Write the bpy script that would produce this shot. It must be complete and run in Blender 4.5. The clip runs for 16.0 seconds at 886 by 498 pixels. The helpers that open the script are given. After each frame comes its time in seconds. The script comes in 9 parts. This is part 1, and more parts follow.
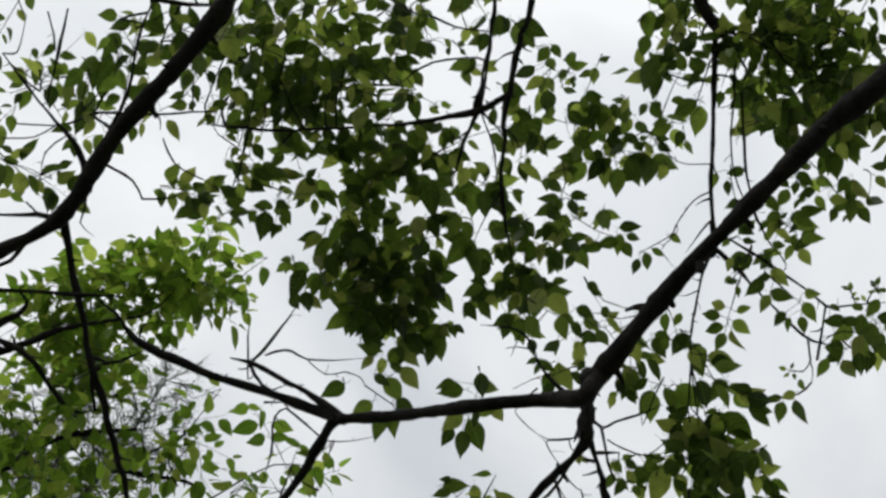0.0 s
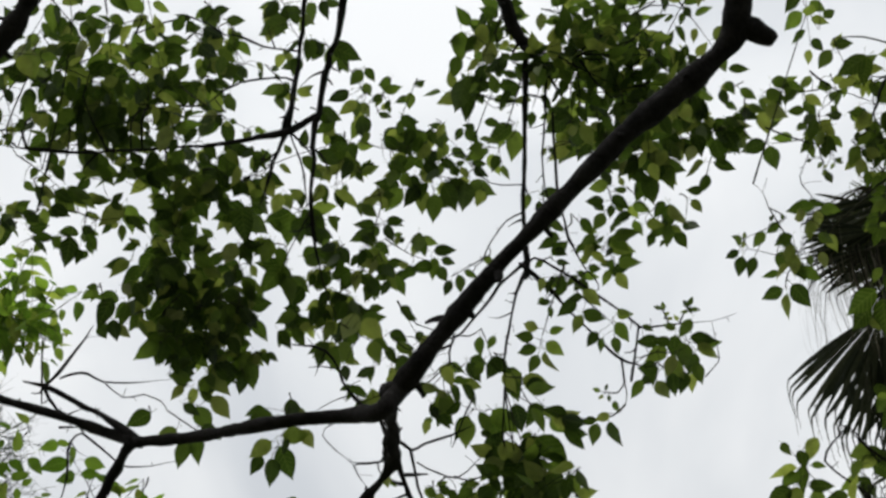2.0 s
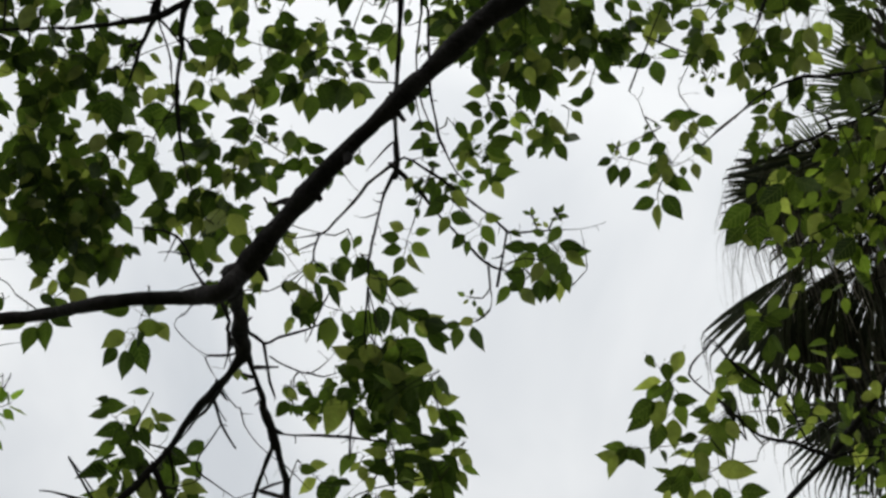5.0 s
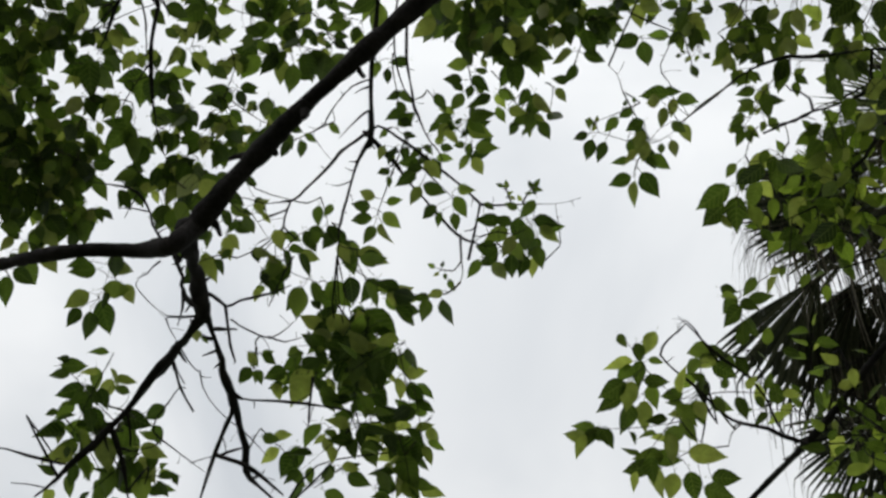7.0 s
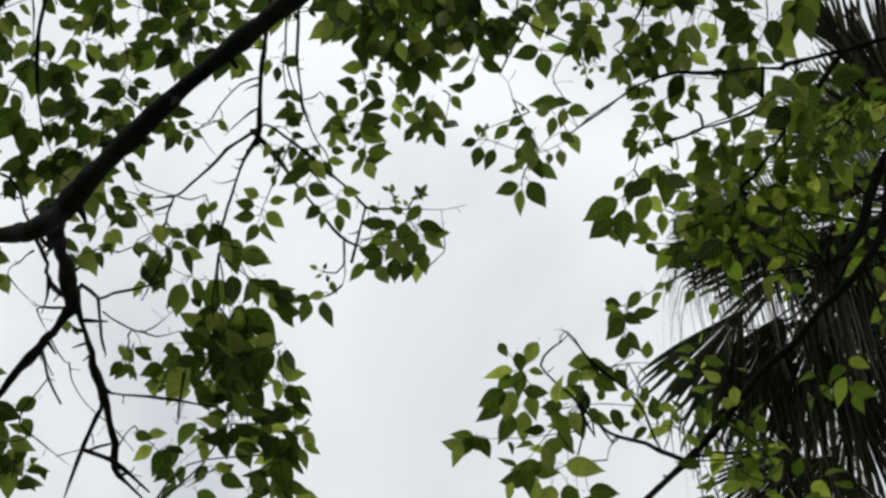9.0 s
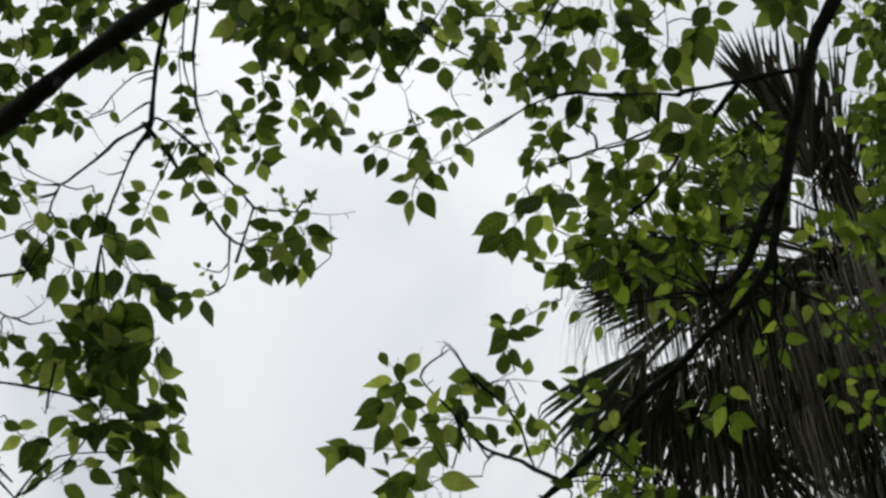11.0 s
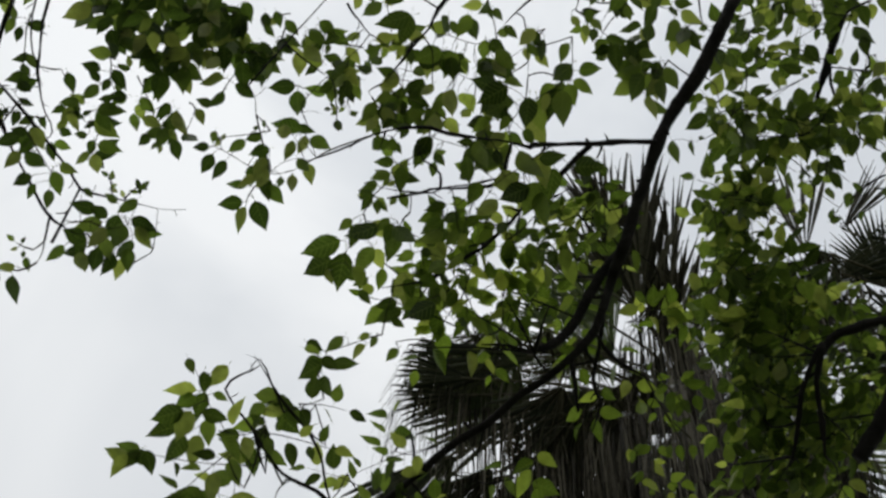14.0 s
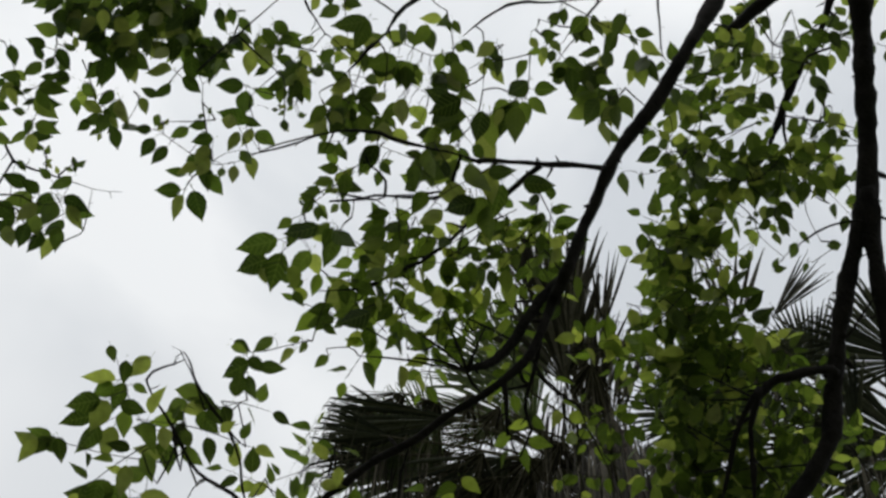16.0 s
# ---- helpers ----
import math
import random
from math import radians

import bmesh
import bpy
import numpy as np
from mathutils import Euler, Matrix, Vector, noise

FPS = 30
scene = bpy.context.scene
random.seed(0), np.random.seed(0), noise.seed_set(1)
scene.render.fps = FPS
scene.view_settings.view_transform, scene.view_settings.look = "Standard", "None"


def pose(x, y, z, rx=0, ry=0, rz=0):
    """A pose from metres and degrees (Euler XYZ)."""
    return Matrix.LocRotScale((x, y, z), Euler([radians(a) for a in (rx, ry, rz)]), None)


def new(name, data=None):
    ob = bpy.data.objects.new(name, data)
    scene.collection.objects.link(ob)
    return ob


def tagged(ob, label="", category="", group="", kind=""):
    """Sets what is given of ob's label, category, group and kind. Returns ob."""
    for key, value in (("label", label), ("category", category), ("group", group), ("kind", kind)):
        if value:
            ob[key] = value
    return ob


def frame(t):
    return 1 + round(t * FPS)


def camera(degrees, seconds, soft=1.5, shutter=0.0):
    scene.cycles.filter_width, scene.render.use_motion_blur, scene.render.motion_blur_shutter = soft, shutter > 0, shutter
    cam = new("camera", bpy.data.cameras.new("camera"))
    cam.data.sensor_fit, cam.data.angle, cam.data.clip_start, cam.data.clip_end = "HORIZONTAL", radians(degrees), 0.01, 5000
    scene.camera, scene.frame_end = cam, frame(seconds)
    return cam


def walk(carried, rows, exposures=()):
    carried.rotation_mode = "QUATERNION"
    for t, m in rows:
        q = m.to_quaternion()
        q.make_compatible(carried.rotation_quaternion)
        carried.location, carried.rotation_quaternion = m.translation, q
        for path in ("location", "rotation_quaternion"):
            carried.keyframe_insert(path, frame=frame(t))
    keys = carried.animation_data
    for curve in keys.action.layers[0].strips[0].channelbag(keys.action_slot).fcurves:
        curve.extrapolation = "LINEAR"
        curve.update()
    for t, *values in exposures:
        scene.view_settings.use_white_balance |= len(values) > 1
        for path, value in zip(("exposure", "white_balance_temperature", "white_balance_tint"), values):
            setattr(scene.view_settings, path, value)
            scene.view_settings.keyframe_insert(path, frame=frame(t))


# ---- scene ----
cam = camera(29.29, 16.0, soft=2.8)
PATH = [
    (0.0, pose(-0.439, -0.420, 1.679, 140.00, -1.58, 5.88)),
    (0.5, pose(-0.410, -0.390, 1.674, 140.80, -1.02, 5.42)),
    (1.0, pose(-0.376, -0.351, 1.673, 141.81, 0.03, 4.79)),
    (1.5, pose(-0.345, -0.311, 1.671, 142.46, 1.27, 4.11)),
    (2.0, pose(-0.310, -0.274, 1.661, 142.48, 2.05, 3.54)),
    (2.5, pose(-0.284, -0.235, 1.660, 142.00, 2.52, 3.08)),
    (3.0, pose(-0.260, -0.206, 1.649, 141.46, 2.78, 2.88)),
    (3.5, pose(-0.231, -0.173, 1.644, 141.32, 2.98, 2.38)),
    (4.0, pose(-0.205, -0.139, 1.633, 141.14, 2.86, 1.51)),
    (6.5, pose(-0.035, -0.043, 1.620, 141.17, 0.42, 0.30)),
    (7.0, pose(0.000, 0.000, 1.600, 141.69, 0.00, 0.00)),
    (7.5, pose(0.045, 0.003, 1.605, 141.72, -0.14, -0.40)),
    (8.0, pose(0.084, 0.022, 1.587, 142.57, -0.13, -1.07)),
    (8.5, pose(0.114, 0.039, 1.587, 142.87, -0.09, -1.90)),
    (9.0, pose(0.141, 0.056, 1.589, 142.66, 0.06, -2.78)),
    (9.5, pose(0.174, 0.048, 1.599, 142.34, 0.08, -3.64)),
    (12.0, pose(0.230, 0.164, 1.565, 144.91, 0.56, -9.94)),
    (12.5, pose(0.238, 0.196, 1.564, 145.33, 0.84, -11.49)),
    (13.0, pose(0.248, 0.227, 1.557, 145.88, 0.81, -13.23)),
    (13.5, pose(0.260, 0.274, 1.550, 146.73, 0.45, -15.43)),
    (14.0, pose(0.267, 0.314, 1.543, 147.73, 0.06, -17.36)),
    (14.5, pose(0.273, 0.359, 1.544, 148.92, -0.32, -18.92)),
    (15.0, pose(0.285, 0.409, 1.555, 149.19, -0.39, -20.13)),
    (15.5, pose(0.291, 0.450, 1.553, 149.56, -0.35, -21.17)),
    (16.0, pose(0.302, 0.488, 1.547, 150.44, -0.21, -22.53)),
]
walk(cam, PATH, [(0.0, 0.05), (9.5, 0.06), (12.0, 0.06), (13.0, 0.02), (14.0, -0.04), (15.0, -0.08), (16.0, -0.08)])

# ---- light: a bright overcast sky ----
SUN_ELEVATION, SUN_TURN = radians(62), radians(200)
world = bpy.data.worlds.new("overcast_sky")
scene.world = world
world.use_nodes = True
wn, wl = world.node_tree.nodes, world.node_tree.links
wn.clear()
w_out = wn.new("ShaderNodeOutputWorld")
w_back = wn.new("ShaderNodeBackground")
w_sky = wn.new("ShaderNodeTexSky")
w_sky.sky_type, w_sky.sun_disc = "NISHITA", False
w_sky.sun_elevation, w_sky.sun_rotation = SUN_ELEVATION, SUN_TURN
w_dim = wn.new("ShaderNodeMix")
w_dim.data_type, w_dim.blend_type = "RGBA", "MULTIPLY"
w_dim.inputs[0].default_value = 1.0
w_dim.inputs[7].default_value = (0.1, 0.1, 0.1, 1)
w_co = wn.new("ShaderNodeTexCoord")
w_noise = wn.new("ShaderNodeTexNoise")
w_noise.inputs["Scale"].default_value = 3.4
w_noise.inputs["Detail"].default_value = 5.0
w_noise.inputs["Roughness"].default_value = 0.5
w_noise.inputs["Distortion"].default_value = 0.4
w_ramp = wn.new("ShaderNodeValToRGB")
w_ramp.color_ramp.elements[0].position, w_ramp.color_ramp.elements[0].color = 0.39, (0.685, 0.72, 0.76, 1)
w_ramp.color_ramp.elements[1].position, w_ramp.color_ramp.elements[1].color = 0.62, (0.945, 0.965, 0.978, 1)
w_mix = wn.new("ShaderNodeMix")
w_mix.data_type = "RGBA"
w_mix.inputs[0].default_value = 0.95
wl.new(w_sky.outputs[0], w_dim.inputs[6])
wl.new(w_co.outputs["Generated"], w_noise.inputs["Vector"])
wl.new(w_noise.outputs[0], w_ramp.inputs[0])
wl.new(w_dim.outputs[2], w_mix.inputs[6])
wl.new(w_ramp.outputs[0], w_mix.inputs[7])
wl.new(w_mix.outputs[2], w_back.inputs["Color"])
# an overcast sky is brightest overhead and dims towards the horizon
w_sep = wn.new("ShaderNodeSeparateXYZ")
w_up = wn.new("ShaderNodeMapRange")
w_up.inputs[1].default_value, w_up.inputs[2].default_value = 0.5, 0.95
w_up.inputs[3].default_value, w_up.inputs[4].default_value = 0.79, 1.07
wl.new(w_co.outputs["Generated"], w_sep.inputs[0])
wl.new(w_sep.outputs[2], w_up.inputs[0])
wl.new(w_up.outputs[0], w_back.inputs["Strength"])
wl.new(w_back.outputs[0], w_out.inputs["Surface"])

sun = new("sun", bpy.data.lights.new("sun", "SUN"))
sun.data.energy, sun.data.angle, sun.data.color = 0.8, radians(25), (1.0, 0.97, 0.92)
sun.matrix_world = Matrix.Rotation(-SUN_TURN, 4, "Z") @ Matrix.Rotation(SUN_ELEVATION - radians(90), 4, "X")
scene.view_settings.exposure = 0.0


# ---- materials ----
def material(name):
    m = bpy.data.materials.new(name)
    m.use_nodes = True
    m.node_tree.nodes.clear()
    out = m.node_tree.nodes.new("ShaderNodeOutputMaterial")
    return m, m.node_tree.nodes, m.node_tree.links, out


def ramp(n, stops):
    r = n.new("ShaderNodeValToRGB")
    els = r.color_ramp.elements
    while len(els) < len(stops):
        els.new(0.5)
    for e, (at, c) in zip(els, stops):
        e.position, e.color = at, (*c, 1)
    return r


def leaf_material(name, dark, mid, young, through_colour, through_part, gloss=0.35, veins=True, pale=None):
    """Thin leaf: matt green with light coming through it, pale veins, each leaf its own tone."""
    m, n, l, out = material(name)
    geo = n.new("ShaderNodeNewGeometry")
    info = n.new("ShaderNodeObjectInfo")
    both = n.new("ShaderNodeMath")
    both.operation = "ADD"
    l.new(geo.outputs["Random Per Island"], both.inputs[0])
    l.new(info.outputs["Random"], both.inputs[1])
    wrap = n.new("ShaderNodeMath")
    wrap.operation = "FRACT"
    l.new(both.outputs[0], wrap.inputs[0])
    tone = ramp(n, [(0.0, dark), (0.45, mid), (0.72, young), (0.93, pale or young)])
    l.new(wrap.outputs[0], tone.inputs[0])
    again = n.new("ShaderNodeMath")
    again.operation = "MULTIPLY"
    again.inputs[1].default_value = 7.31
    l.new(wrap.outputs[0], again.inputs[0])
    other = n.new("ShaderNodeMath")
    other.operation = "FRACT"
    l.new(again.outputs[0], other.inputs[0])
    thin = n.new("ShaderNodeMapRange")
    thin.inputs[3].default_value = through_part * 0.6
    thin.inputs[4].default_value = min(0.9, through_part * 1.4)
    l.new(other.outputs[0], thin.inputs[0])
    co = n.new("ShaderNodeTexCoord")
    spots = n.new("ShaderNodeTexNoise")
    spots.inputs["Scale"].default_value = 45
    spots.inputs["Detail"].default_value = 4
    l.new(co.outputs["Object"], spots.inputs["Vector"])
    blot = ramp(n, [(0.3, (0.72, 0.72, 0.72)), (0.7, (1.15, 1.15, 1.1))])
    l.new(spots.outputs[0], blot.inputs[0])
    tint = n.new("ShaderNodeMix")
    tint.data_type, tint.blend_type = "RGBA", "MULTIPLY"
    tint.inputs[0].default_value = 1
    l.new(tone.outputs[0], tint.inputs[6])
    l.new(blot.outputs[0], tint.inputs[7])
    colour = tint.outputs[2]
    if veins:
        uv = n.new("ShaderNodeUVMap")
        sep = n.new("ShaderNodeSeparateXYZ")
        l.new(uv.outputs[0], sep.inputs[0])
        side = n.new("ShaderNodeMath")
        side.operation = "ABSOLUTE"
        l.new(sep.outputs[0], side.inputs[0])
        slant = n.new("ShaderNodeMath")
        slant.operation = "MULTIPLY_ADD"
        slant.inputs[1].default_value = -0.8
        l.new(side.outputs[0], slant.inputs[0])
        l.new(sep.outputs[1], slant.inputs[2])
        wave = n.new("ShaderNodeMath")
        wave.operation = "PINGPONG"
        wave.inputs[1].default_value = 0.07
        l.new(slant.outputs[0], wave.inputs[0])
        low = n.new("ShaderNodeMath")
        low.operation = "MINIMUM"
        l.new(side.outputs[0], low.inputs[0])
        l.new(wave.outputs[0], low.inputs[1])
        rib = ramp(n, [(0.0, (0.45, 0.45, 0.45)), (0.02, (0, 0, 0))])
        l.new(low.outputs[0], rib.inputs[0])
        vein = n.new("ShaderNodeMix")
        vein.data_type = "RGBA"
        l.new(rib.outputs[0], vein.inputs[0])
        l.new(colour, vein.inputs[6])
        vein.inputs[7].default_value = (young[0] * 1.3, young[1] * 1.2, young[2] * 1.4, 1)
        colour = vein.outputs[2]
    base = n.new("ShaderNodeBsdfPrincipled")
    base.inputs["Roughness"].default_value = 0.5
    base.inputs["Specular IOR Level"].default_value = gloss
    l.new(colour, base.inputs["Base Color"])
    glow = n.new("ShaderNodeBsdfTranslucent")
    tc = n.new("ShaderNodeMix")
    tc.data_type, tc.blend_type = "RGBA", "MULTIPLY"
    tc.inputs[0].default_value = 1
    tc.inputs[7].default_value = (*through_colour, 1)
    l.new(colour, tc.inputs[6])
    l.new(tc.outputs[2], glow.inputs["Color"])
    mix = n.new("ShaderNodeMixShader")
    l.new(thin.outputs[0], mix.inputs[0])
    l.new(base.outputs[0], mix.inputs[1])
    l.new(glow.outputs[0], mix.inputs[2])
    l.new(mix.outputs[0], out.inputs["Surface"])
    return m


def rough_material(name, low, high, scale, bump, stretch=(1, 1, 1), rough=0.9):
    """Rough natural surface: two scales of noise in colour, and relief."""
    m, n, l, out = material(name)
    co = n.new("ShaderNodeTexCoord")
    mp = n.new("ShaderNodeMapping")
    mp.inputs["Scale"].default_value = stretch
    l.new(co.outputs["Object"], mp.inputs[0])
    big = n.new("ShaderNodeTexNoise")
    big.inputs["Scale"].default_value = scale
    big.inputs["Detail"].default_value = 6
    fine = n.new("ShaderNodeTexNoise")
    fine.inputs["Scale"].default_value = scale * 7
    fine.inputs["Detail"].default_value = 4
    l.new(mp.outputs[0], big.inputs["Vector"])
    l.new(mp.outputs[0], fine.inputs["Vector"])
    add = n.new("ShaderNodeMath")
    add.operation = "MULTIPLY_ADD"
    add.inputs[1].default_value = 0.5
    l.new(fine.outputs[0], add.inputs[0])
    l.new(big.outputs[0], add.inputs[2])
    c = ramp(n, [(0.55, low), (0.95, high)])
    l.new(add.outputs[0], c.inputs[0])
    b = n.new("ShaderNodeBsdfPrincipled")
    b.inputs["Roughness"].default_value = rough
    b.inputs["Specular IOR Level"].default_value = 0.2
    l.new(c.outputs[0], b.inputs["Base Color"])
    bp = n.new("ShaderNodeBump")
    bp.inputs["Strength"].default_value = bump
    bp.inputs["Distance"].default_value = 0.01
    l.new(add.outputs[0], bp.inputs["Height"])
    l.new(bp.outputs[0], b.inputs["Normal"])
    l.new(b.outputs[0], out.inputs["Surface"])
    return m


# darker than real bark: the shade on the backlit limbs is in the colour
BARK = rough_material("backlit_bark", (0.005, 0.0042, 0.004), (0.019, 0.016, 0.015), 22, 1.0, (1, 1, 0.5))
SHOOT = rough_material("green_shoot", (0.022, 0.024, 0.012), (0.06, 0.06, 0.03), 60, 0.3)
PALM_BARK = rough_material("palm_bark", (0.022, 0.017, 0.013), (0.075, 0.058, 0.045), 14, 1.0, (1, 1, 2.5))
GROUND = rough_material("grassy_earth", (0.038, 0.048, 0.020), (0.095, 0.105, 0.05), 0.9, 0.6)
LEAF = {
    "main": leaf_material("leaf_green", (0.0175, 0.031, 0.0095), (0.046, 0.072, 0.020), (0.106, 0.145, 0.042), (1.56, 1.76, 0.74), 0.57, 0.28, pale=(0.24, 0.25, 0.105)),
    "back": leaf_material("leaf_young", (0.064, 0.108, 0.021), (0.106, 0.166, 0.032), (0.178, 0.238, 0.056), (1.56, 1.86, 0.80), 0.58, 0.3, pale=(0.28, 0.29, 0.10)),
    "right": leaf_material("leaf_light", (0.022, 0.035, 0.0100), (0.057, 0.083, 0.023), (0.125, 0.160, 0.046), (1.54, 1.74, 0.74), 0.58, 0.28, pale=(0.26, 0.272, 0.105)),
    # the right tree's lighter, yellower leaves
    "olive": leaf_material("leaf_olive", (0.042, 0.064, 0.014), (0.086, 0.120, 0.027), (0.150, 0.190, 0.048), (1.56, 1.78, 0.72), 0.58, 0.28, pale=(0.25, 0.26, 0.085)),
}
LEAF["left"] = LEAF["main"]
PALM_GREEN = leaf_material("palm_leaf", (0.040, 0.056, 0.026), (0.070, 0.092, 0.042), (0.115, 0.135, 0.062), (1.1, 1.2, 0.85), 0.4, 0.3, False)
PALM_STALK = rough_material("palm_stalk", (0.045, 0.042, 0.026), (0.11, 0.10, 0.065), 40, 0.3)
# hanging dead leaves, darkened: the crown's shade on them is in the colour
PALM_DRY_SHADED = leaf_material("shaded_dry_palm_leaf", (0.011, 0.010, 0.006), (0.025, 0.022, 0.014), (0.100, 0.091, 0.066), (1.1, 1.05, 0.9), 0.10, 0.06, False)
# palm leaf again, darkened: shade from the fronds above is in the colour
PALM_SHADED = leaf_material("shaded_palm_leaf", (0.020, 0.024, 0.016), (0.035, 0.041, 0.027), (0.070, 0.075, 0.050), (1.1, 1.15, 0.9), 0.16, 0.2, False)
PALM_GREY = leaf_material("grey_palm_leaf", (0.030, 0.028, 0.022), (0.065, 0.061, 0.049), (0.150, 0.142, 0.115), (1.05, 1.03, 0.95), 0.16, 0.1, False)
PALM_PAINT = {"green": PALM_GREEN, "shaded_green": PALM_SHADED, "dry": PALM_DRY_SHADED, "grey": PALM_GREY}
NEEDLE = leaf_material("conifer_needle", (0.035, 0.05, 0.03), (0.055, 0.075, 0.045), (0.09, 0.11, 0.065), (1.0, 1.1, 0.8), 0.2, 0.3, False)


# ---- building ----
def part(name, data, mat, parent=None, label="", kind=""):
    """Links a mesh, or (points, faces), as one object under a thing or a part."""
    if isinstance(data, tuple):
        verts, faces = data
        me = bpy.data.meshes.new(name)
        me.from_pydata(verts, [], faces)
        me.polygons.foreach_set("use_smooth", [True] * len(me.polygons))
    else:
        me = data
    if not me.materials:
        me.materials.append(mat)
    ob = new(name, me)
    ob.parent = parent
    return tagged(ob, label=label, kind=kind)


def thing(name, at, label, category, group=""):
    ob = new(name)
    ob.location = at
    return tagged(ob, label, category, group)


def glide(pts, step):
    """Points along a smooth line through pts, of any number of columns, about step apart."""
    p = [2 * np.array(pts[0]) - np.array(pts[1])] + [np.array(q, float) for q in pts] + [2 * np.array(pts[-1]) - np.array(pts[-2])]
    line = []
    for i in range(1, len(p) - 2):
        k = max(2, int(np.linalg.norm(p[i + 1][:3] - p[i][:3]) / step))
        for j in range(k):
            t = j / k
            line.append(0.5 * (2 * p[i] + (p[i + 1] - p[i - 1]) * t + (2 * p[i - 1] - 5 * p[i] + 4 * p[i + 1] - p[i + 2]) * t**2
                               + (3 * p[i] - p[i - 1] - 3 * p[i + 1] + p[i + 2]) * t**3))
    line.append(p[-2])
    return np.array(line)


def tube(line, sides=8, knobs=0.0, rng=None):
    """A round, tapering tube along rows of x, y, z, radius, with knobs and kinks."""
    pts, rad = line[:, :3].copy(), np.maximum(line[:, 3], 0.0006)
    if rng is not None and knobs:
        pts[1:-1] += rng.normal(0, 1, pts[1:-1].shape) * rad[1:-1, None] * knobs * 0.35
        # swellings and scars along the length
        swell = rng.normal(0, 1, len(rad) + 4)
        rad = rad * (1 + knobs * 0.9 * np.convolve(swell, (0.2, 0.5, 0.8, 0.5, 0.2), "valid"))
    way = np.gradient(pts, axis=0)
    way /= np.linalg.norm(way, axis=1)[:, None] + 1e-9
    u = np.cross(way[0], (0.31, 0.2, 0.93))
    verts, faces = [], []
    for i in range(len(pts)):
        u = u - way[i] * (u @ way[i])
        u /= np.linalg.norm(u) + 1e-9
        v = np.cross(way[i], u)
        for k in range(sides):
            a = 2 * math.pi * k / sides
            r = rad[i] * (1 + (rng.uniform(-1, 1) * knobs if rng is not None else 0))
            verts.append(tuple(pts[i] + r * (math.cos(a) * u + math.sin(a) * v)))
    for i in range(len(pts) - 1):
        for k in range(sides):
            a, b = i * sides + k, i * sides + (k + 1) % sides
            faces.append((a, b, b + sides, a + sides))
    faces.append(tuple(range(sides))[::-1])
    faces.append(tuple(range((len(pts) - 1) * sides, len(pts) * sides)))
    return verts, faces


def joined(pieces):
    verts, faces = [], []
    for v, f in pieces:
        k = len(verts)
        verts += v
        faces += [tuple(i + k for i in q) for q in f]
    return verts, faces


# ---- setting ----
def ground():
    verts, faces = [(0.0, 0.0, 0.0)], []
    rings, spokes = [1, 2, 3, 5, 8, 12, 20, 40, 90, 250, 800, 2500], 48
    for r in rings:
        for k in range(spokes):
            a = 2 * math.pi * k / spokes
            x, y = r * math.cos(a), r * math.sin(a)
            verts.append((x, y, 0.06 * noise.noise((x * 0.4, y * 0.4, 3.1)) if r < 100 else 0.0))
    for k in range(spokes):
        faces.append((0, 1 + k, 1 + (k + 1) % spokes))
    for i in range(len(rings) - 1):
        for k in range(spokes):
            a, b = 1 + i * spokes + k, 1 + i * spokes + (k + 1) % spokes
            faces.append((a, a + spokes, b + spokes, b))
    tagged(part("ground", (verts, faces), GROUND), "dark grassy earth under the trees", "ground", kind="structure")


ground()

# ---- broad-leaved trees ----
TREE = {
    "main": thing("broadleaf_tree", (-0.6, -2.4, 0.0), "spreading broadleaf tree with dark bark and ovate green leaves", "tree", "broadleaf trees"),
    "right": thing("broadleaf_tree", (2.6, -1.6, 0.0), "broadleaf tree with slender dark limbs in front of the palm", "tree", "broadleaf trees"),
    "back": thing("broadleaf_tree", (-4.6, 4.4, 0.0), "young broadleaf tree with bright yellow-green leaves", "tree", "broadleaf trees"),
}
TREE["left"] = TREE["main"]
TREE["olive"] = TREE["right"]
FORK = {"main": (-0.45, -1.5, 3.6, 0.10), "left": (-0.55, -1.5, 3.6, 0.09), "right": (2.2, -0.7, 4.2, 0.075), "back": (-4.2, 4.2, 3.6, 0.07)}
BONES = {"main": [], "left": [], "right": [], "back": []}
BONES["olive"] = BONES["right"]
rng = np.random.default_rng(7)


def own(kind, verts):
    at = TREE[kind].location
    return [(x - at.x, y - at.y, z - at.z) for x, y, z in verts]


def trunk(kind, base_radius):
    at, top = TREE[kind].location, FORK[kind]
    line = glide([(at.x, at.y, -0.1, base_radius * 1.5), (at.x, at.y, 0.25, base_radius * 1.1), (at.x * 0.7 + top[0] * 0.3, at.y * 0.7 + top[1] * 0.3, top[2] * 0.5, base_radius), top], 0.12)
    v, f = tube(line, 16, 0.06, rng)
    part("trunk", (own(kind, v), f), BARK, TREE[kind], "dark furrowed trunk")


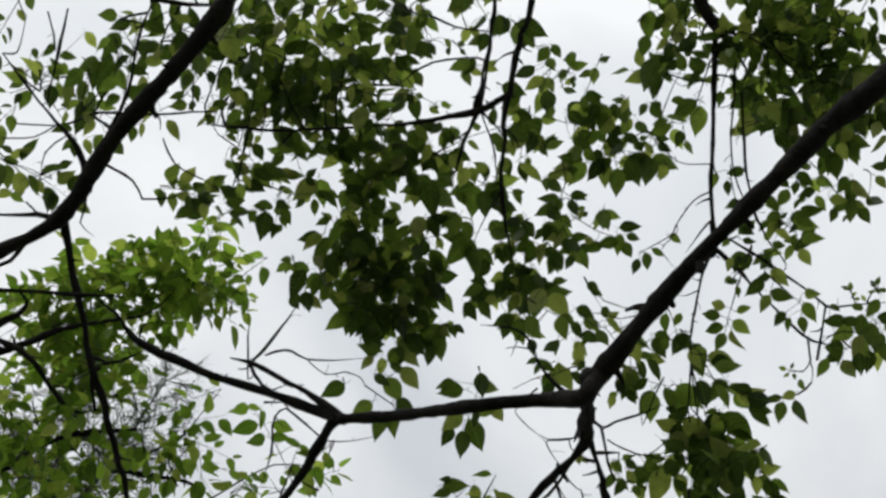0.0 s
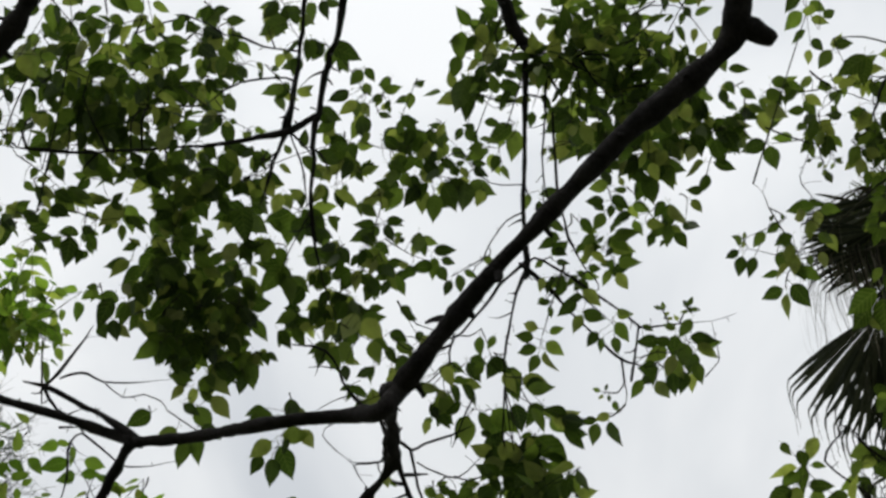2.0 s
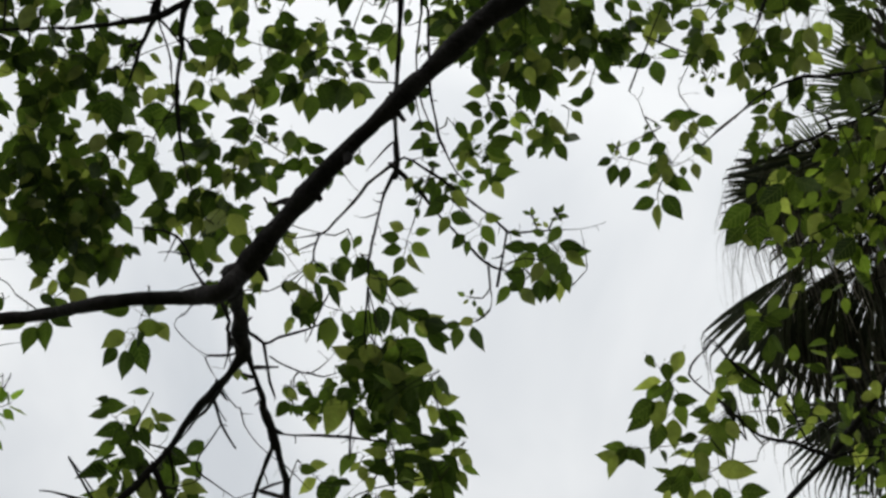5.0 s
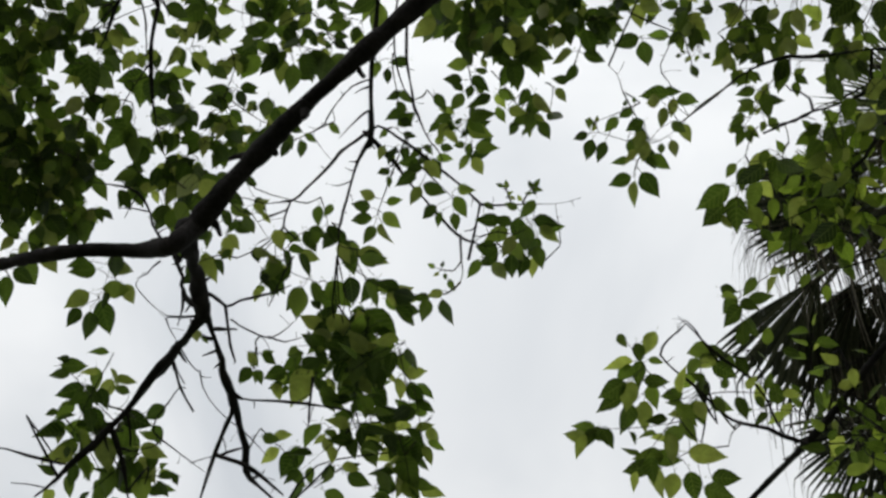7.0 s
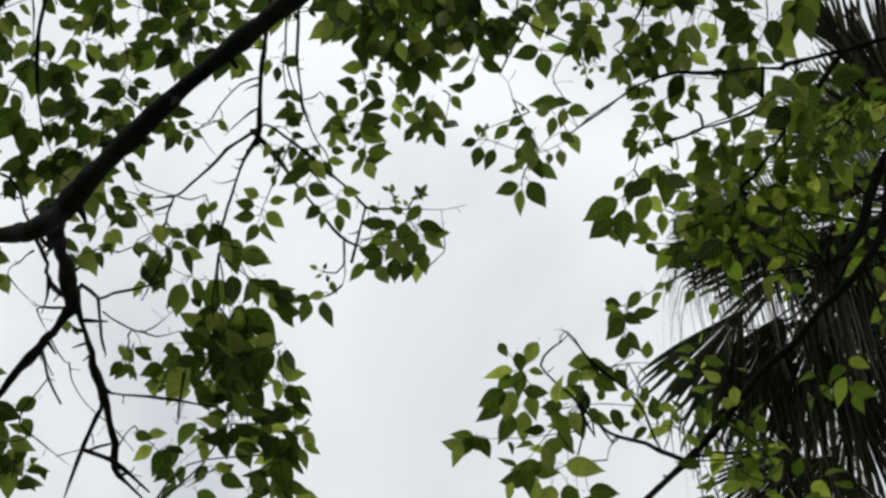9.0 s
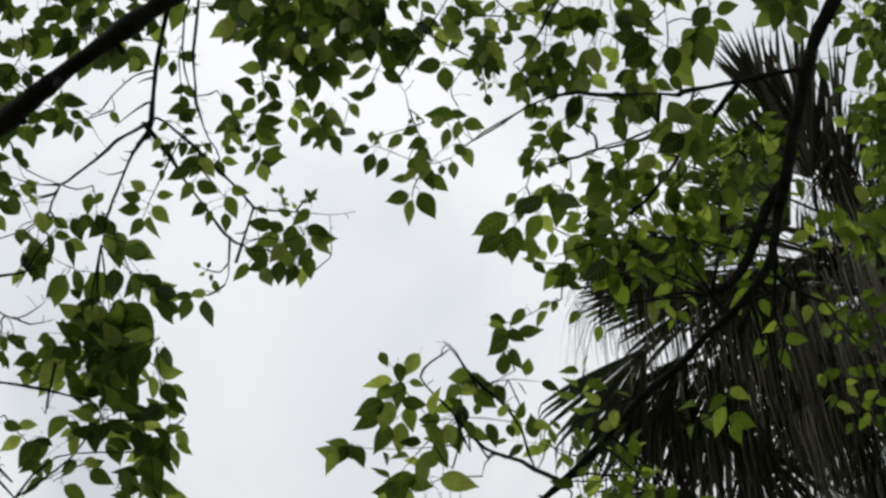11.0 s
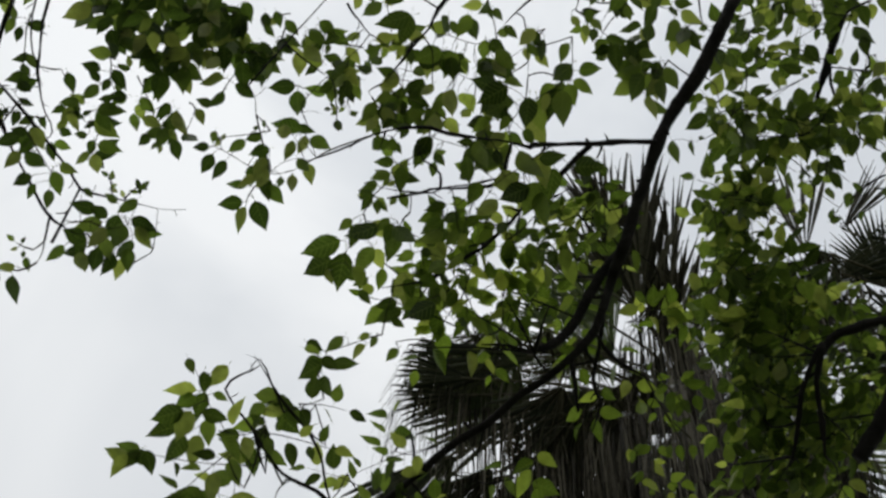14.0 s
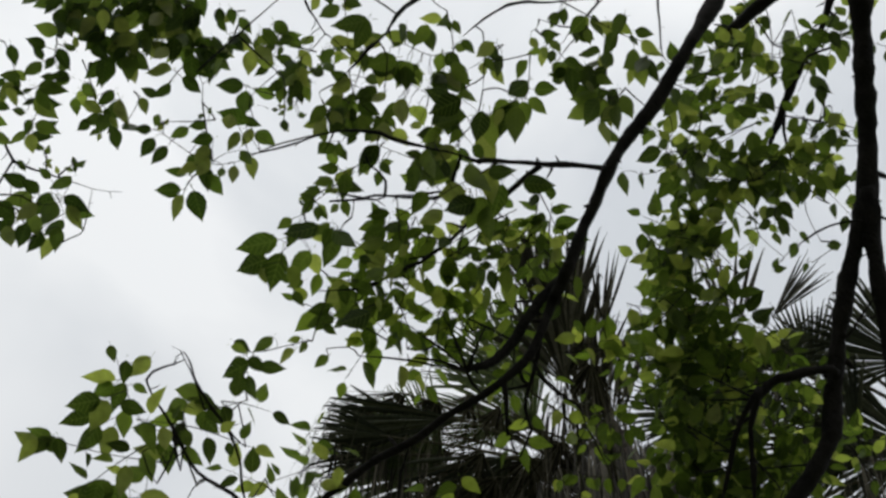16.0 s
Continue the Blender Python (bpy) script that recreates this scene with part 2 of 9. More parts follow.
def limb(kind, name, *rows):
    """A limb, branch or twig; a limb starts from its tree's fork."""
    rows = list(rows)
    if name == "limb":
        a, b = np.array(FORK[kind]), np.array(rows[0])
        mid = (a + b) / 2 + np.array((0, 0, 0.25, 0))
        rows = [tuple(a), tuple(mid)] + rows
    elif BONES[kind]:
        # the end that lies near another limb grows out of it
        pool = np.concatenate(BONES[kind])[:, :3]
        roots = [pool[np.argmin(np.linalg.norm(pool - rows[e][:3], axis=1))] for e in (0, -1)]
        gaps = [np.linalg.norm(roots[e] - rows[e][:3]) for e in (0, -1)]
        e = int(np.argmin(gaps))
        if 0.012 < gaps[e] < 0.12:
            rows.insert(0 if e == 0 else len(rows), (*roots[e], rows[-e][3]))
    line = glide(rows, 0.022 if name == "twig" else 0.025 if name == "branch" else 0.014)
    n, slim = len(line), name in ("twig", "branch")
    if slim and n > 6:
        # growth bends: the shoot turns a little at each bud
        turns = np.cumsum(rng.normal(0, 1, (n, 3)) * (rng.random((n, 1)) < 0.35), axis=0)
        turns -= np.linspace(0, 1, n)[:, None] * turns[-1]
        line[:, :3] += turns * 0.0028
        line[-3:, 3] *= (0.8, 0.6, 0.35)
    pieces = [tube(line, 8 if slim else 14, 0.2 if slim else 0.085, rng)]
    for i in range(2, n - 1):
        # spurs, buds and dead twiglets
        if rng.random() < (0.38 if slim else 0.16):
            way = line[i + 1, :3] - line[i, :3]
            out = np.cross(way, rng.normal(0, 1, 3))
            out = out / (np.linalg.norm(out) + 1e-9) + way / (np.linalg.norm(way) + 1e-9) * rng.uniform(0, 0.9)
            far = rng.choice((0.01, 0.016, 0.026, 0.045) if slim else (0.003, 0.006, 0.01, 0.025)) * rng.uniform(0.7, 1.3) + line[i, 3]
            thick = min(line[i, 3] * 0.6, 0.0042 if slim else 0.009)
            foot, tip = line[i, :3], line[i, :3] + out * far
            bend = (foot + tip) / 2 + rng.normal(0, 0.08, 3) * far
            pieces.append(tube(glide([(*foot, thick), (*bend, thick * 0.7), (*tip, thick * 0.35)], 0.012), 5, 0.2, rng))
    v, f = joined(pieces)
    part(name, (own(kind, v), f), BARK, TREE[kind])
    BONES[kind].append(line)


def leaf_shape(bend, fold, wave):
    """One ovate, pointed leaf, 1 long, lying along +y from its stalk, with a fold along the midrib."""
    stations = [(0.0, 0.0), (0.07, 0.14), (0.22, 0.262), (0.40, 0.290), (0.58, 0.238), (0.76, 0.138), (0.89, 0.048), (1.0, 0.0)]
    verts, uv = [], []
    for t, w in stations:
        z = -bend * t * t
        for s in ((0,) if w == 0 else (-1, 0, 1)):
            verts.append((s * w, t, z + (fold * w if s else 0) + (wave * math.sin(t * 9 + s) * w if s else 0)))
            uv.append((s * w, t))
    faces = [(0, 2, 1), (0, 3, 2)]
    for i in range(5):
        a = 1 + 3 * i
        faces += [(a, a + 1, a + 4, a + 3), (a + 1, a + 2, a + 5, a + 4)]
    faces += [(16, 17, 19), (17, 18, 19)]
    # the stalk
    k = len(verts)
    verts += [(-0.012, -0.22, 0.05), (0.012, -0.22, 0.05), (0.0, 0.02, 0.006), (0.0, -0.22, 0.07)]
    uv += [(0, 0)] * 4
    faces += [(k, k + 1, k + 2), (k + 1, k + 3, k + 2), (k + 3, k, k + 2)]
    return np.array(verts), faces, uv


SHAPES = [leaf_shape(0.10, 0.25, 0.05), leaf_shape(0.28, 0.12, 0.10), leaf_shape(-0.08, 0.35, 0.06), leaf_shape(0.2, 0.5, 0.02)]


def leaf_mesh(placed, name):
    """Leaves at the given 4x4 poses in one mesh."""
    verts, faces, uvs, k = [], [], [], 0
    for shape, m in placed:
        v, f, uv = SHAPES[shape]
        m = np.array(m)
        verts.append(v @ m[:3, :3].T + m[:3, 3])
        faces += [tuple(i + k for i in q) for q in f]
        uvs += uv
        k += len(v)
    me = bpy.data.meshes.new(name)
    me.from_pydata(np.concatenate(verts).tolist(), [], faces)
    layer = me.uv_layers.new(name="UVMap")
    corners = np.array([uvs[c.vertex_index] for c in me.loops], dtype=np.float32)
    layer.data.foreach_set("uv", corners.ravel())
    me.polygons.foreach_set("use_smooth", [True] * len(me.polygons))
    return me


ONE_LEAF = {}
SINGLE = {"main": 0, "left": 0, "right": 0, "back": 0, "olive": 0}
VIEW_DOWN = np.array((0.0, 0.785, -0.62))     # down in the camera's view at mid-walk; the foliage sheets are fitted to it
VIEW_AHEAD = np.array((0.0, 0.62, 0.785))


def leaf_pose(at, along, size, r, face=np.array((0.0, 0.0, 1.0)), stalk=0.22):
    y = along / np.linalg.norm(along)
    z = np.array((r.normal(0, 0.34), r.normal(-0.1, 0.34), 0.0)) + face
    z = z - y * (z @ y)
    z /= np.linalg.norm(z)
    x = np.cross(y, z)
    m = np.eye(4)
    m[:3, 0], m[:3, 1], m[:3, 2] = x * size * r.uniform(0.88, 1.12), y * size, z * size
    m[:3, 3] = at + y * size * stalk
    return m


def clump(kind, mid, half_width, half_length, leaves, thick=0.14):
    """A bunch of leafy twigs that fills a flat oval, joined to the nearest limb."""
    mid = np.array(mid)
    r = np.random.default_rng(int(abs(mid @ (131, 977, 571)) * 100) % 999983)
    tree, at = TREE[kind], np.array(TREE[kind].location)
    count = max(1, round(leaves / 8))
    stems, placed, used = [], [], []
    # the stem from the nearest limb
    pool = np.concatenate(BONES[kind])[:, :3] if BONES[kind] else np.array([FORK[kind][:3]])
    root = pool[np.argmin(np.linalg.norm(pool - mid, axis=1))]
    if np.linalg.norm(root - mid) < 0.55:
        bend = (root + mid) / 2 + r.normal(0, 0.04, 3)
        stems.append(tube(glide([(*root, 0.0026), (*bend, 0.0020), (*mid, 0.0014)], 0.05), 5, 0.2, r))
    for k in range(count):
        best = -1.0
        for _ in range(5):
            turn, far = r.uniform(0, 2 * math.pi), math.sqrt(r.uniform(0, 1)) * 1.12
            cu, cv = far * math.cos(turn), far * math.sin(turn)
            gap = min([(cu - a) ** 2 + (cv - b) ** 2 for a, b in used], default=r.uniform(0, 1))
            if gap > best:
                best, u, v = gap, cu, cv
        used.append((u, v))
        tip = mid + np.array((u * max(0.02, half_width - 0.03), 0, 0)) + VIEW_DOWN * v * max(0.02, half_length - 0.03) + VIEW_AHEAD * r.normal(0, thick * 0.5)
        here = leaves // count + (1 if k < leaves % count else 0)
        length = max(0.03, 0.02 * here) * r.uniform(0.8, 1.3)
        # twigs point outwards from the middle and downwards
        way = np.array((u * 0.7, 0, 0)) + VIEW_DOWN * (0.15 + 0.5 * v) + np.array((r.normal(0, 0.6), r.normal(0, 0.5), r.normal(-0.05, 0.3)))
        way /= np.linalg.norm(way) + 1e-6
        start = tip - way * length * 0.6
        sag = np.array((0, 0, -1.0)) * length * 0.25
        line = glide([(*start, 0.0012), (*(start + way * length * 0.5 + sag * 0.2), 0.0010), (*(start + way * length + sag), 0.0007)], 0.02)
        stems.append(tube(line, 4, 0.2, r))
        if np.linalg.norm(start - mid) > 0.03:
            stems.append(tube(glide([(*mid, 0.0013), (*((start + mid) / 2 + r.normal(0, 0.015, 3)), 0.0012), (*start, 0.0011)], 0.05), 4, 0.2, r))
        side_way = np.cross(way, VIEW_AHEAD)
        side_way /= np.linalg.norm(side_way) + 1e-6
        for j in range(here):
            s = (j + 0.7) / (here + 0.2)
            p = line[min(len(line) - 1, int(s * len(line)))][:3]
            s_side = (1 if j % 2 else -1) * (0.15 if j == here - 1 else 1)
            along = way * r.uniform(0.2, 0.9) + side_way * s_side * r.uniform(0.6, 1.2) + np.array((0, 0, -1)) * r.uniform(-0.1, 0.5)
            size = 0.051 * r.choice((1.0, 1.0, 1.12, 0.88, 0.7, 1.25)) * r.uniform(0.85, 1.12) * (1.0 if s < 0.9 else 0.85)
            placed.append((int(r.integers(len(SHAPES))), leaf_pose(p, along, size, r)))
    shift = lambda vf: ([tuple(np.array(v) - at) for v in vf[0]], vf[1])
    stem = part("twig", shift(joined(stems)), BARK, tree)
    add_leaves(kind, stem, placed)


def shoot(kind, stem, *leaves, more=0.0):
    """One leafy shoot: its stem, and leaves given by foot, turn in the plane square to the view and length; more:
    leaves close behind each of them.
    """
    tree, at = TREE[kind], np.array(TREE[kind].location)
    r = np.random.default_rng(int(abs(np.dot(stem[0], (331, 77, 911))) * 100) % 999983)
    n = len(stem)
    line = glide([(*p, 0.0019 - 0.0012 * i / (n - 1)) for i, p in enumerate(stem)], 0.02)
    pieces, placed = [tube(line, 5, 0.2, r)], []
    pool = np.concatenate(BONES[kind])[:, :3]
    root, first = pool[np.argmin(np.linalg.norm(pool - line[0, :3], axis=1))], line[0, :3]
    gap = np.linalg.norm(root - first)
    if 0.01 < gap < 0.22:
        bend = (root + first) / 2 + r.normal(0, 0.06, 3) * gap
        pieces.append(tube(glide([(*root, 0.0017), (*bend, 0.0015), (*first, 0.0013)], 0.04), 5, 0.2, r))
    rows = list(leaves)
    for x, y, z, turn, length in leaves:
        for _ in range(int(more + r.random())):
            back = VIEW_AHEAD * r.uniform(0.015, 0.07) + np.array((r.normal(0, 0.008), 0, 0)) + VIEW_DOWN * r.normal(0, 0.008)
            rows.append((x + back[0], y + back[1], z + back[2], turn + r.choice((-1, 1)) * r.uniform(18, 75), length * r.uniform(0.75, 1.02)))
    for x, y, z, turn, length in rows:
        foot = np.array((x, y, z))
        along = np.array((1.0, 0, 0)) * math.cos(radians(turn)) + VIEW_DOWN * math.sin(radians(turn)) + VIEW_AHEAD * r.normal(0, 0.25)
        along /= np.linalg.norm(along)
        near = line[np.argmin(np.linalg.norm(line[:, :3] - foot, axis=1))][:3]
        pieces.append(tube(glide([(*near, 0.0009), (*((near + foot) / 2 - along * 0.006), 0.0007), (*foot, 0.0006)], 0.02), 4))
        m = leaf_pose(foot, along, length * 1.12, r, VIEW_AHEAD, 0.0)
        placed.append((int(r.integers(len(SHAPES))), m))
    stem_ob = part("shoot", ([tuple(np.array(v) - at) for v in joined(pieces)[0]], joined(pieces)[1]), SHOOT, tree)
    add_leaves(kind, stem_ob, placed)


def add_leaves(kind, stem, placed):
    """Hangs leaves on a stem: single ones up to the tree's share, the rest in one mesh."""
    at = np.array(TREE[kind].location)
    for _, m in placed:
        m[:3, 3] -= at
    alone = placed[: max(0, min(len(placed), LEAVES_ALONE[kind] - SINGLE[kind]))]
    SINGLE[kind] += len(alone)
    for shape, m in alone:
        if (kind, shape) not in ONE_LEAF:
            ONE_LEAF[kind, shape] = leaf_mesh([(shape, np.eye(4))], "leaf")
        ob = part("leaf", ONE_LEAF[kind, shape], LEAF[kind], stem)
        ob.matrix_local = Matrix(m.tolist())
    rest = placed[len(alone):]
    if rest:
        part("leaves", leaf_mesh(rest, "leaves"), LEAF[kind], stem, kind="stuff")


LEAVES_ALONE = {"main": 300, "left": 0, "right": 220, "back": 200, "olive": 80}
trunk("main", 0.17)
trunk("right", 0.14)
trunk("back", 0.11)
# >>> plan of the trees
# limbs: (x, y, z, radius) along each
limb("back", "limb", (-2.478, 2.687, 4.940, 0.0202), (-2.153, 2.628, 4.987, 0.0154), (-1.992, 2.599, 5.011, 0.0108), (-1.863, 2.569, 5.035, 0.0069), (-1.659, 2.554, 5.047, 0.0046))
limb("back", "branch", (-2.072, 2.518, 4.975, 0.0076), (-1.951, 2.565, 4.938, 0.0068), (-1.895, 2.632, 4.884, 0.0060), (-1.839, 2.692, 4.837, 0.0060), (-1.746, 2.688, 4.839, 0.0045))
limb("back", "branch", (-2.145, 2.895, 4.774, 0.0093), (-1.981, 2.829, 4.827, 0.0077), (-1.852, 2.798, 4.852, 0.0061), (-1.679, 2.793, 4.856, 0.0038))
limb("back", "branch", (-1.742, 2.822, 4.733, 0.0053), (-1.635, 2.832, 4.724, 0.0045), (-1.530, 2.854, 4.707, 0.0052), (-1.503, 2.896, 4.673, 0.0045))
limb("back", "branch", (-1.778, 2.614, 4.899, 0.0053), (-1.707, 2.593, 4.915, 0.0053), (-1.636, 2.575, 4.930, 0.0038))
limb("main", "twig", (-1.271, 1.769, 4.595, 0.0019), (-1.332, 1.738, 4.619, 0.0019), (-1.355, 1.694, 4.655, 0.0012))
limb("left", "twig", (-1.462, 1.675, 4.550, 0.0030), (-1.403, 1.706, 4.525, 0.0024), (-1.385, 1.738, 4.500, 0.0018))
limb("main", "limb", (0.390, 1.000, 4.690, 0.0451), (0.290, 1.190, 4.530, 0.0330), (0.249, 1.285, 4.450, 0.0300), (0.229, 1.366, 4.385, 0.0260), (0.182, 1.399, 4.350, 0.0225), (0.127, 1.429, 4.318, 0.0218), (0.071, 1.455, 4.287, 0.0222), (0.015, 1.480, 4.256, 0.0215), (-0.042, 1.514, 4.217, 0.0205), (-0.100, 1.550, 4.179, 0.0194), (-0.156, 1.588, 4.145, 0.0186), (-0.212, 1.627, 4.114, 0.0184), (-0.267, 1.670, 4.082, 0.0184), (-0.322, 1.716, 4.049, 0.0184), (-0.389, 1.773, 4.003, 0.0188), (-0.436, 1.828, 3.985, 0.0195), (-0.472, 1.827, 3.925, 0.0176), (-0.541, 1.878, 3.974, 0.0145), (-0.626, 1.868, 3.962, 0.0122), (-0.722, 1.895, 3.980, 0.0118), (-0.843, 1.976, 4.049, 0.0114), (-0.969, 2.004, 4.077, 0.0110))
limb("main", "stub", (0.233, 1.350, 4.400, 0.0240), (0.266, 1.362, 4.388, 0.0215), (0.292, 1.374, 4.378, 0.0190), (0.304, 1.380, 4.372, 0.0110))
limb("main", "branch", (-0.959, 2.007, 4.075, 0.0136), (-1.038, 2.029, 4.137, 0.0098), (-1.129, 1.998, 4.161, 0.0087), (-1.210, 1.976, 4.179, 0.0081), (-1.290, 1.948, 4.201, 0.0076), (-1.370, 1.915, 4.228, 0.0076), (-1.404, 1.895, 4.244, 0.0064), (-1.426, 1.867, 4.267, 0.0053), (-1.454, 1.847, 4.282, 0.0047), (-1.508, 1.854, 4.277, 0.0029))
limb("main", "branch", (-0.959, 2.002, 4.079, 0.0090), (-1.047, 2.002, 4.159, 0.0066), (-1.104, 1.977, 4.179, 0.0058), (-1.155, 1.952, 4.199, 0.0058), (-1.195, 1.941, 4.207, 0.0035))
limb("main", "twig", (-1.160, 1.968, 4.216, 0.0035), (-1.133, 2.001, 4.189, 0.0035), (-1.105, 2.025, 4.170, 0.0041), (-1.083, 2.047, 4.153, 0.0047))
limb("main", "twig", (-1.166, 1.999, 4.191, 0.0023), (-1.161, 1.945, 4.234, 0.0023), (-1.158, 1.872, 4.293, 0.0012))
limb("main", "twig", (-1.154, 1.965, 4.218, 0.0035), (-1.128, 1.946, 4.233, 0.0035), (-1.090, 1.911, 4.261, 0.0029), (-1.052, 1.877, 4.289, 0.0029))
limb("main", "twig", (-1.129, 1.955, 4.226, 0.0029), (-1.087, 1.948, 4.232, 0.0035), (-1.059, 1.963, 4.220, 0.0023), (-0.989, 1.971, 4.214, 0.0017), (-0.906, 1.970, 4.214, 0.0012))
limb("main", "twig", (-1.036, 1.969, 4.215, 0.0017), (-1.002, 1.993, 4.196, 0.0012), (-0.961, 1.990, 4.198, 0.0012))
limb("main", "twig", (-1.089, 2.044, 4.155, 0.0023), (-1.055, 2.068, 4.136, 0.0017), (-1.017, 2.097, 4.112, 0.0017))
limb("main", "twig", (-0.999, 2.102, 4.108, 0.0017), (-0.952, 2.104, 4.107, 0.0017), (-0.899, 2.097, 4.112, 0.0012))
limb("main", "twig", (-1.097, 1.993, 4.195, 0.0029), (-1.074, 2.008, 4.184, 0.0029), (-1.048, 2.007, 4.184, 0.0023))
limb("main", "twig", (-1.135, 2.033, 4.164, 0.0023), (-1.106, 2.034, 4.163, 0.0018))
limb("main", "twig", (-1.114, 2.056, 4.145, 0.0018), (-1.124, 2.111, 4.101, 0.0018), (-1.152, 2.166, 4.057, 0.0012))
limb("main", "branch", (-0.967, 2.008, 4.074, 0.0126), (-1.028, 2.100, 4.080, 0.0111), (-1.105, 2.173, 4.022, 0.0099), (-1.182, 2.241, 3.967, 0.0076))
limb("main", "branch", (-0.456, 1.836, 3.985, 0.0173), (-0.461, 1.920, 4.033, 0.0162), (-0.467, 2.006, 4.079, 0.0156), (-0.475, 2.103, 4.128, 0.0155), (-0.476, 2.160, 4.146, 0.0152), (-0.495, 2.192, 4.140, 0.0096), (-0.534, 2.256, 4.157, 0.0086), (-0.570, 2.313, 4.166, 0.0082), (-0.612, 2.358, 4.143, 0.0076), (-0.671, 2.413, 4.089, 0.0071), (-0.761, 2.475, 4.030, 0.0059), (-0.829, 2.525, 3.985, 0.0048))
limb("main", "branch", (-0.473, 2.147, 4.143, 0.0101), (-0.465, 2.184, 4.139, 0.0096), (-0.453, 2.235, 4.137, 0.0091), (-0.439, 2.315, 4.133, 0.0093), (-0.432, 2.411, 4.140, 0.0106), (-0.419, 2.457, 4.125, 0.0071), (-0.414, 2.504, 4.107, 0.0072), (-0.414, 2.553, 4.085, 0.0078), (-0.383, 2.585, 4.071, 0.0054), (-0.334, 2.627, 4.047, 0.0048))
limb("main", "branch", (-0.433, 2.413, 4.139, 0.0059), (-0.443, 2.450, 4.114, 0.0053), (-0.465, 2.491, 4.083, 0.0047), (-0.489, 2.543, 4.039, 0.0042), (-0.503, 2.576, 4.015, 0.0036))
limb("main", "branch", (-0.679, 2.427, 4.088, 0.0058), (-0.656, 2.485, 4.042, 0.0052), (-0.638, 2.557, 3.984, 0.0046))
limb("main", "branch", (-0.480, 1.841, 3.938, 0.0045), (-0.475, 1.964, 3.990, 0.0047), (-0.477, 2.061, 4.062, 0.0054), (-0.478, 2.150, 4.140, 0.0062))
limb("main", "twig", (-0.537, 2.270, 4.174, 0.0023), (-0.503, 2.315, 4.138, 0.0017), (-0.486, 2.329, 4.127, 0.0023), (-0.470, 2.365, 4.098, 0.0017), (-0.436, 2.396, 4.073, 0.0017), (-0.390, 2.424, 4.051, 0.0017), (-0.356, 2.451, 4.029, 0.0011))
limb("main", "twig", (-0.547, 2.297, 4.152, 0.0034), (-0.532, 2.342, 4.116, 0.0029), (-0.504, 2.382, 4.084, 0.0023))
limb("main", "twig", (-0.485, 2.176, 4.143, 0.0051), (-0.517, 2.228, 4.127, 0.0040), (-0.545, 2.273, 4.118, 0.0034), (-0.577, 2.318, 4.108, 0.0029), (-0.620, 2.365, 4.092, 0.0023))
limb("main", "twig", (-0.532, 2.342, 4.116, 0.0017), (-0.561, 2.373, 4.091, 0.0017), (-0.579, 2.391, 4.077, 0.0011))
limb("main", "twig", (-0.497, 2.230, 4.206, 0.0023), (-0.531, 2.235, 4.202, 0.0023), (-0.565, 2.237, 4.200, 0.0017))
limb("main", "twig", (-0.473, 2.195, 4.234, 0.0046), (-0.439, 2.216, 4.218, 0.0034), (-0.410, 2.207, 4.225, 0.0029), (-0.353, 2.196, 4.234, 0.0023), (-0.307, 2.182, 4.244, 0.0017))
limb("main", "twig", (-0.439, 2.216, 4.218, 0.0034), (-0.432, 2.253, 4.187, 0.0029), (-0.429, 2.289, 4.159, 0.0029), (-0.423, 2.307, 4.144, 0.0017))
limb("main", "twig", (-0.428, 2.235, 4.202, 0.0023), (-0.388, 2.253, 4.187, 0.0017), (-0.348, 2.265, 4.178, 0.0017), (-0.308, 2.245, 4.194, 0.0011), (-0.287, 2.227, 4.208, 0.0011))
limb("main", "twig", (-0.354, 2.263, 4.180, 0.0017), (-0.320, 2.272, 4.173, 0.0017), (-0.274, 2.261, 4.181, 0.0011))
limb("main", "twig", (-0.406, 2.359, 4.103, 0.0029), (-0.332, 2.363, 4.100, 0.0029), (-0.263, 2.369, 4.095, 0.0023), (-0.195, 2.378, 4.087, 0.0017), (-0.183, 2.385, 4.082, 0.0011))
limb("main", "twig", (-0.263, 2.326, 4.129, 0.0029), (-0.269, 2.371, 4.093, 0.0023), (-0.273, 2.406, 4.065, 0.0017))
limb("main", "twig", (-0.585, 2.413, 4.059, 0.0017), (-0.551, 2.436, 4.041, 0.0017), (-0.482, 2.477, 4.009, 0.0011))
limb("main", "twig", (-0.511, 2.463, 4.020, 0.0011), (-0.459, 2.450, 4.030, 0.0011))
limb("main", "twig", (-0.906, 2.440, 4.038, 0.0023), (-0.837, 2.449, 4.031, 0.0029), (-0.780, 2.461, 4.021, 0.0034))
limb("main", "twig", (-0.576, 2.145, 4.274, 0.0023), (-0.605, 2.163, 4.260, 0.0017), (-0.626, 2.180, 4.246, 0.0011))
limb("main", "twig", (-0.416, 2.461, 4.021, 0.0052), (-0.379, 2.477, 4.008, 0.0040), (-0.322, 2.514, 3.979, 0.0034))
limb("main", "twig", (-0.301, 2.138, 4.280, 0.0017), (-0.330, 2.182, 4.244, 0.0017), (-0.353, 2.218, 4.216, 0.0011))
limb("main", "twig", (-0.160, 2.108, 4.689, 0.0044), (-0.190, 2.118, 4.668, 0.0039), (-0.227, 2.133, 4.643, 0.0035), (-0.262, 2.156, 4.610, 0.0031), (-0.299, 2.182, 4.576, 0.0027), (-0.330, 2.195, 4.550, 0.0023), (-0.384, 2.192, 4.532, 0.0018))
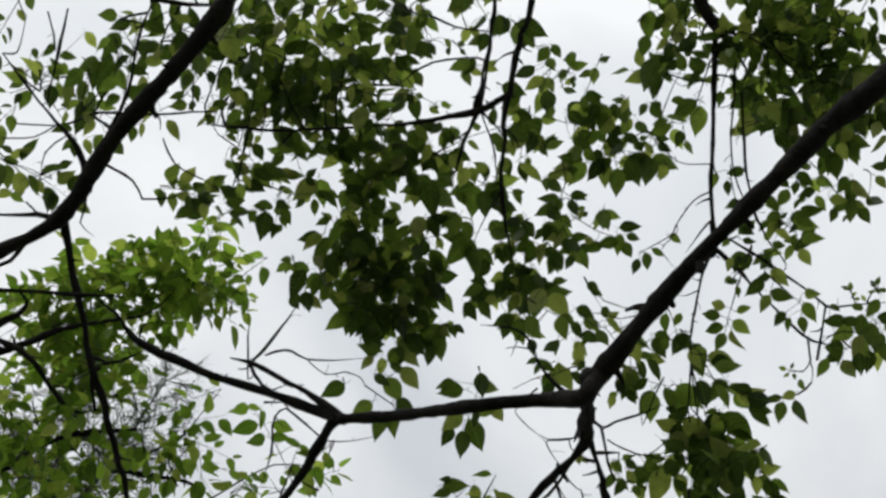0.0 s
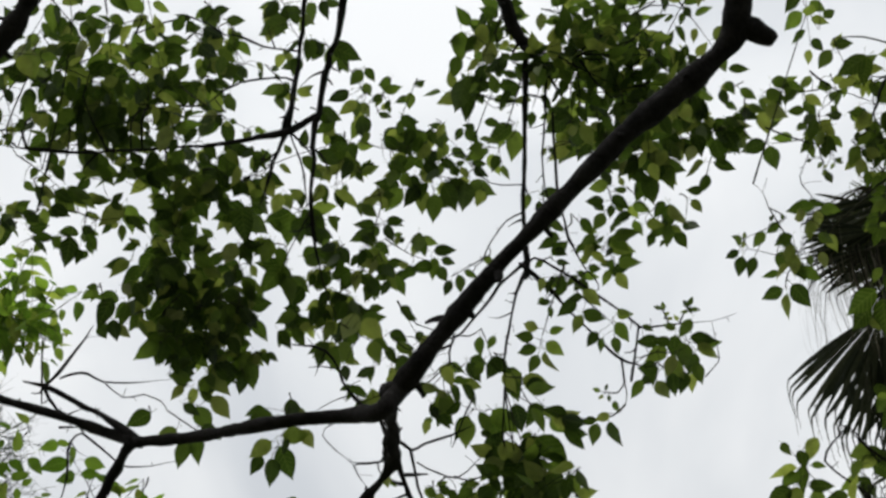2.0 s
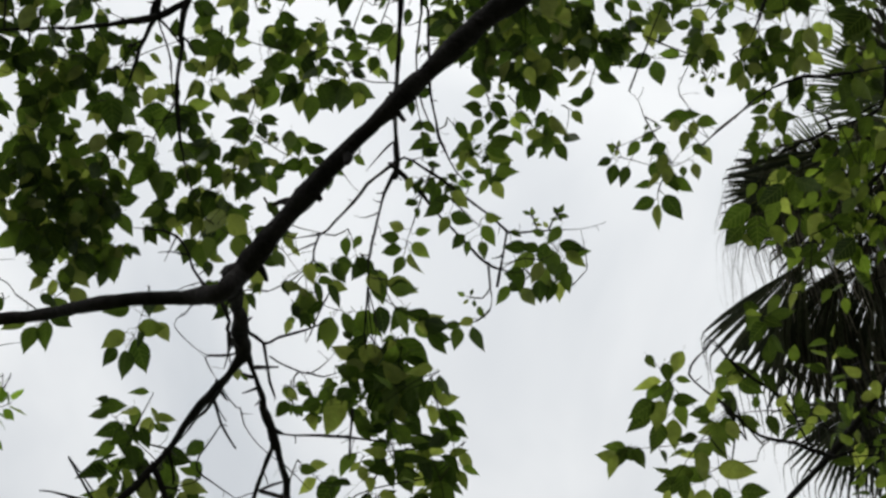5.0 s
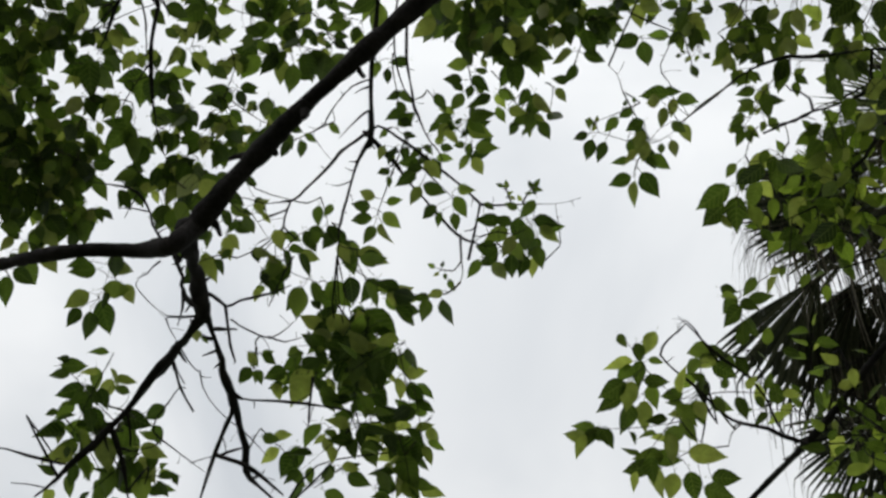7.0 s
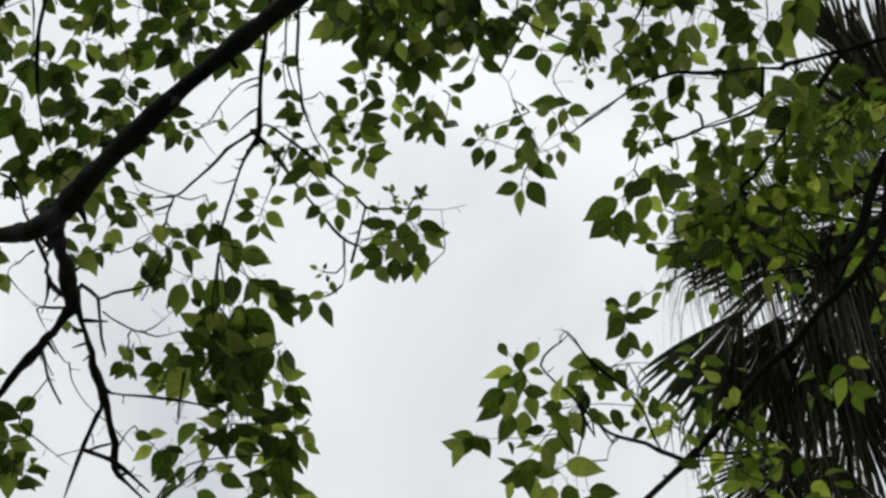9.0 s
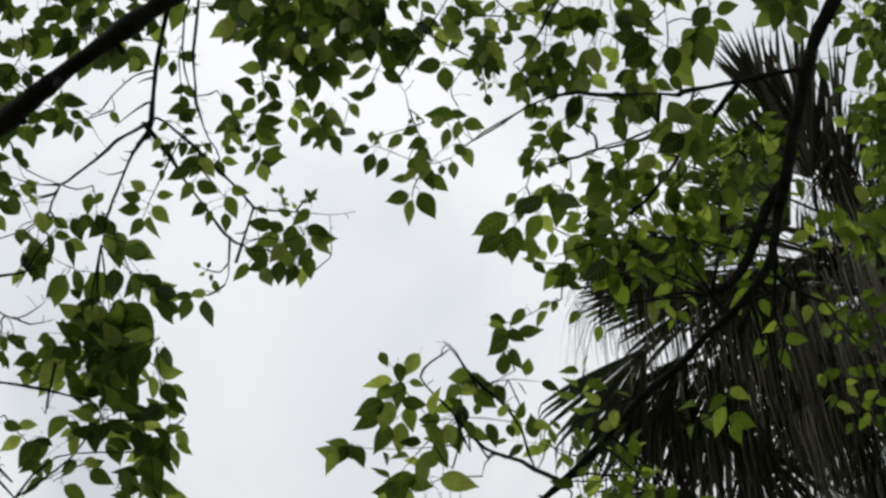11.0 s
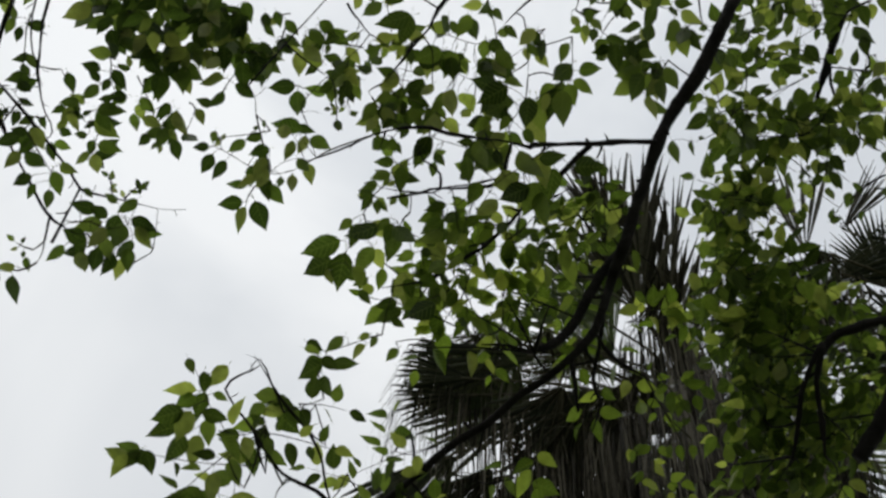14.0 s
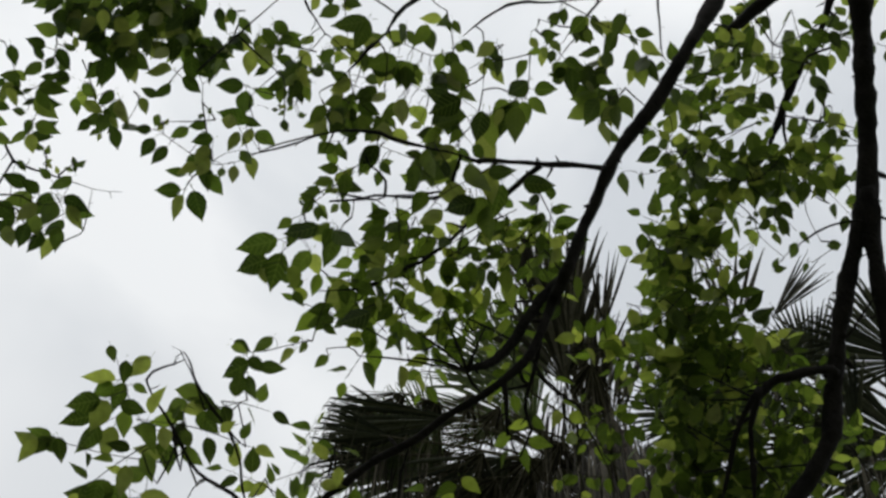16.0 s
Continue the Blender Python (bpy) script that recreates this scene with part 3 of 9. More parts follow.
limb("main", "twig", (-0.335, 2.224, 4.590, 0.0025), (-0.340, 2.223, 4.552, 0.0020), (-0.380, 2.213, 4.517, 0.0015))
limb("main", "twig", (-0.343, 2.241, 4.576, 0.0025), (-0.351, 2.259, 4.536, 0.0021), (-0.321, 2.269, 4.507, 0.0016), (-0.299, 2.275, 4.480, 0.0012))
limb("main", "twig", (-0.160, 2.123, 4.680, 0.0037), (-0.183, 2.152, 4.639, 0.0033), (-0.202, 2.197, 4.587, 0.0029), (-0.223, 2.255, 4.522, 0.0025), (-0.229, 2.289, 4.475, 0.0021))
limb("main", "twig", (-0.159, 2.015, 4.751, 0.0025), (-0.201, 2.021, 4.726, 0.0022), (-0.244, 2.053, 4.683, 0.0019), (-0.261, 2.071, 4.652, 0.0015), (-0.286, 2.079, 4.625, 0.0012))
limb("main", "twig", (-0.159, 2.071, 4.714, 0.0025), (-0.188, 2.071, 4.676, 0.0019), (-0.226, 2.087, 4.626, 0.0012))
limb("main", "twig", (-0.159, 2.103, 4.648, 0.0049), (-0.104, 2.148, 4.611, 0.0043), (-0.030, 2.212, 4.561, 0.0037), (0.031, 2.265, 4.518, 0.0037), (0.068, 2.280, 4.506, 0.0031), (0.105, 2.285, 4.502, 0.0025))
limb("main", "twig", (0.037, 2.265, 4.518, 0.0031), (0.040, 2.309, 4.483, 0.0025))
limb("main", "twig", (-0.140, 2.081, 4.665, 0.0031), (-0.078, 2.110, 4.642, 0.0031), (-0.017, 2.149, 4.611, 0.0031), (0.044, 2.188, 4.580, 0.0025), (0.081, 2.212, 4.560, 0.0025), (0.155, 2.213, 4.560, 0.0019), (0.242, 2.212, 4.561, 0.0012), (0.301, 2.202, 4.568, 0.0012))
limb("main", "twig", (0.081, 2.212, 4.560, 0.0025), (0.071, 2.251, 4.529, 0.0025), (0.055, 2.309, 4.483, 0.0025))
limb("main", "twig", (-0.078, 1.826, 4.869, 0.0037), (-0.076, 1.913, 4.800, 0.0031), (-0.077, 1.961, 4.761, 0.0031), (-0.065, 2.019, 4.715, 0.0031), (-0.059, 2.048, 4.692, 0.0043), (-0.041, 2.086, 4.661, 0.0025), (-0.005, 2.135, 4.622, 0.0019))
limb("main", "twig", (0.149, 2.213, 4.560, 0.0012), (0.140, 2.189, 4.579, 0.0012), (0.131, 2.184, 4.583, 0.0019))
limb("main", "twig", (0.222, 2.310, 4.482, 0.0012), (0.247, 2.291, 4.498, 0.0012), (0.256, 2.276, 4.509, 0.0012))
limb("main", "twig", (0.392, 2.022, 4.713, 0.0012), (0.380, 1.993, 4.736, 0.0012), (0.361, 1.978, 4.748, 0.0012))
limb("main", "twig", (-0.616, 2.044, 4.175, 0.0017), (-0.581, 2.031, 4.185, 0.0017), (-0.546, 2.024, 4.191, 0.0011))
limb("main", "twig", (-1.126, 2.214, 4.039, 0.0017), (-1.100, 2.171, 4.073, 0.0017), (-1.073, 2.120, 4.114, 0.0011))
limb("main", "twig", (-1.034, 2.192, 4.056, 0.0017), (-1.077, 2.172, 4.072, 0.0011), (-1.097, 2.145, 4.094, 0.0011))
limb("left", "limb", (-0.901, 1.092, 4.937, 0.0278), (-1.116, 1.341, 4.778, 0.0232), (-1.183, 1.420, 4.714, 0.0212), (-1.287, 1.507, 4.644, 0.0192), (-1.431, 1.616, 4.557, 0.0183), (-1.552, 1.738, 4.460, 0.0163), (-1.693, 1.791, 4.418, 0.0133), (-1.796, 1.828, 4.387, 0.0113))
limb("left", "branch", (-1.555, 1.760, 4.482, 0.0087), (-1.536, 1.889, 4.379, 0.0082), (-1.511, 2.023, 4.271, 0.0082), (-1.479, 2.158, 4.164, 0.0078), (-1.455, 2.263, 4.080, 0.0073))
limb("left", "branch", (-1.560, 1.759, 4.483, 0.0073), (-1.649, 1.753, 4.488, 0.0055), (-1.748, 1.746, 4.493, 0.0049))
limb("left", "branch", (-1.507, 1.692, 4.537, 0.0073), (-1.518, 1.646, 4.573, 0.0054), (-1.606, 1.550, 4.650, 0.0042), (-1.668, 1.480, 4.706, 0.0030))
limb("left", "branch", (-1.457, 1.642, 4.596, 0.0048), (-1.406, 1.564, 4.658, 0.0036), (-1.374, 1.481, 4.725, 0.0030), (-1.338, 1.417, 4.776, 0.0024))
limb("left", "branch", (-1.626, 1.781, 4.466, 0.0061), (-1.680, 1.826, 4.430, 0.0055), (-1.744, 1.837, 4.421, 0.0043))
limb("left", "branch", (-1.711, 1.826, 4.349, 0.0054), (-1.614, 1.837, 4.341, 0.0054), (-1.493, 1.850, 4.330, 0.0042), (-1.396, 1.859, 4.323, 0.0024))
limb("left", "branch", (-1.717, 1.891, 4.297, 0.0084), (-1.666, 1.874, 4.310, 0.0072), (-1.634, 1.857, 4.324, 0.0054))
limb("main", "branch", (-0.512, 1.510, 5.102, 0.0096), (-0.540, 1.628, 5.007, 0.0090), (-0.556, 1.668, 4.976, 0.0084), (-0.571, 1.699, 4.951, 0.0110), (-0.576, 1.722, 4.932, 0.0122), (-0.593, 1.766, 4.897, 0.0077), (-0.603, 1.801, 4.869, 0.0077), (-0.617, 1.866, 4.817, 0.0052), (-0.631, 1.926, 4.769, 0.0045), (-0.632, 2.007, 4.705, 0.0039), (-0.621, 2.078, 4.648, 0.0032))
limb("main", "branch", (-0.602, 1.791, 4.877, 0.0071), (-0.672, 1.818, 4.856, 0.0065), (-0.738, 1.826, 4.849, 0.0058), (-0.842, 1.832, 4.844, 0.0052), (-0.974, 1.835, 4.842, 0.0046), (-1.105, 1.828, 4.847, 0.0046), (-1.263, 1.814, 4.859, 0.0039), (-1.290, 1.808, 4.863, 0.0026))
limb("main", "twig", (-0.606, 1.564, 5.059, 0.0058), (-0.633, 1.684, 4.963, 0.0058), (-0.650, 1.733, 4.924, 0.0052), (-0.662, 1.773, 4.892, 0.0045), (-0.678, 1.817, 4.856, 0.0052), (-0.704, 1.861, 4.821, 0.0039), (-0.743, 1.895, 4.794, 0.0026))
limb("main", "twig", (-0.651, 1.721, 4.953, 0.0039), (-0.672, 1.781, 4.905, 0.0039), (-0.687, 1.811, 4.881, 0.0065), (-0.694, 1.846, 4.853, 0.0032), (-0.724, 1.895, 4.814, 0.0033), (-0.755, 1.960, 4.762, 0.0020))
limb("main", "twig", (-0.672, 1.818, 4.856, 0.0032), (-0.636, 1.850, 4.830, 0.0026), (-0.620, 1.871, 4.813, 0.0026))
limb("main", "twig", (-0.670, 1.823, 4.852, 0.0019), (-0.651, 1.884, 4.802, 0.0019), (-0.644, 1.956, 4.746, 0.0013))
limb("main", "twig", (-0.671, 1.726, 4.929, 0.0026), (-0.730, 1.727, 4.929, 0.0026), (-0.796, 1.737, 4.920, 0.0026), (-0.856, 1.762, 4.900, 0.0019))
limb("main", "twig", (-0.635, 1.683, 4.963, 0.0039), (-0.712, 1.669, 4.975, 0.0032), (-0.762, 1.646, 4.993, 0.0026), (-0.801, 1.642, 4.997, 0.0019))
limb("main", "twig", (-1.211, 1.825, 4.850, 0.0033), (-1.237, 1.895, 4.794, 0.0026), (-1.246, 1.925, 4.770, 0.0020))
limb("main", "twig", (-0.631, 1.956, 4.745, 0.0026), (-0.688, 2.024, 4.691, 0.0019), (-0.711, 2.064, 4.659, 0.0013))
limb("main", "branch", (-0.268, 1.502, 5.208, 0.0170), (-0.181, 1.629, 5.106, 0.0156), (-0.147, 1.703, 5.048, 0.0150), (-0.120, 1.740, 5.018, 0.0143), (-0.104, 1.758, 5.004, 0.0091), (-0.083, 1.793, 4.976, 0.0052), (-0.048, 1.835, 4.942, 0.0026))
limb("main", "branch", (-0.126, 1.718, 4.985, 0.0064), (-0.135, 1.803, 4.917, 0.0058), (-0.149, 1.924, 4.821, 0.0052), (-0.158, 2.004, 4.757, 0.0058), (-0.158, 2.075, 4.700, 0.0058), (-0.157, 2.123, 4.661, 0.0065))
limb("main", "twig", (-0.109, 1.729, 4.977, 0.0039), (-0.059, 1.742, 4.966, 0.0026), (-0.014, 1.740, 4.968, 0.0019))
limb("main", "twig", (-0.086, 1.766, 4.947, 0.0032), (-0.091, 1.856, 4.875, 0.0026), (-0.104, 1.926, 4.819, 0.0019), (-0.092, 2.007, 4.754, 0.0019), (-0.064, 2.069, 4.705, 0.0013))
limb("main", "twig", (-0.141, 1.778, 4.938, 0.0019), (-0.168, 1.832, 4.895, 0.0019), (-0.183, 1.861, 4.871, 0.0013))
limb("main", "twig", (-0.229, 1.955, 4.796, 0.0013), (-0.289, 1.901, 4.839, 0.0019), (-0.355, 1.918, 4.826, 0.0013))
limb("left", "twig", (-1.519, 1.413, 4.760, 0.0024), (-1.544, 1.482, 4.704, 0.0030), (-1.576, 1.565, 4.638, 0.0024))
limb("left", "twig", (-1.564, 1.606, 4.605, 0.0024), (-1.612, 1.623, 4.592, 0.0018), (-1.681, 1.621, 4.593, 0.0018))
limb("left", "twig", (-1.540, 1.624, 4.591, 0.0018), (-1.590, 1.650, 4.570, 0.0018), (-1.607, 1.706, 4.525, 0.0012))
limb("left", "branch", (-1.507, 1.642, 4.696, 0.0025), (-1.387, 1.649, 4.691, 0.0031), (-1.230, 1.655, 4.686, 0.0025))
limb("left", "branch", (-1.172, 1.414, 4.729, 0.0065), (-1.256, 1.409, 4.733, 0.0060), (-1.328, 1.394, 4.744, 0.0054))
limb("left", "twig", (-1.375, 1.454, 4.727, 0.0024), (-1.312, 1.434, 4.743, 0.0018), (-1.274, 1.422, 4.752, 0.0012))
limb("left", "twig", (-1.510, 1.729, 4.506, 0.0030), (-1.522, 1.771, 4.473, 0.0024), (-1.494, 1.796, 4.453, 0.0018))
limb("left", "twig", (-1.563, 1.415, 4.758, 0.0018), (-1.554, 1.453, 4.727, 0.0018), (-1.553, 1.482, 4.705, 0.0012))
limb("main", "twig", (-0.505, 2.059, 4.163, 0.0058), (-0.554, 2.020, 4.194, 0.0035), (-0.596, 1.955, 4.246, 0.0029), (-0.676, 1.937, 4.260, 0.0023))
limb("right", "limb", (1.560, 1.050, 5.640, 0.0240), (1.470, 1.500, 5.390, 0.0215), (1.385, 1.653, 5.143, 0.0170), (1.341, 1.785, 5.025, 0.0166), (1.301, 1.866, 4.957, 0.0160), (1.278, 1.920, 4.893, 0.0157), (1.271, 1.978, 4.843, 0.0149), (1.260, 2.029, 4.797, 0.0140), (1.255, 2.077, 4.749, 0.0134), (1.249, 2.112, 4.719, 0.0127), (1.261, 2.194, 4.746, 0.0115), (1.247, 2.228, 4.679, 0.0108), (1.231, 2.273, 4.613, 0.0100), (1.189, 2.325, 4.565, 0.0095), (1.148, 2.372, 4.536, 0.0092), (1.100, 2.423, 4.515, 0.0090), (1.056, 2.488, 4.489, 0.0090), (0.989, 2.559, 4.464, 0.0088), (0.923, 2.646, 4.422, 0.0086), (0.849, 2.733, 4.376, 0.0084), (0.760, 2.820, 4.330, 0.0070), (0.671, 2.907, 4.284, 0.0060), (0.555, 3.020, 4.224, 0.0052), (0.440, 3.133, 4.164, 0.0045))
limb("right", "branch", (1.283, 2.171, 4.821, 0.0105), (1.236, 2.213, 4.752, 0.0098), (1.202, 2.258, 4.675, 0.0090), (1.163, 2.301, 4.599, 0.0076), (1.105, 2.318, 4.544, 0.0056))
limb("right", "twig", (1.105, 2.318, 4.544, 0.0038), (1.042, 2.308, 4.532, 0.0028), (0.982, 2.308, 4.510, 0.0018))
limb("right", "twig", (1.105, 2.318, 4.544, 0.0038), (0.983, 2.318, 4.515, 0.0028), (0.865, 2.326, 4.474, 0.0018))
limb("right", "twig", (1.105, 2.318, 4.544, 0.0038), (1.018, 2.289, 4.564, 0.0028), (0.933, 2.271, 4.572, 0.0019))
limb("right", "twig", (1.105, 2.318, 4.544, 0.0038), (1.054, 2.264, 4.571, 0.0028), (1.005, 2.222, 4.588, 0.0019))
limb("right", "twig", (1.105, 2.318, 4.544, 0.0038), (1.105, 2.265, 4.569, 0.0028), (1.107, 2.223, 4.585, 0.0019))
limb("right", "twig", (1.105, 2.318, 4.544, 0.0038), (1.079, 2.290, 4.559, 0.0028), (1.055, 2.273, 4.565, 0.0019))
limb("right", "branch", (1.249, 2.240, 4.678, 0.0071), (1.256, 2.307, 4.619, 0.0058), (1.261, 2.362, 4.566, 0.0051), (1.283, 2.390, 4.524, 0.0045), (1.277, 2.436, 4.479, 0.0038))
limb("right", "twig", (1.235, 2.273, 4.611, 0.0045), (1.286, 2.306, 4.584, 0.0038), (1.365, 2.320, 4.558, 0.0032), (1.397, 2.347, 4.539, 0.0026))
limb("right", "twig", (1.195, 2.327, 4.561, 0.0051), (1.215, 2.363, 4.516, 0.0038), (1.229, 2.393, 4.476, 0.0031))
limb("right", "branch", (1.279, 1.915, 4.884, 0.0072), (1.197, 1.925, 4.857, 0.0058), (1.123, 1.944, 4.844, 0.0052), (1.007, 1.975, 4.834, 0.0048), (0.999, 1.969, 4.814, 0.0046), (0.922, 1.973, 4.806, 0.0042), (0.772, 1.988, 4.803, 0.0038), (0.676, 2.014, 4.779, 0.0034), (0.613, 2.046, 4.746, 0.0030), (0.561, 2.070, 4.714, 0.0030), (0.508, 2.080, 4.667, 0.0024))
limb("right", "branch", (1.123, 1.945, 4.844, 0.0066), (1.078, 2.023, 4.812, 0.0059), (1.043, 2.128, 4.848, 0.0052), (0.996, 2.172, 4.782, 0.0045), (0.947, 2.205, 4.721, 0.0038), (0.886, 2.238, 4.661, 0.0038), (0.824, 2.256, 4.609, 0.0031), (0.743, 2.267, 4.564, 0.0025))
limb("right", "twig", (0.951, 2.066, 4.794, 0.0032), (0.895, 2.083, 4.767, 0.0031), (0.820, 2.097, 4.744, 0.0025), (0.757, 2.108, 4.718, 0.0025), (0.693, 2.106, 4.700, 0.0018))
limb("right", "twig", (0.813, 2.066, 4.751, 0.0025), (0.769, 2.038, 4.752, 0.0025), (0.746, 2.022, 4.742, 0.0018))
limb("right", "twig", (1.119, 1.945, 4.845, 0.0050), (1.115, 1.940, 4.848, 0.0045), (1.110, 1.935, 4.852, 0.0030))
limb("right", "branch", (1.679, 1.479, 5.498, 0.0186), (1.605, 1.589, 5.458, 0.0171), (1.556, 1.656, 5.418, 0.0155), (1.524, 1.696, 5.379, 0.0140))
limb("right", "branch", (1.764, 1.495, 5.628, 0.0096), (1.783, 1.565, 5.578, 0.0096), (1.789, 1.670, 5.522, 0.0103), (1.774, 1.748, 5.479, 0.0095), (1.769, 1.834, 5.427, 0.0080), (1.763, 1.898, 5.381, 0.0072), (1.754, 1.955, 5.338, 0.0058), (1.711, 2.022, 5.302, 0.0050), (1.642, 2.115, 5.263, 0.0043), (1.595, 2.188, 5.222, 0.0035))
limb("right", "branch", (1.776, 1.833, 5.446, 0.0058), (1.789, 1.877, 5.411, 0.0051), (1.826, 1.915, 5.367, 0.0044), (1.860, 1.933, 5.331, 0.0036))
limb("right", "twig", (1.834, 1.792, 5.347, 0.0021), (1.826, 1.756, 5.352, 0.0021), (1.804, 1.713, 5.363, 0.0021))
limb("right", "limb", (1.625, 1.205, 5.522, 0.0283), (1.709, 1.350, 5.434, 0.0282), (1.771, 1.475, 5.352, 0.0266), (1.829, 1.599, 5.264, 0.0250), (1.885, 1.720, 5.171, 0.0249), (1.922, 1.821, 5.088, 0.0261), (1.927, 1.896, 5.024, 0.0232), (1.927, 1.959, 4.966, 0.0203), (1.932, 2.031, 4.900, 0.0202), (1.945, 2.117, 4.820, 0.0200), (1.958, 2.191, 4.742, 0.0199), (1.966, 2.241, 4.676, 0.0224), (1.945, 2.316, 4.610, 0.0223), (1.910, 2.384, 4.552, 0.0208))
limb("right", "branch", (1.919, 1.814, 5.073, 0.0205), (1.953, 1.887, 5.000, 0.0177), (1.990, 1.955, 4.924, 0.0162), (2.028, 2.034, 4.838, 0.0148), (2.070, 2.127, 4.739, 0.0133))
limb("right", "branch", (1.949, 2.068, 4.832, 0.0060), (1.964, 2.019, 4.859, 0.0060), (1.981, 1.973, 4.884, 0.0060))
limb("right", "branch", (1.926, 2.123, 4.755, 0.0105), (1.846, 2.174, 4.756, 0.0092), (1.795, 2.222, 4.742, 0.0085), (1.787, 2.281, 4.701, 0.0072), (1.814, 2.344, 4.639, 0.0065), (1.842, 2.411, 4.570, 0.0058))
limb("right", "branch", (1.779, 2.215, 4.717, 0.0071), (1.768, 2.294, 4.677, 0.0065), (1.771, 2.376, 4.627, 0.0065), (1.779, 2.445, 4.580, 0.0058))
limb("right", "twig", (1.905, 1.867, 5.001, 0.0034), (1.861, 1.914, 5.022, 0.0027), (1.832, 1.966, 5.033, 0.0027), (1.822, 2.000, 5.042, 0.0020))
limb("right", "twig", (0.603, 2.502, 4.369, 0.0019), (0.566, 2.463, 4.400, 0.0019), (0.516, 2.424, 4.431, 0.0012))
limb("right", "twig", (1.186, 1.660, 5.252, 0.0020), (1.130, 1.742, 5.187, 0.0020), (1.050, 1.753, 5.178, 0.0019))
limb("right", "twig", (1.147, 1.645, 5.139, 0.0025), (1.074, 1.673, 5.116, 0.0032), (1.002, 1.699, 5.096, 0.0044), (0.933, 1.731, 5.070, 0.0044), (0.895, 1.772, 5.037, 0.0037), (0.879, 1.798, 5.016, 0.0031))
limb("right", "twig", (0.919, 1.781, 5.031, 0.0019), (0.942, 1.827, 4.994, 0.0019), (0.958, 1.875, 4.955, 0.0012))
limb("right", "twig", (0.776, 1.745, 5.059, 0.0037), (0.739, 1.783, 5.029, 0.0037), (0.710, 1.840, 4.983, 0.0031), (0.691, 1.872, 4.958, 0.0031), (0.666, 1.921, 4.918, 0.0018), (0.643, 1.959, 4.888, 0.0012))
limb("right", "twig", (0.527, 1.839, 4.984, 0.0024), (0.575, 1.876, 4.954, 0.0018), (0.612, 1.886, 4.947, 0.0012))
limb("right", "twig", (0.415, 1.936, 4.907, 0.0018), (0.460, 1.952, 4.893, 0.0018), (0.519, 1.971, 4.879, 0.0012))
limb("right", "twig", (1.278, 1.604, 5.172, 0.0026), (1.308, 1.661, 5.126, 0.0019), (1.330, 1.698, 5.096, 0.0013))
limb("right", "twig", (0.717, 2.147, 4.738, 0.0018), (0.790, 2.121, 4.758, 0.0024), (0.882, 2.090, 4.783, 0.0024), (0.960, 2.057, 4.810, 0.0018))
limb("right", "twig", (0.481, 2.028, 4.832, 0.0012), (0.498, 2.054, 4.812, 0.0012), (0.519, 2.073, 4.797, 0.0012))
limb("right", "twig", (1.708, 1.566, 5.202, 0.0026), (1.660, 1.598, 5.177, 0.0033), (1.652, 1.634, 5.148, 0.0026))
limb("right", "branch", (0.787, 2.605, 4.216, 0.0061), (0.700, 2.583, 4.234, 0.0049), (0.625, 2.566, 4.247, 0.0036), (0.549, 2.512, 4.290, 0.0030), (0.472, 2.453, 4.337, 0.0024))
limb("right", "branch", (0.697, 2.531, 4.275, 0.0030), (0.658, 2.494, 4.305, 0.0030), (0.581, 2.449, 4.341, 0.0024), (0.523, 2.394, 4.384, 0.0018))

# leafy shoots: stem, then leaves as x, y, z, turn, length
shoot("olive", [(1.394, 2.316, 4.594), (1.419, 2.332, 4.574), (1.453, 2.344, 4.552), (1.485, 2.365, 4.523)],
      (1.409, 2.344, 4.606, -24, 0.027), (1.429, 2.337, 4.581, 131, 0.033), (1.432, 2.314, 4.523, 124, 0.037), (1.462, 2.322, 4.604, -37, 0.029), (1.472, 2.325, 4.578, -29, 0.041), (1.454, 2.334, 4.534, 45, 0.033), (1.494, 2.336, 4.567, 59, 0.036), (1.440, 2.386, 4.543, 45, 0.033), (1.394, 2.379, 4.563, 16, 0.030), (1.474, 2.382, 4.517, 131, 0.033), (1.510, 2.387, 4.522, 4, 0.028), more=0.9)
shoot("olive", [(1.400, 2.419, 4.476), (1.417, 2.428, 4.462), (1.431, 2.470, 4.425), (1.476, 2.490, 4.389)],
      (1.380, 2.444, 4.457, 107, 0.030), (1.404, 2.419, 4.453, 132, 0.033), (1.433, 2.434, 4.479, 29, 0.033), (1.427, 2.453, 4.441, 45, 0.033), (1.403, 2.469, 4.424, 108, 0.030), (1.412, 2.468, 4.397, 45, 0.032), (1.459, 2.470, 4.401, 22, 0.024), (1.466, 2.404, 4.461, 59, 0.035), (1.486, 2.455, 4.400, 12, 0.034), (1.486, 2.523, 4.420, 108, 0.030), (1.456, 2.536, 4.409, 124, 0.029), (1.465, 2.436, 4.309, 55, 0.028), more=0.9)
shoot("olive", [(1.477, 2.364, 4.440), (1.483, 2.374, 4.430)],
      (1.481, 2.370, 4.426, 66, 0.027), more=0.9)
shoot("olive", [(1.507, 2.468, 4.406), (1.513, 2.478, 4.396)],
      (1.516, 2.482, 4.401, 37, 0.028), more=0.9)
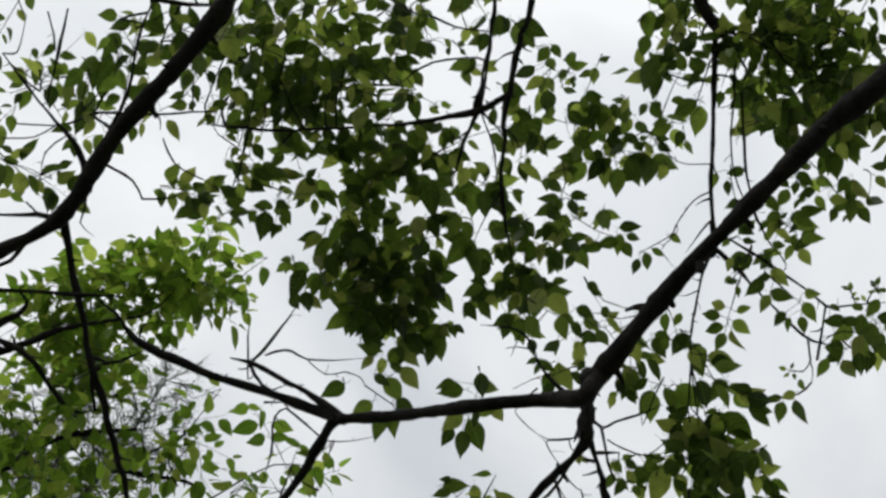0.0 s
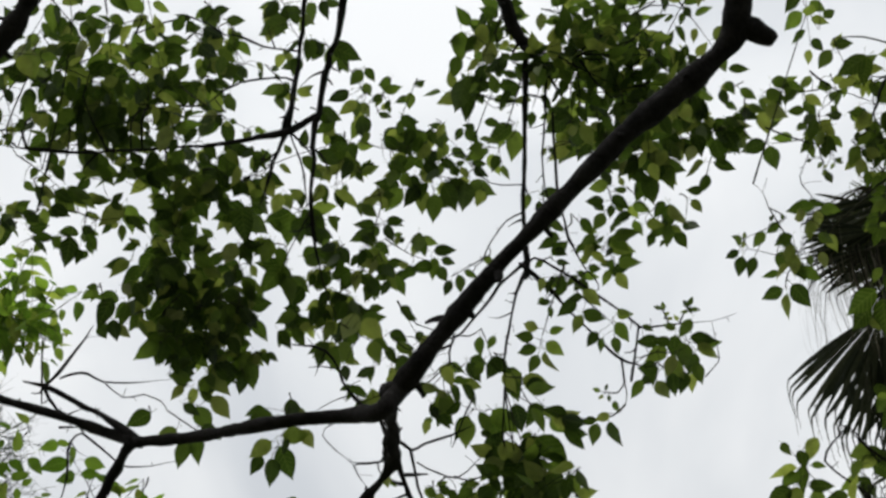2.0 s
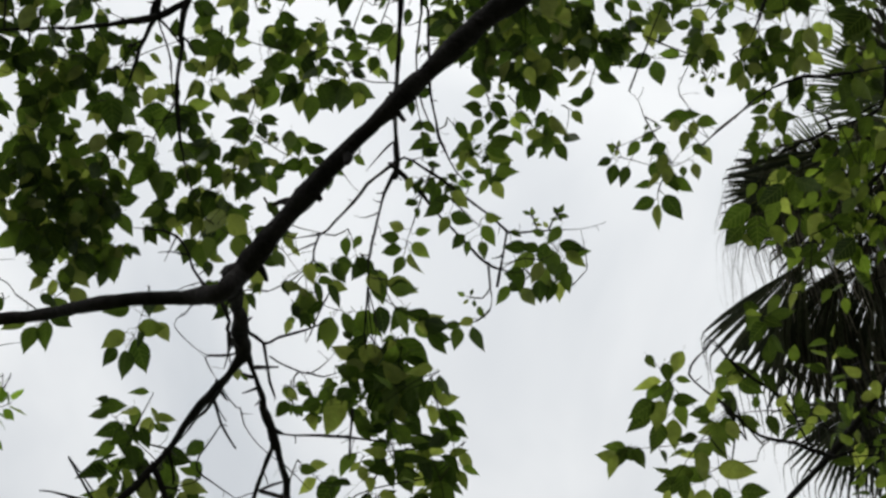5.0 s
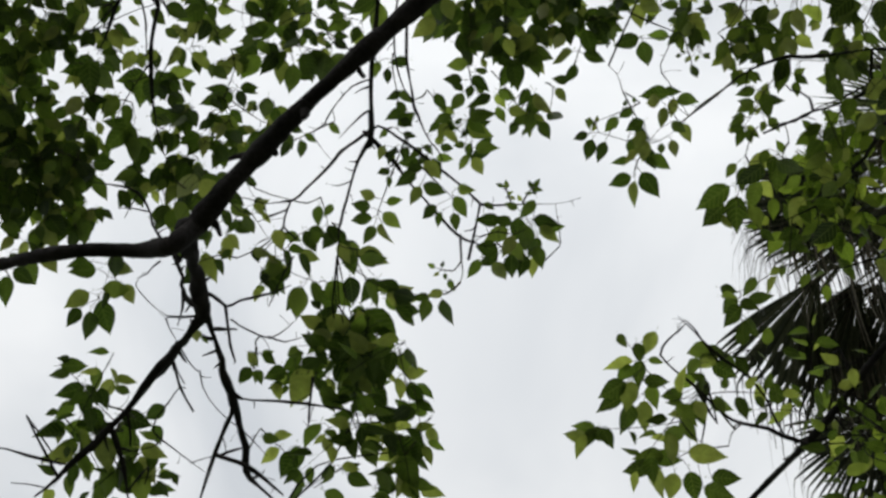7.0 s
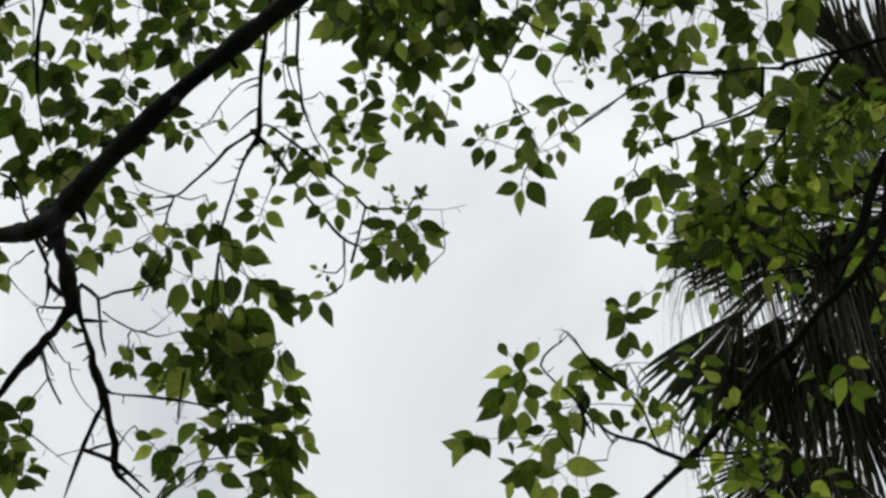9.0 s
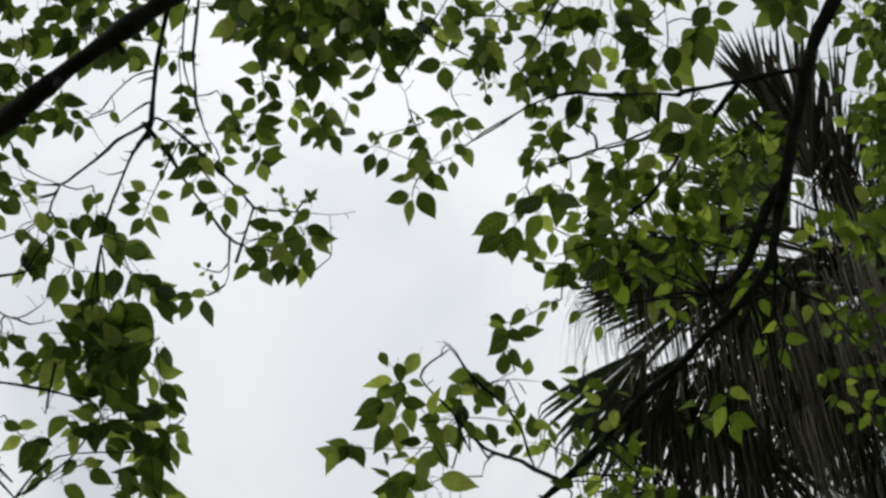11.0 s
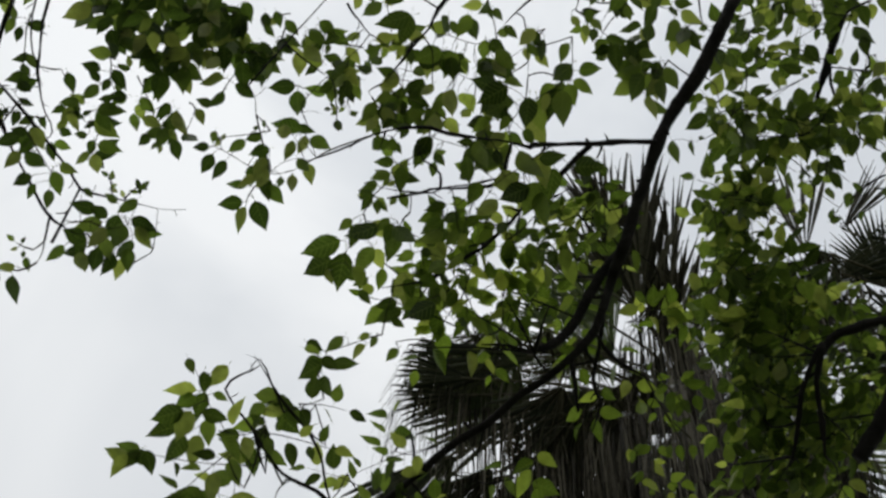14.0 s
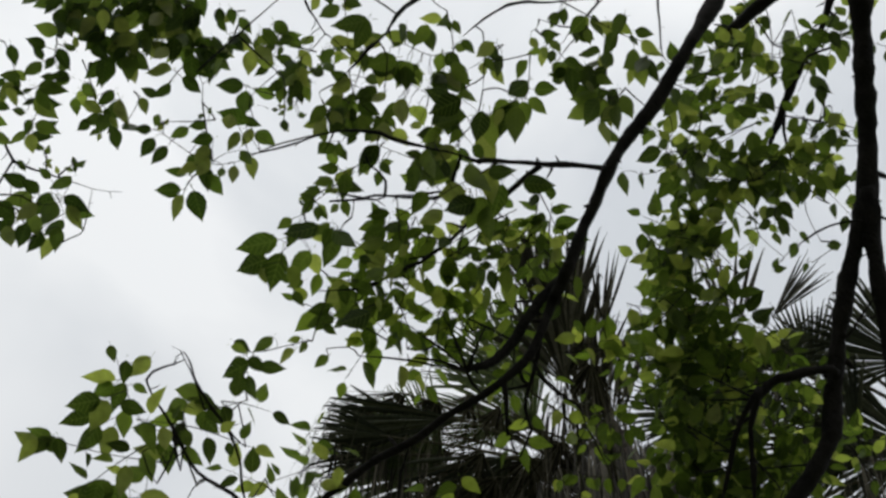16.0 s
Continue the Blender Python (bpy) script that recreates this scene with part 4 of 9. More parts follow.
shoot("main", [(-0.596, 2.233, 4.669), (-0.568, 2.249, 4.656), (-0.507, 2.280, 4.630), (-0.470, 2.305, 4.608)],
      (-0.604, 2.284, 4.661, 61, 0.063), (-0.593, 2.313, 4.612, 83, 0.038), (-0.522, 2.239, 4.605, 79, 0.054), (-0.527, 2.335, 4.621, 150, 0.048), (-0.497, 2.292, 4.641, 57, 0.045), (-0.482, 2.245, 4.637, 30, 0.044), (-0.473, 2.316, 4.625, 25, 0.043), (-0.488, 2.334, 4.598, 78, 0.051), (-0.451, 2.295, 4.631, 48, 0.032), (-0.540, 2.230, 4.675, 57, 0.066), (-0.559, 2.231, 4.698, 115, 0.072), more=0.5)
shoot("main", [(-0.455, 2.340, 4.530), (-0.501, 2.336, 4.533), (-0.550, 2.347, 4.520), (-0.575, 2.328, 4.538)],
      (-0.581, 2.318, 4.540, 37, 0.047), (-0.568, 2.315, 4.527, 138, 0.032), (-0.557, 2.357, 4.540, 111, 0.044), (-0.529, 2.335, 4.535, 68, 0.061), (-0.544, 2.354, 4.499, 139, 0.041), (-0.503, 2.326, 4.505, 48, 0.040), (-0.469, 2.321, 4.535, 135, 0.030), more=0.5)
shoot("main", [(-0.460, 2.197, 4.691), (-0.449, 2.215, 4.676), (-0.423, 2.253, 4.641)],
      (-0.452, 2.201, 4.675, 49, 0.037), (-0.447, 2.252, 4.703, 22, 0.030), (-0.422, 2.277, 4.668, 54, 0.036), more=0.5)
shoot("main", [(-0.347, 2.253, 4.529), (-0.366, 2.282, 4.503), (-0.364, 2.320, 4.466), (-0.391, 2.341, 4.446)],
      (-0.359, 2.217, 4.473, 73, 0.043), (-0.380, 2.295, 4.482, 38, 0.027), (-0.355, 2.294, 4.470, 116, 0.051), (-0.364, 2.342, 4.454, -36, 0.045), (-0.377, 2.342, 4.455, 61, 0.036), (-0.409, 2.397, 4.495, 106, 0.030), more=0.5)
shoot("main", [(-1.028, 2.280, 4.483), (-1.024, 2.291, 4.472)],
      (-1.022, 2.282, 4.463, 155, 0.060))
shoot("main", [(-0.925, 2.335, 4.581), (-0.906, 2.346, 4.574), (-0.934, 2.359, 4.558)],
      (-0.941, 2.374, 4.573, 63, 0.064), (-0.904, 2.362, 4.592, 56, 0.061))
shoot("main", [(-0.717, 2.310, 4.527), (-0.713, 2.321, 4.516)],
      (-0.709, 2.281, 4.475, 86, 0.055))
shoot("main", [(-0.272, 2.243, 4.625), (-0.260, 2.269, 4.601), (-0.250, 2.309, 4.563)],
      (-0.276, 2.259, 4.616, 94, 0.045), (-0.243, 2.228, 4.579, 120, 0.032), (-0.252, 2.275, 4.563, 65, 0.040), (-0.277, 2.298, 4.571, 114, 0.038), (-0.229, 2.297, 4.528, 62, 0.049))
shoot("main", [(-0.189, 2.320, 4.536), (-0.189, 2.333, 4.525), (-0.181, 2.331, 4.525)],
      (-0.190, 2.335, 4.527, 157, 0.036), (-0.180, 2.332, 4.526, 12, 0.062))
shoot("main", [(-0.472, 2.211, 4.578), (-0.446, 2.234, 4.564), (-0.417, 2.245, 4.560), (-0.383, 2.287, 4.531)],
      (-0.466, 2.235, 4.587, 40, 0.040), (-0.456, 2.267, 4.577, 121, 0.036), (-0.435, 2.251, 4.567, 57, 0.045), (-0.412, 2.209, 4.552, 38, 0.034), (-0.399, 2.258, 4.585, 46, 0.026), (-0.414, 2.293, 4.500, 19, 0.039), (-0.357, 2.293, 4.569, 99, 0.041), more=0.3)
shoot("main", [(-0.394, 2.300, 4.498), (-0.381, 2.310, 4.491), (-0.393, 2.328, 4.474)],
      (-0.399, 2.348, 4.499, 66, 0.044), (-0.378, 2.310, 4.490, 70, 0.053), more=0.3)
shoot("main", [(-0.404, 2.451, 4.359), (-0.406, 2.463, 4.348), (-0.409, 2.487, 4.324)],
      (-0.420, 2.454, 4.339, 50, 0.032), (-0.391, 2.465, 4.350, 35, 0.033), (-0.416, 2.491, 4.333, 129, 0.039), (-0.399, 2.467, 4.298, 66, 0.029), more=0.3)
shoot("main", [(-0.508, 2.240, 4.186), (-0.498, 2.248, 4.181), (-0.488, 2.256, 4.175)],
      (-0.500, 2.253, 4.185, 118, 0.017), (-0.495, 2.236, 4.169, 77, 0.029), (-0.489, 2.262, 4.181, 42, 0.021))
shoot("main", [(-1.157, 1.654, 5.178), (-1.190, 1.687, 5.151), (-1.219, 1.724, 5.122), (-1.261, 1.766, 5.086)],
      (-1.237, 1.676, 5.182, 68, 0.045), (-1.208, 1.677, 5.167, 45, 0.062), (-1.215, 1.685, 5.092, 111, 0.049), (-1.263, 1.725, 5.149, 114, 0.062), (-1.215, 1.742, 5.131, 25, 0.044), (-1.183, 1.734, 5.102, 154, 0.047), (-1.156, 1.684, 5.184, 67, 0.058), (-1.143, 1.769, 5.126, 64, 0.039), (-1.246, 1.785, 5.090, 117, 0.052), (-1.281, 1.751, 5.092, 25, 0.043), (-1.235, 1.798, 5.095, 64, 0.039), (-1.282, 1.732, 5.071, 170, 0.059), more=1.6)
shoot("main", [(-1.239, 1.787, 5.059), (-1.193, 1.810, 5.054), (-1.147, 1.841, 5.044), (-1.108, 1.843, 5.050)],
      (-1.220, 1.782, 5.046, 125, 0.039), (-1.195, 1.825, 5.069, 30, 0.045), (-1.193, 1.831, 5.042, 120, 0.061), (-1.164, 1.823, 5.039, 107, 0.062), (-1.149, 1.833, 5.015, 68, 0.060), (-1.125, 1.836, 5.041, 62, 0.064), (-1.152, 1.780, 5.083, 146, 0.049), (-1.108, 1.804, 5.064, 132, 0.043), (-1.106, 1.859, 5.095, 68, 0.061), (-1.090, 1.844, 5.096, 61, 0.049), (-1.148, 1.832, 4.933, 112, 0.042), (-1.120, 1.853, 4.960, 76, 0.042), more=1.6)
shoot("main", [(-1.261, 1.825, 5.028), (-1.238, 1.847, 5.019), (-1.198, 1.875, 5.009)],
      (-1.244, 1.824, 5.014, 112, 0.043), (-1.231, 1.867, 5.016, 125, 0.040), (-1.198, 1.879, 5.016, 125, 0.040), more=1.6)
shoot("main", [(-1.098, 1.709, 5.219), (-1.073, 1.749, 5.200), (-1.055, 1.800, 5.171), (-1.027, 1.830, 5.157)],
      (-1.075, 1.699, 5.184, 121, 0.046), (-1.048, 1.746, 5.190, 61, 0.049), (-1.083, 1.798, 5.252, 13, 0.042), (-1.096, 1.776, 5.206, 155, 0.058), (-1.093, 1.812, 5.185, 150, 0.050), (-1.073, 1.797, 5.148, 117, 0.052), (-1.026, 1.771, 5.126, 76, 0.043), (-1.020, 1.795, 5.187, 150, 0.050), (-1.007, 1.801, 5.183, 60, 0.049), (-1.032, 1.818, 5.112, 55, 0.044), (-1.076, 1.828, 5.120, 49, 0.058), (-0.996, 1.840, 5.152, 37, 0.050), more=1.6)
shoot("main", [(-0.957, 1.832, 5.055), (-1.000, 1.843, 5.041), (-1.075, 1.887, 4.998)],
      (-1.093, 1.881, 4.995, 68, 0.045), (-1.055, 1.896, 5.000, 69, 0.048), (-1.031, 1.853, 5.031, 127, 0.049), (-0.999, 1.824, 5.032, 144, 0.053), (-0.965, 1.862, 5.059, 144, 0.053), more=1.6)
shoot("main", [(-0.918, 1.707, 5.206), (-0.900, 1.740, 5.188), (-0.876, 1.778, 5.168), (-0.876, 1.830, 5.135)],
      (-0.956, 1.765, 5.178, -177, 0.045), (-0.957, 1.764, 5.132, 133, 0.043), (-0.900, 1.772, 5.199, 63, 0.040), (-0.889, 1.756, 5.160, 43, 0.053), (-0.884, 1.748, 5.222, 27, 0.052), (-0.896, 1.698, 5.170, 131, 0.034), (-0.854, 1.798, 5.196, 37, 0.050), (-0.866, 1.802, 5.153, 37, 0.049), (-0.834, 1.771, 5.126, 102, 0.048), (-0.882, 1.829, 5.121, 60, 0.049), (-0.863, 1.844, 5.129, 57, 0.034), (-0.912, 1.848, 5.130, 108, 0.057), more=1.6)
shoot("main", [(-0.949, 1.790, 5.083), (-0.955, 1.805, 5.072), (-0.934, 1.804, 5.076)],
      (-0.954, 1.784, 5.039, 64, 0.054), (-0.932, 1.807, 5.083, 49, 0.048), more=1.6)
shoot("main", [(-0.816, 1.708, 5.170), (-0.806, 1.722, 5.163), (-0.799, 1.796, 5.117)],
      (-0.804, 1.729, 5.169, 106, 0.034), (-0.804, 1.807, 5.141, 139, 0.039), more=1.6)
shoot("main", [(-0.829, 1.842, 4.992), (-0.868, 1.847, 4.984), (-0.899, 1.892, 4.948), (-0.951, 1.875, 4.953)],
      (-0.965, 1.853, 4.976, 157, 0.030), (-0.958, 1.896, 4.989, 155, 0.051), (-0.930, 1.841, 4.966, 105, 0.034), (-0.902, 1.840, 4.949, 110, 0.048), (-0.939, 1.917, 4.957, 125, 0.039), (-0.883, 1.902, 4.954, 55, 0.043), (-0.900, 1.930, 4.960, 49, 0.038), (-0.855, 1.828, 4.984, 109, 0.052), (-0.839, 1.818, 4.944, 80, 0.027), more=0.2)
shoot("main", [(-1.023, 1.962, 4.936), (-1.058, 1.947, 4.940), (-1.126, 1.959, 4.917), (-1.164, 1.938, 4.924)],
      (-1.167, 1.919, 4.918, 31, 0.045), (-1.163, 1.962, 4.941, 132, 0.044), (-1.145, 1.931, 4.943, 54, 0.062), (-1.068, 1.904, 4.898, 61, 0.048), (-1.103, 1.978, 4.855, 37, 0.032), (-1.042, 1.966, 4.968, 78, 0.050), more=0.9)
shoot("main", [(-1.034, 1.988, 4.944), (-1.004, 2.001, 4.940), (-0.935, 1.992, 4.958), (-0.878, 2.020, 4.945)],
      (-1.012, 1.958, 4.942, 38, 0.049), (-0.960, 1.967, 4.972, 38, 0.049), (-0.979, 2.018, 4.951, 22, 0.043), (-0.923, 1.998, 4.975, 78, 0.050), (-0.928, 2.045, 4.958, 127, 0.050), (-0.897, 2.025, 4.950, 37, 0.049), (-1.019, 2.023, 4.916, 30, 0.046), (-0.865, 1.985, 4.962, 60, 0.049), (-0.875, 2.066, 4.957, 55, 0.044), more=0.9)
shoot("main", [(-0.807, 1.925, 4.914), (-0.804, 1.939, 4.904)],
      (-0.803, 1.936, 4.900, 110, 0.048), more=0.9)
shoot("left", [(-1.282, 1.595, 4.851), (-1.276, 1.627, 4.831), (-1.262, 1.687, 4.796), (-1.261, 1.718, 4.775)],
      (-1.276, 1.582, 4.800, 78, 0.052), (-1.273, 1.633, 4.843, 20, 0.013), (-1.260, 1.627, 4.808, 73, 0.034), (-1.315, 1.652, 4.842, 116, 0.034), (-1.228, 1.653, 4.821, 108, 0.026), (-1.251, 1.708, 4.814, 68, 0.028), (-1.311, 1.713, 4.817, 127, 0.023), (-1.275, 1.713, 4.791, 38, 0.023), (-1.209, 1.688, 4.770, 120, 0.028), (-1.250, 1.694, 4.728, 127, 0.023), (-1.299, 1.758, 4.813, 127, 0.023), more=0.2)
shoot("left", [(-1.256, 1.756, 4.744), (-1.226, 1.779, 4.735), (-1.192, 1.809, 4.722), (-1.165, 1.836, 4.709)],
      (-1.234, 1.747, 4.726, 31, 0.028), (-1.217, 1.789, 4.737, 122, 0.026), (-1.242, 1.803, 4.706, 53, 0.029), (-1.199, 1.823, 4.748, 164, 0.027), (-1.179, 1.788, 4.742, 65, 0.039), (-1.183, 1.833, 4.707, 38, 0.046), (-1.203, 1.824, 4.677, 58, 0.031), (-1.148, 1.849, 4.724, 26, 0.041), more=0.2)
shoot("main", [(-0.365, 2.324, 4.549), (-0.351, 2.332, 4.544), (-0.342, 2.366, 4.517), (-0.276, 2.389, 4.504)],
      (-0.379, 2.371, 4.546, 34, 0.046), (-0.384, 2.370, 4.524, 64, 0.056), (-0.347, 2.302, 4.510, 67, 0.047), (-0.322, 2.357, 4.568, 55, 0.054), (-0.319, 2.405, 4.507, 95, 0.066), (-0.288, 2.375, 4.490, 72, 0.059), (-0.259, 2.402, 4.521, 46, 0.072), (-0.308, 2.307, 4.585, 61, 0.051), more=0.7)
shoot("main", [(-0.247, 2.286, 4.588), (-0.212, 2.319, 4.564), (-0.172, 2.385, 4.513), (-0.137, 2.409, 4.494)],
      (-0.238, 2.297, 4.582, 120, 0.051), (-0.208, 2.334, 4.577, 65, 0.045), (-0.187, 2.321, 4.531, 22, 0.067), (-0.207, 2.376, 4.510, 80, 0.066), (-0.170, 2.380, 4.495, 63, 0.059), (-0.146, 2.400, 4.528, 127, 0.063), (-0.145, 2.404, 4.499, -12, 0.045), (-0.126, 2.407, 4.482, 10, 0.064), more=0.7)
shoot("main", [(-0.233, 2.476, 4.386), (-0.260, 2.477, 4.383), (-0.279, 2.514, 4.348), (-0.343, 2.514, 4.341)],
      (-0.368, 2.521, 4.319, 72, 0.039), (-0.350, 2.529, 4.327, 159, 0.033), (-0.343, 2.500, 4.341, 156, 0.050), (-0.316, 2.521, 4.400, 147, 0.045), (-0.297, 2.529, 4.381, 116, 0.086), (-0.312, 2.408, 4.313, 135, 0.026), (-0.266, 2.496, 4.274, 30, 0.049), (-0.269, 2.465, 4.385, 76, 0.051), (-0.256, 2.469, 4.371, -143, 0.062), (-0.288, 2.455, 4.411, 25, 0.061), (-0.233, 2.504, 4.371, 59, 0.073), (-0.236, 2.586, 4.385, 31, 0.074), more=0.7)
shoot("main", [(-0.395, 2.589, 4.248), (-0.372, 2.608, 4.232), (-0.322, 2.641, 4.204)],
      (-0.391, 2.593, 4.226, 14, 0.038), (-0.374, 2.650, 4.291, 1, 0.038), (-0.357, 2.638, 4.236, 139, 0.049), (-0.320, 2.645, 4.234, 124, 0.066), (-0.323, 2.640, 4.178, 62, 0.044), more=0.7)
shoot("main", [(-0.233, 2.388, 4.430), (-0.207, 2.414, 4.409), (-0.171, 2.453, 4.376), (-0.161, 2.482, 4.349)],
      (-0.255, 2.415, 4.412, 27, 0.069), (-0.194, 2.430, 4.400, 129, 0.079), (-0.180, 2.408, 4.358, 79, 0.062), (-0.168, 2.385, 4.405, 44, 0.093), (-0.206, 2.471, 4.354, 45, 0.087), (-0.180, 2.451, 4.332, 102, 0.062), (-0.144, 2.454, 4.371, 64, 0.069), (-0.145, 2.495, 4.343, 76, 0.051), more=0.7)
shoot("main", [(-0.110, 2.609, 4.300), (-0.137, 2.614, 4.294), (-0.184, 2.615, 4.291), (-0.251, 2.620, 4.282)],
      (-0.270, 2.600, 4.275, 126, 0.063), (-0.260, 2.649, 4.281, 72, 0.039), (-0.223, 2.641, 4.307, 72, 0.049), (-0.185, 2.624, 4.298, 37, 0.047), (-0.171, 2.622, 4.244, 65, 0.057), (-0.198, 2.593, 4.347, 49, 0.042), (-0.134, 2.592, 4.292, 10, 0.051), (-0.135, 2.665, 4.286, -179, 0.060), (-0.121, 2.600, 4.256, 74, 0.054), (-0.160, 2.585, 4.366, 39, 0.040), more=0.7)
shoot("main", [(-0.106, 2.408, 4.482), (-0.101, 2.420, 4.473)],
      (-0.100, 2.391, 4.440, 54, 0.062), more=0.7)
shoot("main", [(-0.202, 2.673, 4.216), (-0.227, 2.676, 4.211), (-0.281, 2.702, 4.179)],
      (-0.302, 2.699, 4.183, 146, 0.053), (-0.259, 2.715, 4.181, 32, 0.058), (-0.244, 2.650, 4.187, 108, 0.041), (-0.219, 2.644, 4.189, 10, 0.037), (-0.209, 2.690, 4.207, 29, 0.057), more=0.7)
shoot("main", [(-0.097, 2.489, 4.394), (-0.087, 2.523, 4.363), (-0.071, 2.581, 4.307)],
      (-0.096, 2.505, 4.390, 62, 0.045), (-0.078, 2.564, 4.361, 69, 0.040), (-0.071, 2.541, 4.265, 147, 0.044), more=0.7)
shoot("main", [(-0.052, 2.641, 4.279), (-0.082, 2.670, 4.249), (-0.142, 2.712, 4.203)],
      (-0.143, 2.726, 4.250, 45, 0.048), (-0.147, 2.717, 4.181, 45, 0.052), (-0.085, 2.689, 4.188, 53, 0.061), (-0.085, 2.677, 4.279, 85, 0.069), (-0.060, 2.656, 4.276, 126, 0.064), more=0.7)
shoot("main", [(-0.385, 2.323, 4.218), (-0.387, 2.334, 4.208), (-0.390, 2.358, 4.186)],
      (-0.393, 2.280, 4.149, 50, 0.030), (-0.372, 2.332, 4.205, 35, 0.031), (-0.396, 2.356, 4.188, 129, 0.037), (-0.379, 2.326, 4.148, 66, 0.028), more=0.3)
shoot("right", [(0.613, 1.842, 5.125), (0.626, 1.874, 5.110), (0.657, 1.935, 5.082), (0.667, 1.946, 5.075)],
      (0.614, 1.883, 5.139, 129, 0.054), (0.616, 1.861, 5.129, 4, 0.042), (0.679, 1.859, 5.061, 148, 0.076), (0.686, 1.931, 5.115, 0, 0.048), (0.659, 1.946, 5.094, 36, 0.033), (0.619, 1.943, 5.061, -21, 0.047), (0.636, 1.966, 5.092, 114, 0.046), (0.702, 1.940, 5.088, 99, 0.040), more=0.6)
shoot("right", [(0.750, 1.899, 5.084), (0.778, 1.891, 5.084), (0.841, 1.890, 5.075), (0.884, 1.862, 5.079)],
      (0.765, 1.854, 5.102, 103, 0.055), (0.776, 1.868, 5.114, 51, 0.037), (0.808, 1.825, 5.078, 103, 0.054), (0.801, 1.916, 5.063, 97, 0.063), (0.769, 1.917, 5.055, 142, 0.066), (0.825, 1.925, 5.085, 113, 0.061), (0.870, 1.873, 5.079, 18, 0.051), (0.855, 1.919, 5.049, 28, 0.047), (0.886, 1.875, 5.044, 32, 0.060), (0.889, 1.900, 5.052, 48, 0.051), (0.892, 1.834, 5.090, 27, 0.040), (0.858, 1.801, 5.098, 43, 0.032), more=0.6)
shoot("right", [(0.841, 1.801, 5.143), (0.850, 1.813, 5.137)],
      (0.855, 1.825, 5.170, 115, 0.049), more=0.6)
shoot("right", [(0.966, 1.775, 5.001), (0.959, 1.788, 4.997), (0.942, 1.813, 4.990)],
      (0.934, 1.757, 4.942, 122, 0.053), (0.970, 1.793, 4.986, 82, 0.049), (0.939, 1.807, 4.977, 50, 0.037), more=0.6)
shoot("right", [(1.026, 1.842, 4.914), (1.016, 1.863, 4.907), (0.968, 1.913, 4.896), (0.945, 1.956, 4.881)],
      (0.917, 1.898, 4.921, 136, 0.071), (0.952, 1.951, 4.964, 147, 0.084), (0.959, 1.883, 4.867, 82, 0.065), (0.983, 1.892, 4.887, 61, 0.071), (0.989, 1.972, 4.944, 44, 0.068), (0.938, 1.960, 4.905, 106, 0.036), (0.977, 1.977, 4.890, 39, 0.047), (0.936, 1.979, 4.851, 136, 0.057), (0.994, 1.855, 4.851, 90, 0.041), (1.011, 1.860, 4.916, 117, 0.045), (1.024, 1.860, 4.911, 91, 0.074), (1.023, 1.845, 4.866, 74, 0.072), more=0.4)
shoot("right", [(0.890, 1.986, 4.846), (0.912, 2.001, 4.835), (0.936, 2.015, 4.823)],
      (0.902, 1.992, 4.839, 112, 0.050), (0.916, 1.995, 4.800, 53, 0.040), (0.936, 2.013, 4.820, 127, 0.055), more=0.4)
shoot("right", [(1.018, 1.753, 4.948), (1.033, 1.796, 4.928), (1.044, 1.840, 4.907)],
      (1.018, 1.768, 4.944, 106, 0.046), (1.032, 1.798, 4.908, 125, 0.062), (1.057, 1.821, 4.935, -20, 0.052), (1.054, 1.848, 4.936, 12, 0.048), (1.040, 1.850, 4.916, 55, 0.048), more=0.4)
shoot("right", [(1.093, 1.955, 4.813), (1.102, 1.966, 4.806)],
      (1.107, 1.977, 4.828, 13, 0.052), more=0.4)
shoot("right", [(1.040, 1.758, 5.119), (1.073, 1.768, 5.108), (1.135, 1.789, 5.086), (1.180, 1.783, 5.077)],
      (1.061, 1.769, 5.144, -13, 0.040), (1.063, 1.733, 5.083, 81, 0.034), (1.084, 1.792, 5.132, 98, 0.037), (1.091, 1.781, 5.098, 81, 0.034), (1.114, 1.778, 5.047, 2, 0.048), (1.143, 1.793, 5.070, 71, 0.065), (1.140, 1.807, 5.079, 148, 0.041), (1.161, 1.801, 5.085, 33, 0.052), (1.164, 1.767, 5.049, 52, 0.042), (1.138, 1.696, 5.078, 60, 0.035), (1.193, 1.744, 5.096, 161, 0.056), (1.200, 1.785, 5.053, 8, 0.036), more=1.2)
shoot("right", [(1.075, 1.688, 5.161), (1.143, 1.691, 5.145), (1.217, 1.696, 5.124), (1.250, 1.692, 5.117)],
      (1.094, 1.706, 5.180, 79, 0.040), (1.126, 1.677, 5.091, 113, 0.051), (1.153, 1.687, 5.153, 48, 0.052), (1.207, 1.692, 5.175, 24, 0.052), (1.214, 1.692, 5.115, 110, 0.060), (1.209, 1.648, 5.112, 98, 0.058), (1.226, 1.747, 5.132, 104, 0.049), (1.252, 1.678, 5.131, -3, 0.040), (1.279, 1.700, 5.141, 11, 0.057), (1.216, 1.766, 5.085, 98, 0.059), more=1.2)
